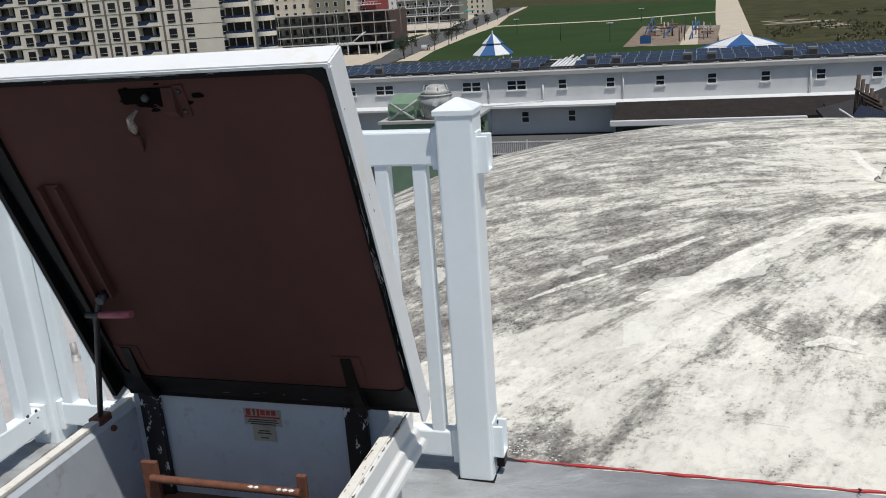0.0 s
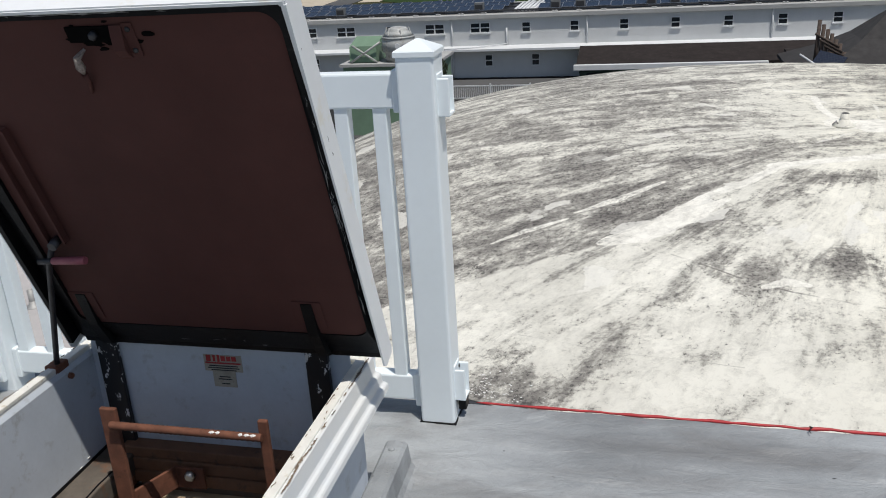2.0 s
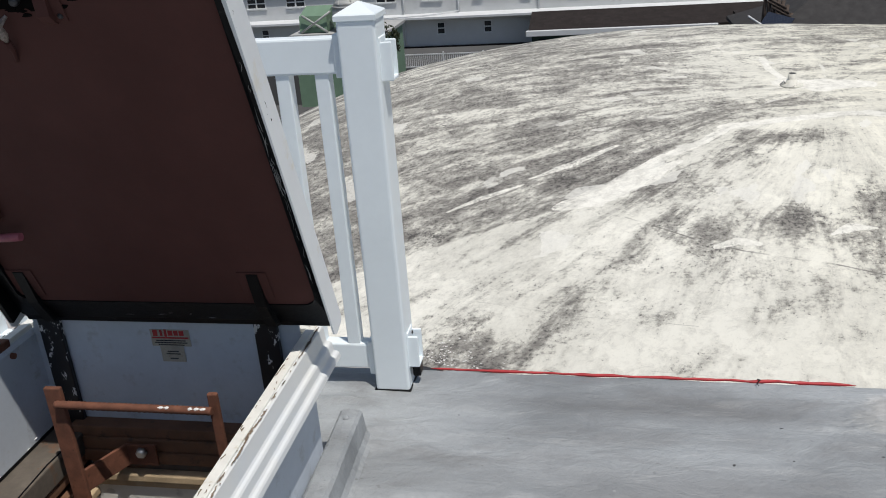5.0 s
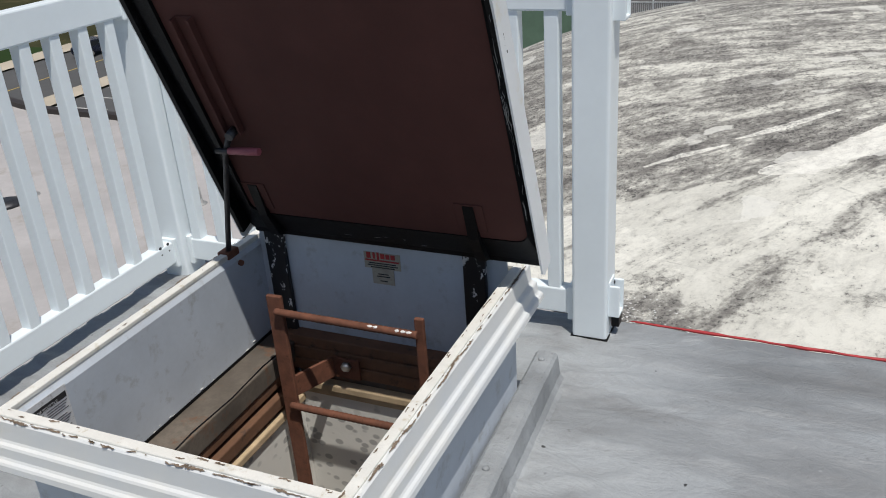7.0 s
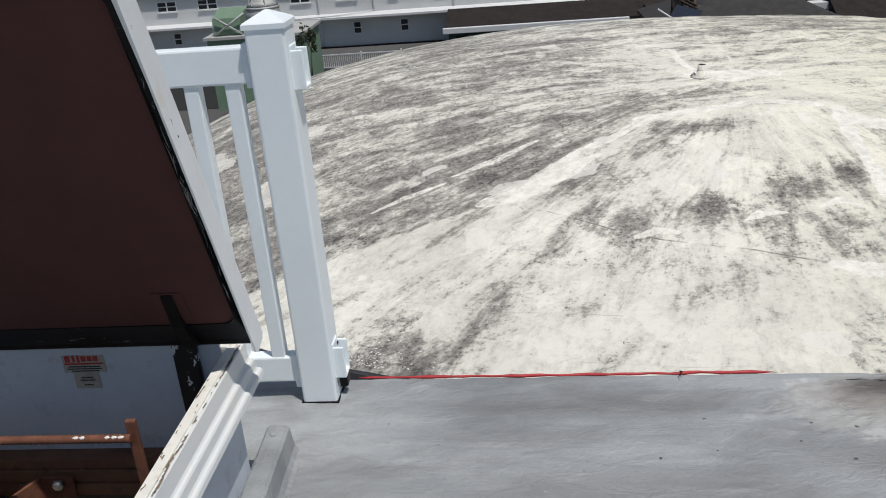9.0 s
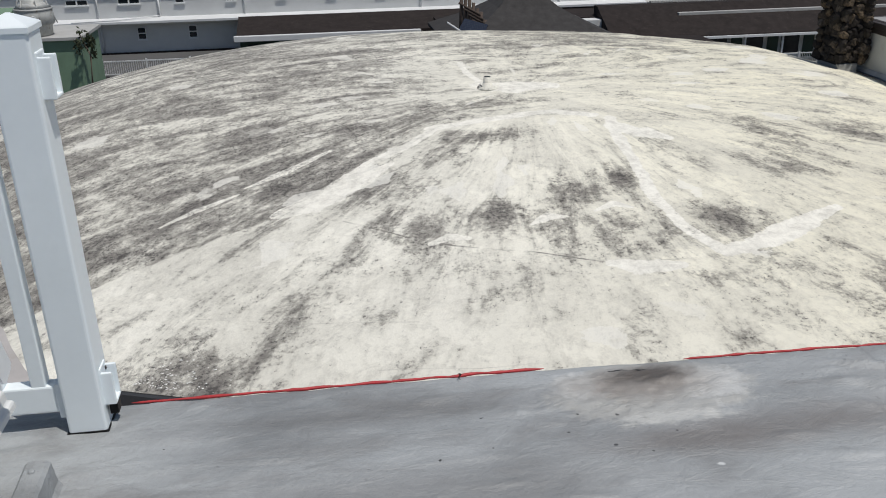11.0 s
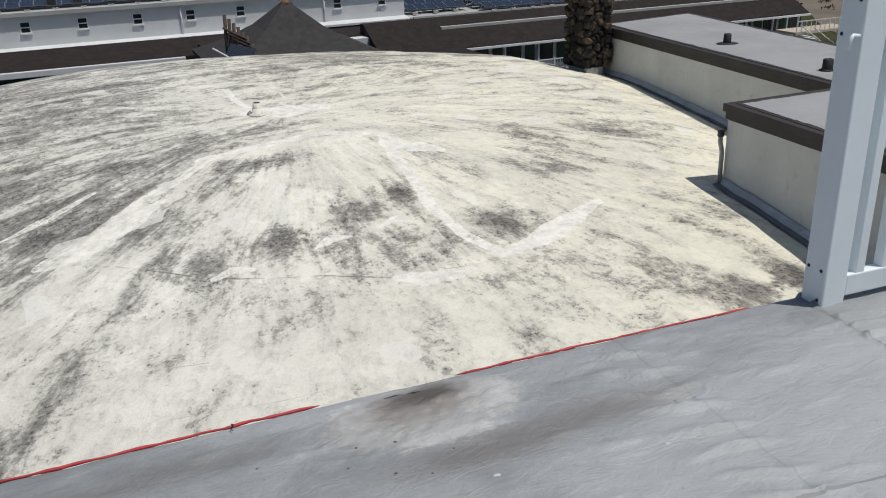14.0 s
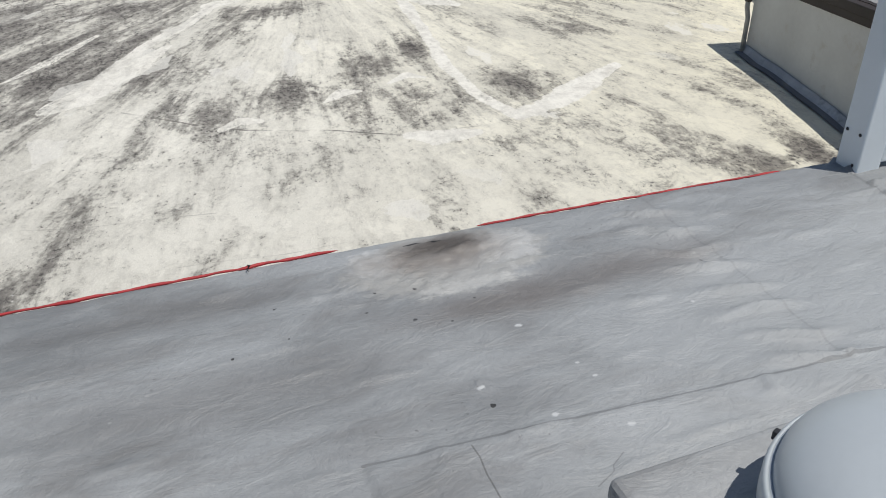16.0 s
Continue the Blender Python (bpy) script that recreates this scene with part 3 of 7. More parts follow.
def deck():
    bm = bmesh.new()
    xs = [-2.325 + 0.014 * i for i in range(int((3.7 + 2.325) / 0.014) + 1)] + [3.8, 4.2, 4.7, 5.2]
    coarse = [-3.0, -2.0, -1.0, -0.4, 0.0, 0.2, 0.4, 0.5]
    cols = []
    for x in xs:
        e = edge_y(x) + 0.004 * noise.noise((x * 6, 0, 0))
        col = []
        n = 150
        for y in coarse + [0.6 + (e - 0.6) * j / n for j in range(n + 1)]:
            round_off = 0.02 * max(0.0, 1 - (e - y) / 0.03) ** 2
            col.append(bm.verts.new((x, y, lap(x, y) - round_off)))
        col.append(bm.verts.new((x, e + 0.004, -0.05)))
        col.append(bm.verts.new((x, e + 0.006, -0.22)))
        cols.append(col)
    for a, b in zip(cols, cols[1:]):
        for j in range(len(a) - 1):
            mid = (a[j].co + b[j + 1].co) / 2
            if -1.56 < mid.x < -0.765 and 0.86 < mid.y < 1.78:
                continue
            bm.faces.new((a[j], b[j], b[j + 1], a[j + 1])).smooth = True
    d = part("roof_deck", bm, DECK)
    return tagged(d, "grey coated flat roof with laps, wrinkles and a worn patch", "roof", kind="structure")


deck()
# the body of the penthouse under it
def walls(outline, thick, z0, z1):
    """Upright walls along a closed outline, hollow inside."""
    bm = bmesh.new()
    c = Vector((sum(p[0] for p in outline) / len(outline), sum(p[1] for p in outline) / len(outline)))
    loops = []
    for x, y in outline:
        inn = Vector((x, y)) + (c - Vector((x, y))).normalized() * thick
        loops.append([bm.verts.new(v) for v in ((x, y, z0), (x, y, z1), (inn.x, inn.y, z1), (inn.x, inn.y, z0))])
    for a, b in zip(loops, loops[1:] + loops[:1]):
        for k in range(4):
            bm.faces.new((a[k], b[k], b[(k + 1) % 4], a[(k + 1) % 4]))
    bmesh.ops.recalc_face_normals(bm, faces=bm.faces)
    return bm


body = [(max(x, -2.31), y - 0.03) for x, y in EDGE] + [(5.2, -3.0), (-2.31, -3.0)]
tagged(part("penthouse_wall", walls(body, 0.2, -8.0, -0.06), STUCCO), "plain stucco penthouse wall below the roof deck", "wall", kind="structure")


def sealant():
    bm = bmesh.new()
    rng = random.Random(4)
    x, row = -0.61, []
    while x < 2.28:
        row.append((x, edge_y(x) - 0.006 + 0.005 * noise.noise((x * 15, 5, 1)), -0.0045 + 0.0025 * noise.noise((x * 8, 1, 1))))
        x += 0.03
        if 0.68 < x < 1.06:
            x += 0.06
    start = 0
    for i in range(1, len(row) + 1):
        if i == len(row) or row[i][0] - row[i - 1][0] > 0.05:
            seg = row[start:i]
            if len(seg) > 1:
                tube(seg, [0.0034 + 0.0028 * rng.random() ** 2 if 0 < n < len(seg) - 1 else 0.0008 for n in range(len(seg))], 6, bm)
            start = i
    return tagged(part("sealant_bead", bm, RED), "ragged red sealant bead along the grey roof edge", "sealant", kind="structure")


sealant()
tagged(part("edge_crack", tube([(0.38, 2.298, 0.0), (0.384, 2.28, 0.008), (0.372, 2.262, 0.009), (0.376, 2.248, 0.008)], [0.002, 0.0018, 0.0015, 0.0006], 5), BLACK), "short black crack in the roof edge", "crack", kind="structure")


# ---- white vinyl railing ----
POST_H, POST_W = 1.106, 0.106


def cap_mesh(w, z):
    bm = bmesh.new()
    h = w / 2 + 0.0035
    rows = [(h, z), (h, z + 0.013), (h - 0.004, z + 0.017), (0.004, z + 0.042)]
    rings = [[bm.verts.new((sx * r, sy * r, zz)) for sx, sy in ((-1, -1), (1, -1), (1, 1), (-1, 1))] for r, zz in rows]
    for a, b in zip(rings, rings[1:]):
        for k in range(4):
            bm.faces.new((a[k], a[(k + 1) % 4], b[(k + 1) % 4], b[k]))
    bm.faces.new(rings[0][::-1])
    bm.faces.new(rings[-1])
    bmesh.ops.bevel(bm, geom=[e for e in bm.edges if e.calc_face_angle(0) > 0.4], offset=0.003, segments=2, affect="EDGES")
    return bm


def post(x, y, turn, label, high=POST_H):
    p = thing("railing_post", label, "post", "white vinyl railing posts", at=pose(x, y, 0, 0, 0, turn))
    w = POST_W / 2
    part("shaft", box(-w, -w, -0.02, w, w, high + 0.005, 0.009, seg=3), VINYL, p)
    part("cap", cap_mesh(POST_W, high), VINYL, p, "low pyramid cap")
    return p


def bracket(parent, x, y, z, wx, wy, wz, axis):
    """An open moulded rail bracket: a back plate and two cheeks."""
    bm = box(x - 0.006, y - wy / 2, z - wz / 2, x + 0.004, y + wy / 2, z + wz / 2, 0.003)
    box(x, y - wy / 2, z - wz / 2 + 0.004, x + wx, y - wy / 2 + 0.009, z + wz / 2 - 0.012, 0.003, bm)
    box(x, y + wy / 2 - 0.009, z - wz / 2 + 0.004, x + wx, y + wy / 2, z + wz / 2 - 0.012, 0.003, bm)
    box(x, y - wy / 2, z - wz / 2, x + wx, y + wy / 2, z - wz / 2 + 0.009, 0.003, bm)
    return part("rail_bracket", bm, VINYL, parent, "empty rail bracket")


def screw(parent, m):
    bm = lathe([(0.0065, 0), (0.0065, 0.0015), (0.003, 0.0035)], 10)
    return part("screw", moved(bm, m), STEEL, parent)


BALUSTER = None


def railing(x, y, turn, length, first, step, label, lo=0.0, hi=0.0, brackets=True):
    """A vinyl rail section along its own x axis, from one post to the next."""
    global BALUSTER
    r = thing("railing", label, "railing", "white vinyl railings", at=pose(x, y, -0.02 if turn else 0, 0, 0, turn))
    top = box(0, -0.025, 0.965 + hi, length, 0.025, 1.062 + hi, 0.006)
    part("top_rail", top, VINYL, r)
    part("bottom_rail", box(0, -0.023, 0.06 + lo, length, 0.023, 0.145 + lo, 0.006), VINYL, r)
    if BALUSTER is None:
        bm = box(-0.02, -0.02, 0.17, 0.02, 0.02, 0.975, 0.003)
        BALUSTER = bpy.data.meshes.new("baluster")
        bm.to_mesh(BALUSTER)
        bm.free()
        BALUSTER.materials.append(VINYL)
    s = first
    while s < length - 0.03:
        shared("baluster", BALUSTER, r, pose(s, 0, 0.135 + lo) @ Matrix.Diagonal((1, 1, (0.84 + hi - lo) / 0.805, 1)) @ pose(0, 0, -0.17))
        s += step
    for s, t in ((0.0, 1), (length, -1)) if brackets else ():
        for z, h in ((1.013 + hi, 0.115), (0.1 + lo, 0.11)):
            bm = box(min(s, s + t * 0.018), -0.031, z - h / 2, max(s, s + t * 0.018), 0.031, z + h / 2, 0.003)
            part("rail_bracket", bm, VINYL, r)
    return r


P1 = post(-0.70, 2.217, 0, "white vinyl railing post with empty brackets beside the hatch")
for z in (1.0, 0.13):
    bracket(P1, POST_W / 2, 0.0, z, 0.032, 0.062, 0.115, "x")
part("foot_joint", box(-POST_W / 2 - 0.004, -POST_W / 2 - 0.004, -0.02, POST_W / 2 + 0.004, POST_W / 2 + 0.004, 0.006, 0.002), BLACK, P1, "dark cracked joint round the foot")
# black block gives the open bracket's socket its shade by colour
part("socket_shade", box(POST_W / 2 + 0.006, -0.02, 0.035, POST_W / 2 + 0.03, 0.02, 0.0715, 0.003), BLACK, P1, "dark plug standing in for shade under the bracket")
for z in (0.965, 1.03, 0.1, 0.165):
    for y in (-0.022, 0.022):
        screw(P1, pose(POST_W / 2 + 0.004, y, z, 0, 90, 0))
P2 = post(2.535, 2.141, -3, "white vinyl railing post with screw holes and a hook", 1.146)
PL = post(-2.255, 2.215, 0, "white vinyl corner post of the hatch railing")
PE = post(-2.255, -0.2, 0, "white vinyl end post of the railing")
PR = post(4.72, 1.985, -5, "white vinyl end post of the far railing")
railing(-2.201, 2.215, 0, 1.447, 0.041, 0.112, "white vinyl railing behind the open roof hatch")
railing(-2.255, 2.161, -90, 2.305, 0.075, 0.113, "white vinyl railing along the roof edge beside the hatch", 0.02, 0.0)
railing(2.588, 2.1137, -2.2, 2.087, 0.062, 0.122, "white vinyl railing with square balusters on the grey roof", -0.008, 0.04, False)
for z in (1.092, 0.978, 0.145, 0.03):
    for px, s in ((-0.03, 1), (0.032, 1)):
        if z > 0.2 or px < 0 or z > 0.1:
            screw(P2, pose(-POST_W / 2 - 0.001, px, z, 0, -90, 0))
hook = tube([(-0.054, -0.044, 0.98), (-0.085, -0.05, 0.985), (-0.096, -0.053, 0.977), (-0.1, -0.053, 0.94)], 0.007, 8)
part("hook", hook, VINYL, P2, "small white hook")


for z in (0.10, 0.125):
    for y in (-0.09, -0.13):
        screw(PL, pose(0.02, y, z + 0.02, 0, 90, 0))


# ---- the roof hatch ----
HX0, HX1, HY0, HY1, HZ = -1.531, -0.78, 0.887, 1.747, 0.431
hatch = thing("roof_hatch", "open white steel roof hatch with chipped paint", "roof hatch")


def ring(x0, y0, x1, y1, prof, mat, name, parent, label="", bevel=0.003):
    """A square frame of one section: pairs of outward offset and height, closed."""
    bm = bmesh.new()
    loops = []
    for sx, sy in ((0, 0), (1, 0), (1, 1), (0, 1)):
        loops.append([bm.verts.new(((x1 + o) if sx else (x0 - o), (y1 + o) if sy else (y0 - o), z)) for o, z in prof])
    n = len(prof)
    for k in range(4):
        a, b = loops[k], loops[(k + 1) % 4]
        for j in range(n):
            bm.faces.new((a[j], b[j], b[(j + 1) % n], a[(j + 1) % n]))
    bmesh.ops.recalc_face_normals(bm, faces=bm.faces)
    if bevel:
        bmesh.ops.bevel(bm, geom=[e for e in bm.edges if e.calc_face_angle(0) > 0.5], offset=bevel, segments=1, affect="EDGES")
    return part(name, bm, mat, parent, label)


def rim_paint():
    """White paint, cracked and flaked to rust and old primer along the inner edges."""
    m = Mat("cracked white rim paint", (0.76, 0.76, 0.74), 0.5)
    c = m.mix(m.ramp(m.noise(5, 6), [(0.35, 0.0), (0.7, 1.0)]), (0.68, 0.705, 0.72), (0.75, 0.745, 0.71))
    geo = m.t.nodes.new("ShaderNodeNewGeometry")
    flake = m.math("MULTIPLY_ADD", geo.outputs["Pointiness"], -1.6, 1.36)
    n1 = m.noise(34, 8, 0.72)
    chips = m.ramp(m.math("ADD", n1, m.math("SUBTRACT", flake, 0.56)), [(0.665, 0.0), (0.69, 1.0)])
    c = m.mix(chips, c, m.mix(m.noise(60, 5), (0.12, 0.08, 0.055), (0.45, 0.38, 0.29)))
    c = m.mix(m.math("MULTIPLY", m.ramp(m.noise(3, 5, 0.6, m.coords((1, 1, 3))), [(0.55, 0.0), (0.75, 1.0)]), 0.4), c, (0.58, 0.5, 0.36))
    m.color(c)
    m.bump(m.math("SUBTRACT", m.noise(18, 6), m.math("MULTIPLY", chips, 0.7)), 0.3, 0.004)
    return m.m


RIM_PAINT = rim_paint()
ring(HX0, HY0, HX1, HY1, [(-0.003, 0.406), (0.0, HZ), (0.031, HZ + 0.002), (0.034, 0.386), (0.044, 0.379), (0.046, 0.352), (0.056, 0.345), (0.058, 0.326), (0.004, 0.318), (0.002, 0.4)], RIM_PAINT, "frame", hatch, "cracked white rim with a stepped outer edge")
ring(HX0, HY0, HX1, HY1, [(-0.012, 0.145), (-0.012, 0.412), (-0.004, 0.424), (0.0, 0.4), (-0.002, 0.3), (-0.0025, 0.0), (-0.009, 0.0), (-0.0095, 0.145)], LINER, "curb", hatch, "blue grey painted steel curb", 0.0)
CREAM_CAP = plain("cream rim paint", (0.77, 0.755, 0.7), 0.55, vary=0.08, scale=18, bump=0.35, dirt=(0.6, 0.55, 0.44))
ring(HX0, HY0, HX1, HY1, [(-0.002, HZ - 0.004), (-0.002, HZ + 0.007), (0.021, HZ + 0.007), (0.021, HZ - 0.002)], CREAM_CAP, "rim_cap", hatch, "cream painted cap along the rim", 0.0015)
part("dark_gap", box(HX0 + 0.014, HY1 - 0.016, 0.139, HX1 - 0.014, HY1 - 0.0125, 0.156), BLACK, hatch, "dark gap under the curb")
part("dark_gap", box(HX0 + 0.0125, HY0 + 0.014, 0.139, HX0 + 0.015, HY1 - 0.017, 0.147), BLACK, hatch, "dark gap under the curb")
caulk = bmesh.new()
rng = random.Random(11)
for k in range(34):
    s = rng.random()
    if rng.random() < 0.6:
        p = (HX0 + 0.012 + rng.random() * 0.006, HY0 + s * (HY1 - HY0), 0.148 + rng.random() * 0.01)
    else:
        p = (HX0 + s * (HX1 - HX0), HY1 - 0.014 - rng.random() * 0.006, 0.146 + rng.random() * 0.01)
    bmesh.ops.create_icosphere(caulk, subdivisions=1, radius=0.001 + 0.0026 * rng.random() ** 2, matrix=Matrix.Translation(p) @ Matrix.Diagonal((0.7, 3.0, 0.5, 1)))
tagged(part("paint_flakes", caulk, WHITE_PAINT, hatch, "peeling white paint flakes"), kind="stuff")

STRAP = Mat("chipped black paint", (0.01, 0.01, 0.011), 0.4)
_c = STRAP.ramp(STRAP.noise(24, 5, 0.62, STRAP.coords((1.6, 1, 1))), [(0.585, 0.0), (0.6, 1.0)])
STRAP.color(STRAP.mix(_c, (0.01, 0.01, 0.012), (0.6, 0.6, 0.6)))
STRAP = STRAP.m
HB = HY1 - 0.012
part("back_panel", box(HX0 + 0.014, HB - 0.0004, 0.4, HX1 - 0.014, HB + 0.006, 0.47, 0.001), LINER, hatch, "blue grey upstand behind the hinges")
for x in (-1.462, -0.876):
    part("hinge_strap", box(x - 0.03, HB - 0.016, 0.147, x + 0.03, HB - 0.0005, 0.47, 0.003), STRAP, hatch, "black hinge strap with flaked paint")

# the lid, hinged at the back, leaning over the opening
LIDM = pose(-1.0975, 1.728, 0.482, 111.3, 0, 0)
LW, LL, LD = 0.418, 0.93, 0.068


def pan():
    """The lid's skin: a tray of sheet steel with a rolled edge."""
    bm = bmesh.new()
    o = [(-LW, 0), (LW, 0), (LW, LL), (-LW, LL)]
    i = [(-LW + 0.01, 0.01), (LW - 0.01, 0.01), (LW - 0.01, LL - 0.01), (-LW + 0.01, LL - 0.01)]
    loops = [[bm.verts.new((x, y, z)) for x, y in pts] for pts, z in ((o, 0.0), (o, LD), (i, LD), (i, 0.012))]
    for a, b in zip(loops, loops[1:]):
        for k in range(4):
            bm.faces.new((a[k], a[(k + 1) % 4], b[(k + 1) % 4], b[k]))
    bm.faces.new(loops[0][::-1])
    bm.faces.new(loops[-1])
    for v in bm.verts:
        if v.co.y < 0.02 and v.co.z > 0.02:
            v.co.z = 0.022
    bmesh.ops.recalc_face_normals(bm, faces=bm.faces)
    bmesh.ops.bevel(bm, geom=[e for e in bm.edges if e.calc_face_angle(0) > 0.5], offset=0.003, segments=2, affect="EDGES")
    return bm


LID_PAINT = plain("white lid paint", (0.78, 0.8, 0.815), 0.45, vary=0.04, scale=5, bump=0.08, dirt=(0.74, 0.72, 0.66))
lid = part("lid", pan(), LID_PAINT, hatch, "white steel lid standing open")
lid.matrix_basis = LIDM
for x in (-LW, LW):
    part("side_flange", extrude_x([(0.0, 0.012), (0.002, 0.058), (0.014, LD), (LL - 0.01, LD), (LL - 0.01, 0.06)], x - 0.0032, x + 0.0012), LID_PAINT, lid, "white folded side flange")


def rounded(x0, y0, x1, y1, r, n=6):
    pts = []
    for cx, cy, a0 in ((x1 - r, y0 + r, -90), (x1 - r, y1 - r, 0), (x0 + r, y1 - r, 90), (x0 + r, y0 + r, 180)):
        pts += [(cx + r * math.cos(radians(a0 + 90 * k / n)), cy + r * math.sin(radians(a0 + 90 * k / n))) for k in range(n + 1)]
    return pts


part("lining", prism(rounded(-LW + 0.066, 0.095, LW - 0.022, LL - 0.022, 0.04), 0.013, 0.05), BROWN, lid, "dark brown lid lining")


def gasket():
    bm = bmesh.new()
    outer = rounded(-LW + 0.011, 0.011, LW - 0.011, LL - 0.011, 0.012)
    inner = rounded(-LW + 0.067, 0.096, LW - 0.023, LL - 0.023, 0.039)
    n = len(outer)
    rows = [[bm.verts.new((*p, z)) for p in pts] for pts, z in ((outer, 0.013), (outer, 0.056), (inner, 0.060), (inner, 0.013))]
    for a, b in zip(rows, rows[1:]):
        for k in range(n):
            bm.faces.new((a[k], a[(k + 1) % n], b[(k + 1) % n], b[k]))
    for v in bm.verts:
        if v.co.y < 0.12 and v.co.z > 0.02:
            v.co.z = min(v.co.z, 0.024 + 0.3 * v.co.y)
    bmesh.ops.recalc_face_normals(bm, faces=bm.faces)
    return bm


part("gasket", gasket(), BLACK, lid, "cracked black gasket")
tr = random.Random(3)
tears = bmesh.new()
for k in range(60):
    side, s, w = tr.random(), 0.5 + 0.5 * noise.noise((k * 0.37, 2, 1)), 0.0007 * tr.random() + 0.0003
    if side < 0.55:
        x, y, d = LW - 0.012 - 0.009 * tr.random(), 0.06 + 0.82 * s, 0.035 * tr.random() ** 2 + 0.004
        line = [(x + 0.002 * tr.uniform(-1, 1), y + d * f, 0.0588) for f in (-1, -0.4, 0.3, 1)]
    elif side < 0.9:
        x, y, d = -LW + 0.06 + 0.72 * s, LL - 0.013 - 0.004 * tr.random(), 0.03 * tr.random() ** 2 + 0.004
        line = [(x + d * f, y + 0.0012 * tr.uniform(-1, 1), 0.0576) for f in (-1, -0.4, 0.3, 1)]
    else:
        x, y, d = -LW + 0.06 + 0.72 * s, 0.02 + 0.04 * tr.random(), 0.012 * tr.random() + 0.002
        line = [(x + d * f, y + 0.001 * tr.uniform(-1, 1), 0.026 + 0.3 * y) for f in (-1, -0.4, 0.3, 1)]
    tube(line, [0.0002, w, w * 0.7, 0.0002], 5, tears)
tagged(part("gasket_wear", tears, plain("scuffed rubber", (0.34, 0.34, 0.34), 0.8, vary=0.4, scale=60), lid, "worn pale scuffs on the gasket"), kind="stuff")

part("hinge_skirt", box(-LW + 0.012, -0.008, 0.004, LW - 0.012, 0.03, 0.026, 0.003), BLACK, lid, "black hinge skirt along the back edge")
part("side_lining", box(-LW + 0.0005, 0.03, 0.0125, -LW + 0.0135, LL - 0.004, LD + 0.0015, 0.001), BLACK, lid, "black inner flange")
for x in (-0.318, 0.262):
    part("hinge_bracket", extrude_x([(0.0, 0.03), (0.02, 0.054), (0.1, 0.064), (0.195, 0.055), (0.195, 0.0505), (0.1, 0.0505)], x - 0.013, x + 0.013), BLACK, lid, "dark hinge bracket")
    part("bracket_foot", box(x - 0.035, 0.115, 0.0505, x + 0.035, 0.2, 0.053, 0.001), BROWN, lid)
# chipped paint on the outer flange
chips = bmesh.new()
for y, d, z, h in ((0.83, 0.006, 0.055, 0.005), (0.806, 0.004, 0.06, 0.003), (0.634, 0.012, 0.044, 0.004), (0.6, 0.004, 0.04, 0.002), (0.62, 0.003, 0.05, 0.002)):
    tube([(LW - 0.0006, y - d, z), (LW - 0.0002, y - d * 0.3, z + h * 0.4), (LW - 0.0002, y + d * 0.4, z - h * 0.3), (LW - 0.0006, y + d, z)], [0.0005, 0.0016, 0.0013, 0.0004], 6, chips)
tagged(part("paint_chips", chips, BLACK, lid, "dark chips in the white flange"), kind="stuff")
# latch near the top of the lining
SOOT = plain("sooty black paint", (0.005, 0.0045, 0.0045), 0.95, vary=0.3, scale=40, bump=0.3, spec=0.05)
soot = bmesh.new()
rng = random.Random(8)
for k in range(46):
    x, y, q = rng.gauss(0.045, 0.036), rng.gauss(0.862, 0.013), rng.uniform(0.003, 0.01)
    prism([(x + 1.6 * q * (1 + 0.9 * noise.noise((k * 1.7, j * 1.3, 0))) * math.cos(j * 0.57), y + 0.6 * q * (1 + 0.9 * noise.noise((k * 1.3, j, 4))) * math.sin(j * 0.57)) for j in range(11)], 0.0503, 0.0508 + 0.00003 * k, soot)
tagged(part("soot", soot, SOOT, lid, "black grease smeared round the latch"), kind="stuff")
part("latch_plate", box(-0.026, 0.856, 0.0505, 0.068, 0.888, 0.054, 0.0015), SOOT, lid, "dark latch plate")
part("latch_cover", extrude_x([(0.822, 0.051), (0.83, 0.06), (0.845, 0.067), (0.87, 0.06), (0.888, 0.054), (0.888, 0.051)], 0.066, 0.09), BROWN, lid, "brown folded latch cover")
part("latch_pin", moved(lathe([(0.008, 0), (0.008, 0.01), (0.005, 0.014)], 12), pose(0.034, 0.874, 0.056)), STEEL, lid)
part("rope_stub", tube([(0.0, 0.845, 0.056), (-0.012, 0.835, 0.072), (-0.014, 0.815, 0.07), (-0.016, 0.8, 0.066)], [0.003, 0.007, 0.009, 0.003], 10), plain("dirty rope", (0.33, 0.28, 0.25), 0.9, vary=0.7, scale=140, bump=0.6, dirt=(0.1, 0.05, 0.04)), lid, "dirty white rope end")
part("cover_flange", box(0.09, 0.826, 0.0505, 0.112, 0.892, 0.0535, 0.001), BROWN, lid)
for sy in (0.838, 0.88):
    part("screw", moved(lathe([(0.0055, 0), (0.005, 0.002), (0.002, 0.003)], 10), pose(0.101, sy, 0.0535)), STEEL, lid)
part("rope_tail", tube([(-0.016, 0.8, 0.066), (-0.02, 0.775, 0.058), (-0.028, 0.752, 0.053)], [0.007, 0.005, 0.003], 6), BROWN, lid)
# hold-open track along the side
track = box(-0.312, 0.37, 0.0505, -0.262, 0.675, 0.054, 0.002)
box(-0.312, 0.37, 0.0542, -0.306, 0.675, 0.07, 0.001, track)
box(-0.268, 0.37, 0.0542, -0.262, 0.675, 0.07, 0.001, track)
part("arm_track", track, BROWN, lid, "brown slotted track")
part("track_pin", tube([(-0.287, 0.375, 0.056), (-0.287, 0.375, 0.085)], 0.011, 10), STEEL, lid)
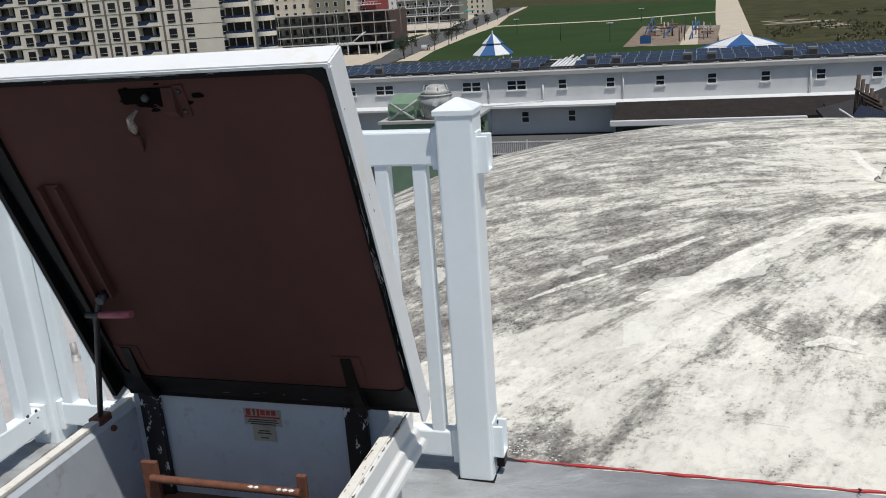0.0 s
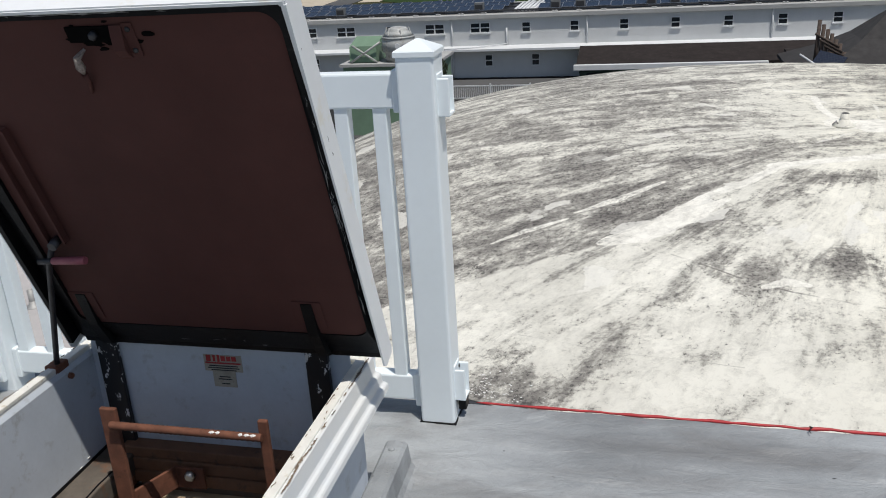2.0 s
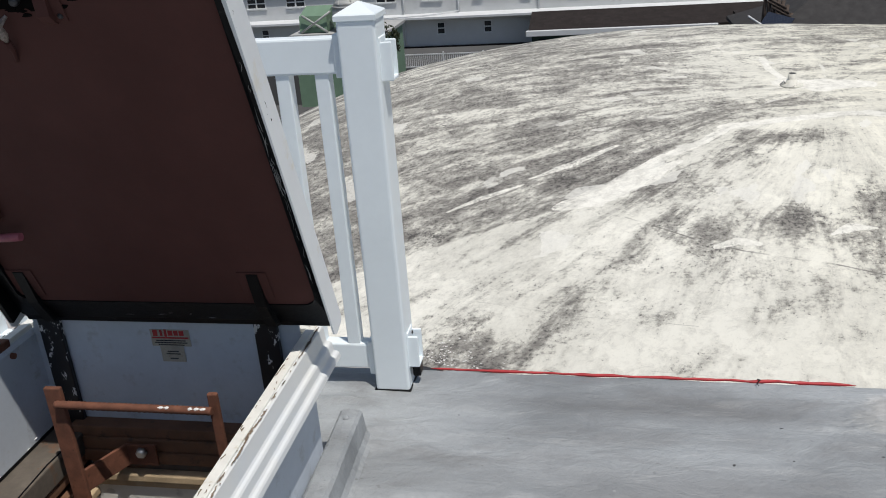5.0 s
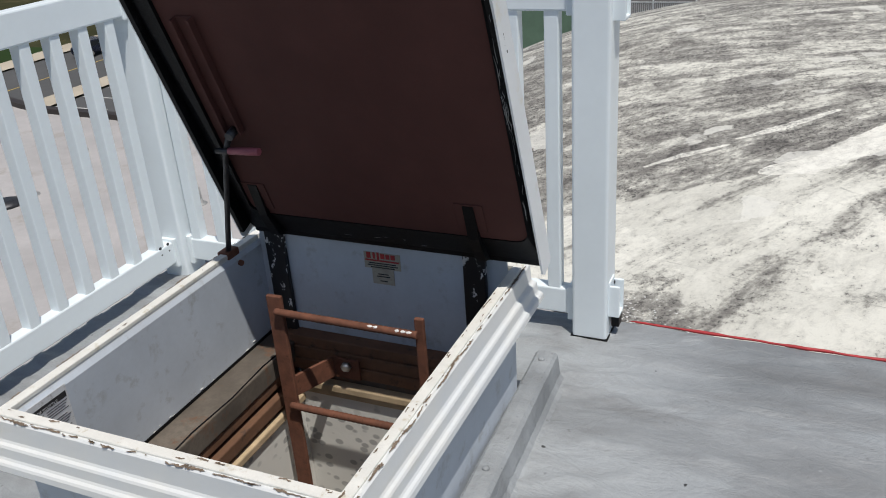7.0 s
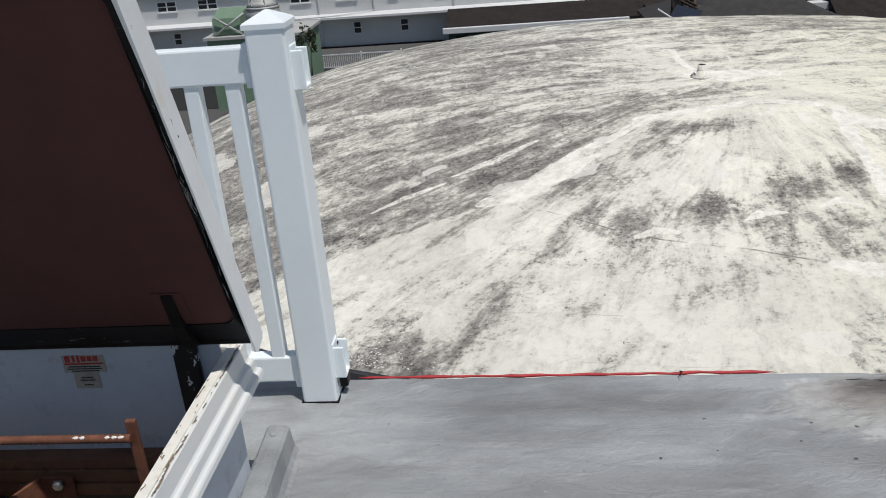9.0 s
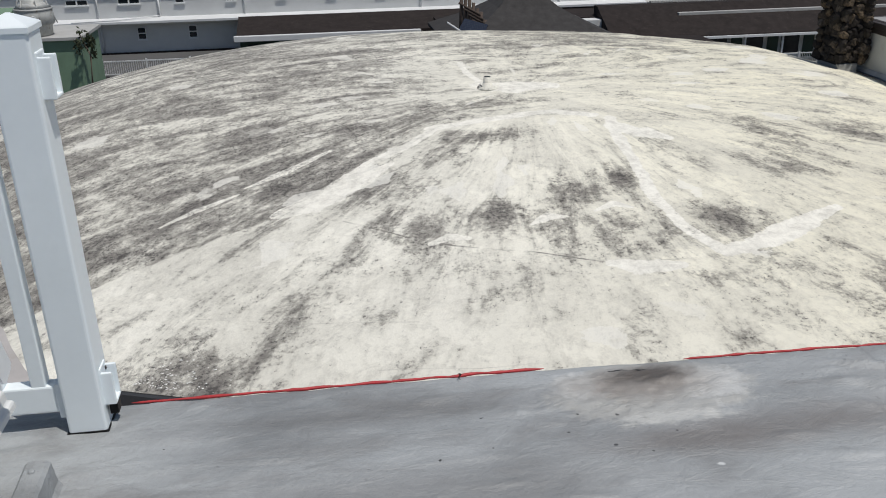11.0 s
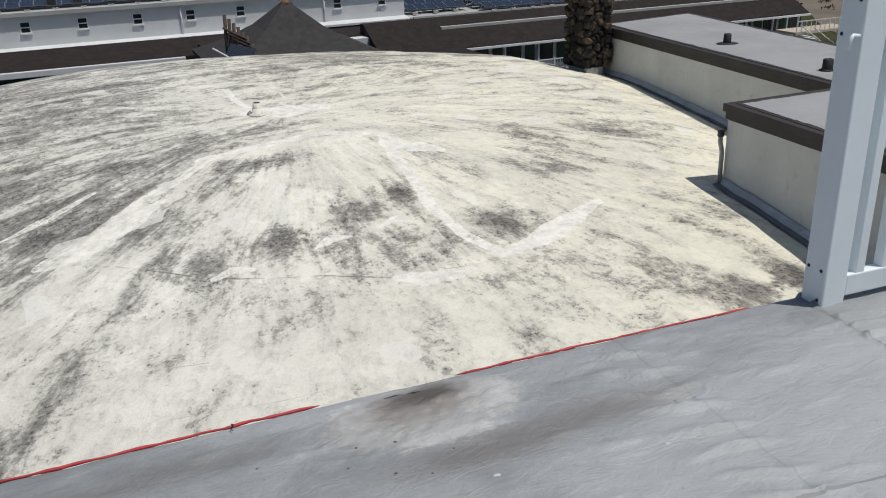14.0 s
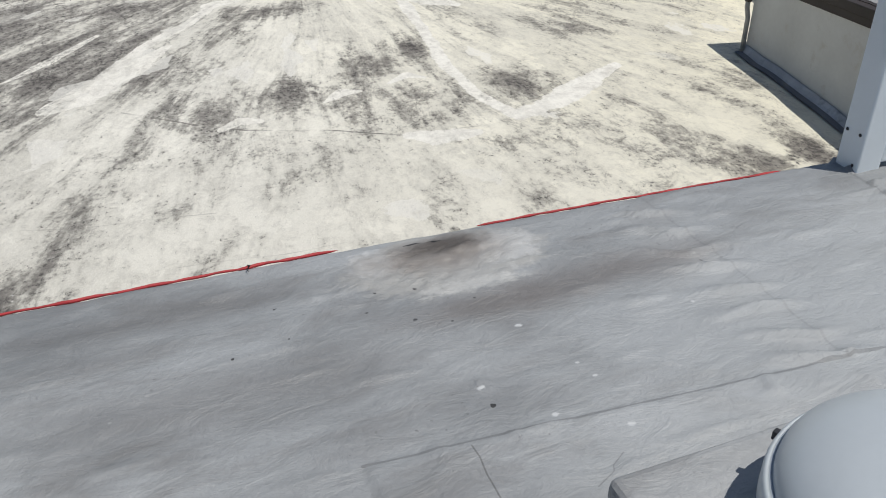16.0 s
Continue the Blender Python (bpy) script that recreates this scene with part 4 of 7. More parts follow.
# hold-open arm with its pink release grip
LP = lambda x, y, z: tuple(LIDM @ Vector((x, y, z)))
part("hold_open_arm", tube([(-1.547, 1.625, 0.41), (-1.52, 1.61, 0.5), LP(-0.335, 0.31, 0.07), LP(-0.29, 0.38, 0.07)], 0.0075, 8), STEEL, hatch, "dark steel hold-open arm")
part("arm_bracket", box(-1.562, 1.6, 0.39, -1.526, 1.65, 0.442, 0.004), RUST, hatch, "rusted arm bracket")
part("bracket_bolt", tube([(-1.58, 1.64, 0.405), (-1.51, 1.632, 0.402)], 0.008, 8), RUST, hatch)
part("grip", tube([LP(-0.31, 0.328, 0.08), LP(-0.25, 0.332, 0.08), LP(-0.222, 0.334, 0.08)], [0.0085, 0.0098, 0.009], 10), PINK, hatch, "faded pink plastic grip")
part("grip_lever", tube([LP(-0.348, 0.325, 0.08), LP(-0.3, 0.328, 0.08)], 0.0075, 8), STEEL, hatch)


# ---- writing on the hatch ----
def words(body, size, mat, m, parent, name="text"):
    cu = bpy.data.curves.new(name, "FONT")
    cu.body, cu.size, cu.align_x, cu.align_y = body, size, "CENTER", "CENTER"
    cu.extrude = 0.0002
    tmp = bpy.data.objects.new(name, cu)
    scene.collection.objects.link(tmp)
    me = bpy.data.meshes.new_from_object(tmp.evaluated_get(bpy.context.evaluated_depsgraph_get()))
    bpy.data.objects.remove(tmp)
    me.materials.append(mat)
    ob = new(name, me)
    ob.parent = parent
    ob.matrix_basis = m
    return ob


PAPER = plain("yellowed label", (0.38, 0.35, 0.29), 0.6, vary=0.15, scale=40, dirt=(0.3, 0.26, 0.2))
PAPER2 = plain("pale label", (0.66, 0.67, 0.68), 0.6, vary=0.1, scale=40, dirt=(0.35, 0.35, 0.34))
LABELRED = plain("label red", (0.4, 0.03, 0.03), 0.5, vary=0.2, scale=40)
INK = plain("black print", (0.02, 0.02, 0.022), 0.6, vary=0.2, scale=60)
FADED = plain("faded print", (0.12, 0.12, 0.125), 0.6, vary=0.4, scale=90)
LY = HB - 0.0014
maker = thing("maker_label", "worn red and cream maker's label on the hatch curb", "label")
part("sheet", box(-1.192, LY - 0.0008, 0.385, -1.086, LY, 0.432, 0.0), PAPER, maker)
part("lower_sheet", box(-1.172, LY - 0.0008, 0.34, -1.108, LY, 0.3845, 0.0), PAPER, maker)
for k, (x, w, h) in enumerate(((-1.178, 0.012, 0.017), (-1.162, 0.006, 0.017), (-1.150, 0.006, 0.02), (-1.137, 0.012, 0.014), (-1.122, 0.011, 0.013), (-1.107, 0.012, 0.013))):
    part("logo_bar", box(x - w / 2, LY - 0.0022, 0.4225 - h / 2, x + w / 2, LY - 0.0009, 0.4225 + h / 2, 0.0), LABELRED, maker)
part("red_band", box(-1.188, LY - 0.002, 0.407, -1.09, LY - 0.0009, 0.411, 0.0), LABELRED, maker)
for z, w in ((0.401, 0.08), (0.395, 0.088), (0.389, 0.07), (0.37, 0.03), (0.363, 0.038), (0.35, 0.022)):
    part("print_line", box(-1.139 - w / 2, LY - 0.002, z - 0.0012, -1.139 + w / 2, LY - 0.0009, z + 0.0012, 0.0), INK, maker)

notice = thing("instruction_label", "torn black and white instruction label on the hatch curb", "label")
NX = HX0 + 0.0132
part("sheet", box(NX, 0.885, 0.3, NX + 0.0008, 1.012, 0.418, 0.0), PAPER2, notice)
part("header_band", box(NX + 0.0009, 0.89, 0.39, NX + 0.0016, 1.008, 0.4035, 0.0), INK, notice)
M_N = Matrix.Translation((NX + 0.0019, 0.949, 0.3935)) @ Euler((radians(90), 0, radians(90))).to_matrix().to_4x4()
words("ROOF SCUTTLE", 0.0098, PAPER2, M_N, notice, "heading")
for k in range(13):
    for y0, y1 in ((0.893, 0.944), (0.952, 1.006)):
        if k in (4, 9) and y0 > 0.95:
            continue
        part("print_line", box(NX + 0.0009, y0, 0.3835 - 0.0058 * k - 0.0009, NX + 0.0016, y1 - 0.004 * (k % 3), 0.3835 - 0.0058 * k + 0.0009, 0.0), FADED, notice)

# ---- the shaft below the hatch ----
SX0, SX1, SY0, SY1 = -1.60, -0.72, 0.80, 1.80
CONC = Mat("spotted grey board", (0.4, 0.39, 0.37), 0.9)
_c = CONC.mix(CONC.ramp(CONC.noise(2, 6), [(0.3, 0.0), (0.7, 1.0)]), (0.7, 0.69, 0.65), (0.8, 0.78, 0.73))
_v = CONC.node("ShaderNodeTexVoronoi", Scale=26.0, Randomness=0.9)
CONC.link(CONC.coords((1, 1, 1.4)), _v.inputs["Vector"])
_s = CONC.math("MULTIPLY", CONC.ramp(_v.outputs["Distance"], [(0.28, 1.0), (0.4, 0.0)]), CONC.ramp(CONC.noise(5, 3), [(0.42, 0.0), (0.55, 0.75)]))
CONC.color(CONC.mix(_s, _c, (0.3, 0.3, 0.29)))
CONC.bump(CONC.noise(30, 6), 0.3, 0.005)
CONC = CONC.m
shaft = thing("hatch_shaft", "grey boarded shaft with wooden framing below the hatch", "shaft", kind="structure")
part("back_board", box(SX0, 1.68, -2.4, SX1, 1.71, -0.0125), CONC, shaft)
part("side_board", box(-1.49, SY0, -2.4, -1.42, 1.679, -0.0505), CONC, shaft)
part("side_board", box(-0.86, SY0, -2.4, -0.84, 1.679, -0.075), CONC, shaft)
part("front_board", box(-1.419, 0.9, -2.4, -0.861, 0.92, -0.075), CONC, shaft)
part("floor_board", box(-1.419, 0.921, -2.42, -0.861, 1.679, -2.4), CONC, shaft)
LEDGE = plain("stained ledge", (0.125, 0.105, 0.085), 0.85, vary=0.45, scale=5, bump=0.4, dirt=(0.15, 0.07, 0.035))
# stepped lumber round the opening; the BLACK box is a gap's shade put into colour
for x0, x1, y0, y1, z0, z1, mat in (
        (-1.53, -1.428, 0.87, 1.738, 0.075, 0.138, LEDGE), (-1.53, -1.433, 0.87, 1.72, 0.041, 0.0745, WOOD), (-1.53, -1.448, 0.87, 1.715, 0.028, 0.0405, BLACK), (-1.53, -1.418, 0.87, 1.71, -0.012, 0.0275, WOOD),
        (-1.53, -1.43, 0.87, 1.705, -0.026, -0.0125, LEDGE), (-1.53, -1.41, 0.87, 1.70, -0.05, -0.0265, PLY),
        (-1.46, -0.79, 1.692, 1.745, 0.128, 0.16, WOOD), (-1.44, -0.79, 1.688, 1.745, 0.09, 0.1275, WOOD), (-1.44, -0.79, 1.684, 1.745, 0.053, 0.0895, WOOD), (-1.42, -0.79, 1.69, 1.745, 0.032, 0.0525, LEDGE),
        (-1.409, -0.79, 1.664, 1.72, 0.008, 0.0315, PLY), (-1.409, -0.79, 1.67, 1.72, -0.012, 0.0075, PLY),
        (-0.845, -0.8, 0.89, 1.66, -0.07, 0.14, WOOD), (-1.40, -0.85, 0.89, 0.92, -0.07, 0.14, WOOD)):
    part("framing_board", box(x0, y0, z0, x1, y1, z1, 0.004), mat, shaft)
crk = tube([(-1.436, 0.98, 0.139), (-1.43, 1.1, 0.138), (-1.437, 1.25, 0.139), (-1.431, 1.4, 0.138), (-1.438, 1.55, 0.139), (-1.432, 1.66, 0.138)], 0.0022, 6)
part("loose_sealant", crk, BLACK, shaft)

ladder = thing("ladder", "rusty steel ladder with rebar rungs in the hatch", "ladder")
for x in (-1.355, -0.948):
    rail = box(x - 0.022 if x < -1.2 else x - 0.012, 1.535, -2.2, x + 0.022 if x < -1.2 else x + 0.012, 1.548, 0.375, 0.003)
    part("stringer", rail, RUST, ladder)
for z in (0.334, 0.046, -0.245, -0.535, -0.825):
    pts = [(-1.35 + 0.4 * k / 60, 1.53, z) for k in range(61)]
    part("rung", tube(pts, [0.0095 + 0.0012 * (k % 2) for k in range(61)], 8), RUST, ladder, "rebar rung")
for x, s in ((-1.335, 1),):
    stand = prism([(x, 1.548), (x + s * 0.05, 1.66), (x + s * 0.13, 1.66), (x + s * 0.13, 1.668), (x + s * 0.044, 1.668), (x - s * 0.008, 1.552)], 0.068, 0.13, None, 0.0015)
    part("standoff", stand, RUST, ladder)
    part("bolt", moved(lathe([(0.015, 0), (0.015, 0.009), (0.009, 0.016)], 6), pose(x + s * 0.092, 1.66, 0.11, 90, 0, 0)), ZINC, ladder)
drips = bmesh.new()
for x in (-1.075, -1.06, -1.0, -0.985, -0.97):
    bmesh.ops.create_icosphere(drips, subdivisions=1, radius=0.0065, matrix=Matrix.Translation((x, 1.527, 0.34)) @ Matrix.Diagonal((1.6, 1, 0.6, 1)))
tagged(part("paint_drips", drips, WHITE_PAINT, ladder, "white paint drips"), kind="stuff")

# ---- coated curb strip beside the hatch ----
kerb = extrude_x([(-0.058, 0.0), (-0.058, 0.076), (-0.05, 0.083), (-0.03, 0.086), (-0.004, 0.084), (0.005, 0.076), (0.012, 0.02), (0.022, 0.005), (0.034, 0.0)], -1.932, -0.2)
moved(kerb, Matrix(((0, 1, 0, 0), (-1, 0, 0, 0), (0, 0, 1, 0), (0, 0, 0, 1))))
for v in kerb.verts:
    v.co.x += -0.716 - 0.035 * (v.co.y - 1.45)
bmesh.ops.recalc_face_normals(kerb, faces=kerb.faces)
kb = thing("roof_curb", "grey coated curb strip beside the roof hatch", "curb", kind="structure")
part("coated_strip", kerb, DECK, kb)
for y in (1.885, 1.41):
    part("screw", lathe([(0.009, 0), (0.009, 0.004), (0.004, 0.007)], 10, (-0.745 - 0.035 * (y - 1.45), y, 0.084)), DECK, kb)


# ---- worn edges of the rim ----
CRACK = plain("bared rust and old paint", (0.19, 0.14, 0.1), 0.9, vary=0.5, scale=40, bump=0.4, dirt=(0.4, 0.33, 0.25))


def ragged(bm, a, b, z, width, seed, gap=0.35, step=0.0035):
    """A broken, uneven ribbon between two points on a level face."""
    a, b = Vector(a), Vector(b)
    d = (b - a).normalized()
    nrm = Vector((-d.y, d.x))
    count = int((b - a).length / step)
    prev = None
    for k in range(count + 1):
        p = a + d * (k * step)
        w = width * max(0.0, noise.noise((k * 0.11, seed * 3.7, 0)) + 0.5 - gap) * (0.35 + 1.5 * abs(noise.noise((k * 0.55, seed, 5))))
        off = 0.005 * noise.noise((k * 0.05, seed, 2)) + 0.003 * noise.noise((k * 0.33, seed, 4)) + 0.0015 * noise.noise((k * 0.9, seed, 6))
        if w < 0.0008:
            prev = None
            continue
        pair = [bm.verts.new((*(p + nrm * (off + s * w)), z)) for s in (-1, 1)]
        if prev:
            bm.faces.new((prev[0], pair[0], pair[1], prev[1]))
        prev = pair


wear = bmesh.new()
for o, w, seed, gap in ((0.027, 0.005, 1, 0.05), (0.029, 0.009, 3, 0.6), (0.004, 0.003, 2, 0.3), (0.015, 0.005, 31, 0.6), (0.006, 0.007, 5, 0.66), (0.018, 0.0018, 9, 0.4), (0.022, 0.006, 14, 0.72)):
    zz = HZ + (0.007 if o < 0.021 else 0.003)
    ragged(wear, (HX1 + o, HY0 - 0.03), (HX1 + o, HY1 + 0.01), zz, w, seed, gap)
    ragged(wear, (HX0 - 0.03, HY0 - o), (HX1 + 0.03, HY0 - o), zz, w, seed + 10, gap)
    ragged(wear, (HX0 - o, HY0 - 0.03), (HX0 - o, HY1), zz, w * 0.7, seed + 20, gap + 0.1)
for v in wear.verts:
    v.co.z += 0.0012
bmesh.ops.recalc_face_normals(wear, faces=wear.faces)
tagged(part("rim_wear", wear, CRACK, hatch, "cracks and flaked paint along the rim"), kind="stuff")


# ---- roof ventilators ----
def ventilator(x, y, z0, r, half, shift, label):
    v = thing("roof_ventilator", label, "ventilator", "dome ventilators", at=pose(x, y, 0))
    prof = [(r * 0.72, z0 - 0.06), (r * 0.72, z0 + 0.035), (r * 0.98, z0 + 0.036), (r, z0 + 0.042), (r, z0 + 0.085), (r * 0.992, z0 + 0.092), (r * 0.972, z0 + 0.096), (r * 0.968, z0 + 0.093), (r * 0.962, z0 + 0.099), (r * 0.952, z0 + 0.1), (r * 0.948, z0 + 0.097), (r * 0.945, z0 + 0.1)]
    prof += [(r * 0.945 * math.cos(a), z0 + 0.1 + r * 0.4 * math.sin(a)) for a in (k * math.pi / 24 for k in range(1, 12))]
    part("cap", lathe(prof, 64), ALU, v, "grey spun metal cap with a rolled rim")
    for k in range(4):
        a = radians(112 + 90 * k)
        part("clip", moved(box(-0.01, -0.008, 0, 0.012, 0.008, 0.02, 0.002), Matrix.Translation((r * math.cos(a), r * math.sin(a), z0 + 0.06)) @ Euler((0, 0, a)).to_matrix().to_4x4()), STEEL, v, "dark clip")
    part("base", box(-half, shift - half, 0.0, half, shift + half, z0 - 0.04, 0.022, seg=3), CURB, v, "grey coated square curb")
    return v


ventilator(1.25, 0.70, 0.15, 0.3, 0.4, 0.0, "grey dome ventilator on a coated curb")
ventilator(3.06, 1.50, 0.14, 0.3, 0.4, -0.02, "grey dome ventilator near the railing")
# ---- ground ----
GZ = -14.4
GRASS = plain("lawn", (0.027, 0.05, 0.015), 0.95, vary=0.2, scale=0.05, bump=0.1, spec=0.1)
SCRUB = plain("dune scrub", (0.05, 0.05, 0.022), 0.95, vary=0.5, scale=0.12, bump=0.2, dirt=(0.09, 0.075, 0.04), spec=0.1)
ASPHALT = plain("asphalt", (0.085, 0.085, 0.085), 0.9, vary=0.15, scale=0.1)
CONCRETE = plain("pale concrete", (0.48, 0.42, 0.33), 0.9, vary=0.1, scale=0.3)
SAND = plain("packed sand", (0.17, 0.145, 0.115), 0.95, vary=0.2, scale=0.12, dirt=(0.2, 0.175, 0.14), spec=0.2)
WALLG = plain("pale grey stucco", (0.59, 0.6, 0.6), 0.85, vary=0.06, scale=0.4)
SHINGLE = plain("dark brown shingles", (0.026, 0.021, 0.02), 0.9, vary=0.3, scale=1.5, bump=0.5, dirt=(0.04, 0.032, 0.03), spec=0.2)
GLASS = plain("dark window glass", (0.02, 0.025, 0.03), 0.1, vary=0.2, scale=2)
SOLAR = plain("solar cells", (0.015, 0.025, 0.06), 0.22, vary=0.25, scale=1, spec=0.6)
ROOFG = plain("grey flat roof", (0.4, 0.4, 0.39), 0.9, vary=0.12, scale=0.5)
WHITE = plain("white trim paint", (0.64, 0.655, 0.665), 0.6, vary=0.06, scale=1)
GREEN = plain("green painted panel", (0.16, 0.25, 0.17), 0.6, vary=0.12, scale=1)
TOWERW = plain("beige tower concrete", (0.84, 0.78, 0.67), 0.85, vary=0.06, scale=0.3)
BLUEROOF = plain("blue metal roofing", (0.03, 0.1, 0.26), 0.45, vary=0.1, scale=1)


def sheet(pts, z, mat, name, label, cat):
    bm = bmesh.new()
    bm.faces.new([bm.verts.new((x, y, z)) for x, y in pts])
    bm.normal_update()
    if bm.faces[:][0].normal.z < 0:
        bmesh.ops.reverse_faces(bm, faces=bm.faces)
    return tagged(part(name, bm, mat), label, cat, kind="structure")




# ---- the round white roof ----
def dome_top(x, y):
    """The round roof with its gentle unevenness."""
    return dome_z(x, y) + 0.025 * noise.noise((x * 0.7, y * 0.7, 0)) + 0.012 * noise.noise((x * 2.1, y * 2.1, 4))


def dome():
    bm = bmesh.new()
    nr, na = 90, 300
    rows = []
    for i in range(nr + 1):
        r = RIM_R * (i / nr)
        row = []
        for k in range(na):
            a = math.tau * k / na
            x, y = RIM_C[0] + r * math.cos(a), RIM_C[1] + r * math.sin(a)
            z = dome_top(x, y)
            row.append(bm.verts.new((x, y, z)))
        rows.append(row)
    for a, b in zip(rows[1:], rows[2:]):
        for k in range(na):
            bm.faces.new((a[k], b[k], b[(k + 1) % na], a[(k + 1) % na])).smooth = True
    bm.faces.new(rows[1])
    for v in rows[0]:
        bm.verts.remove(v)
    return tagged(part("dome_roof", bm, DOME), "low round white coated roof, stained with dark mildew", "roof", kind="structure")


dome()


def rim():
    bm = bmesh.new()
    na = 200
    rings = []
    for off, dz in ((0.0, -0.004), (0.05, -0.01), (0.05, -0.16), (-0.1, -0.18), (-0.1, -3.2)):
        ring_v = []
        for k in range(na):
            a = math.tau * k / na
            x, y = RIM_C[0] + RIM_R * math.cos(a), RIM_C[1] + RIM_R * math.sin(a)
            ring_v.append(bm.verts.new((RIM_C[0] + (RIM_R + off) * math.cos(a), RIM_C[1] + (RIM_R + off) * math.sin(a), dome_z(x, y) + dz)))
        rings.append(ring_v)
    for a, b in zip(rings, rings[1:]):
        for k in range(na):
            bm.faces.new((a[k], b[k], b[(k + 1) % na], a[(k + 1) % na]))
    return tagged(part("dome_fascia", bm, FASCIA), "dark fascia round the edge of the white roof", "fascia", kind="structure")


rim()

# lower flat roof beside the dome
LOW_Z = -3.7
low = [(-30, -4), (-2.2, -4), (-2.3, 2.3), (5, 2.3), (5, 6.5), (-1.0, 8.2), (-8.5, 15.2), (-11.5, 13.75), (-12.2, 13.8), (-14.6, 14.1), (-16.85, 14.2), (-17.75, 14.42), (-18.9, 14.8), (-22, 16.6), (-30, 22.5)]
tagged(part("low_roof", prism(low, LOW_Z - 0.4, LOW_Z), LOW_ROOF), "low tan grey coated roof with water stains", "roof", kind="structure")


def along(points, w, z0, z1, bm=None):
    """A band along a line of x, y points."""
    own = bmesh.new()
    pts = [Vector((x, y)) for x, y in points]
    quads = []
    for i, p in enumerate(pts):
        d = (pts[min(i + 1, len(pts) - 1)] - pts[max(i - 1, 0)]).normalized()
        n = Vector((-d.y, d.x)) * w / 2
        quads.append([own.verts.new((*(p + s * n), z)) for s, z in ((-1, z0), (1, z0), (1, z1), (-1, z1))])
    for a, b in zip(quads, quads[1:]):
        for k in range(4):
            own.faces.new((a[k], b[k], b[(k + 1) % 4], a[(k + 1) % 4]))
    own.faces.new(quads[0][::-1])
    own.faces.new(quads[-1])
    bmesh.ops.recalc_face_normals(own, faces=own.faces)
    return merge(bm, own)


tagged(part("roof_coping", along(low[6:], 0.2, LOW_Z - 0.25, LOW_Z + 0.12), BROWN_TRIM), "brown metal coping along the low roof edge", "coping", kind="structure")

# ---- the flat-roofed block beside the dome ----
def grown(outline, d):
    """An outline moved outwards by d, running counter-clockwise."""
    out = []
    n = len(outline)
    for i in range(n):
        a, b, c = Vector(outline[i - 1]), Vector(outline[i]), Vector(outline[(i + 1) % n])
        u, v = (b - a).normalized(), (c - b).normalized()
        nu, nv = Vector((u.y, -u.x)), Vector((v.y, -v.x))
        m = (nu + nv).normalized()
        out.append(tuple(b + m * d / m.dot(nu)))
    return out


def torn(outline, amount=1.0):
    """An outline with a ragged edge."""
    out = []
    for (xa, ya), (xb, yb) in zip(outline, outline[1:] + outline[:1]):
        n = max(2, int(math.hypot(xb - xa, yb - ya) / 0.06))
        for k in range(n):
            x, y = xa + (xb - xa) * k / n, ya + (yb - ya) * k / n
            s = amount * (0.035 * noise.noise((x * 4, y * 4, 1)) + 0.025 * noise.noise((x * 13, y * 13, 4)))
            out.append((x + s, y + s))
    return out


def block(outline, top, base, label):
    t = thing("flat_roof_block", label, "building")
    part("wall", prism(outline, base, top - 0.2), STUCCO, t, "cream stucco wall")
    part("coping", prism(grown(outline, 0.07), top - 0.12, top, bevel=0.012), BROWN_TRIM, t, "dark brown metal coping")
    part("fascia_board", prism(grown(outline, 0.035), top - 0.235, top - 0.124, bevel=0.01), BROWN_TRIM, t, "dark brown board under the coping")
    part("edge_tar", prism(torn(grown(outline, -0.06), 0.8), top - 0.1, top + 0.008), BROWN_TRIM, t, "ragged dark tar along the roof edge")
    part("roof", prism(torn(grown(outline, -0.13)), top - 0.1, top + 0.014), BOX_ROOF, t, "grey rolled roofing")
    return t


BLOCK = [(8.64, 5.4), (13.05, 4.9), (13.55, 9.4), (14.85, 18.4), (11.95, 17.95), (11.23, 9.93), (8.95, 9.95)]
block(BLOCK, -1.53, -4.6, "low cream stucco block with dark brown coping")

# ---- small things on the near roofs ----
def vent_pipe(x, y, z, r, h, mat, label, lean=0.0, flange=True):
    v = thing("vent_pipe", label, "vent pipe", "roof vent pipes", at=pose(x, y, z, lean, 0, 0))
    part("pipe", lathe([(r, -0.05), (r, h), (r * 0.8, h), (r * 0.8, h - 0.04)], 16), mat, v)
    if flange:
        part("collar", lathe([(r * 2.6, -0.02), (r * 2.4, 0.015), (r * 1.3, 0.03), (r * 1.1, 0.1)], 16), mat, v)
    return v


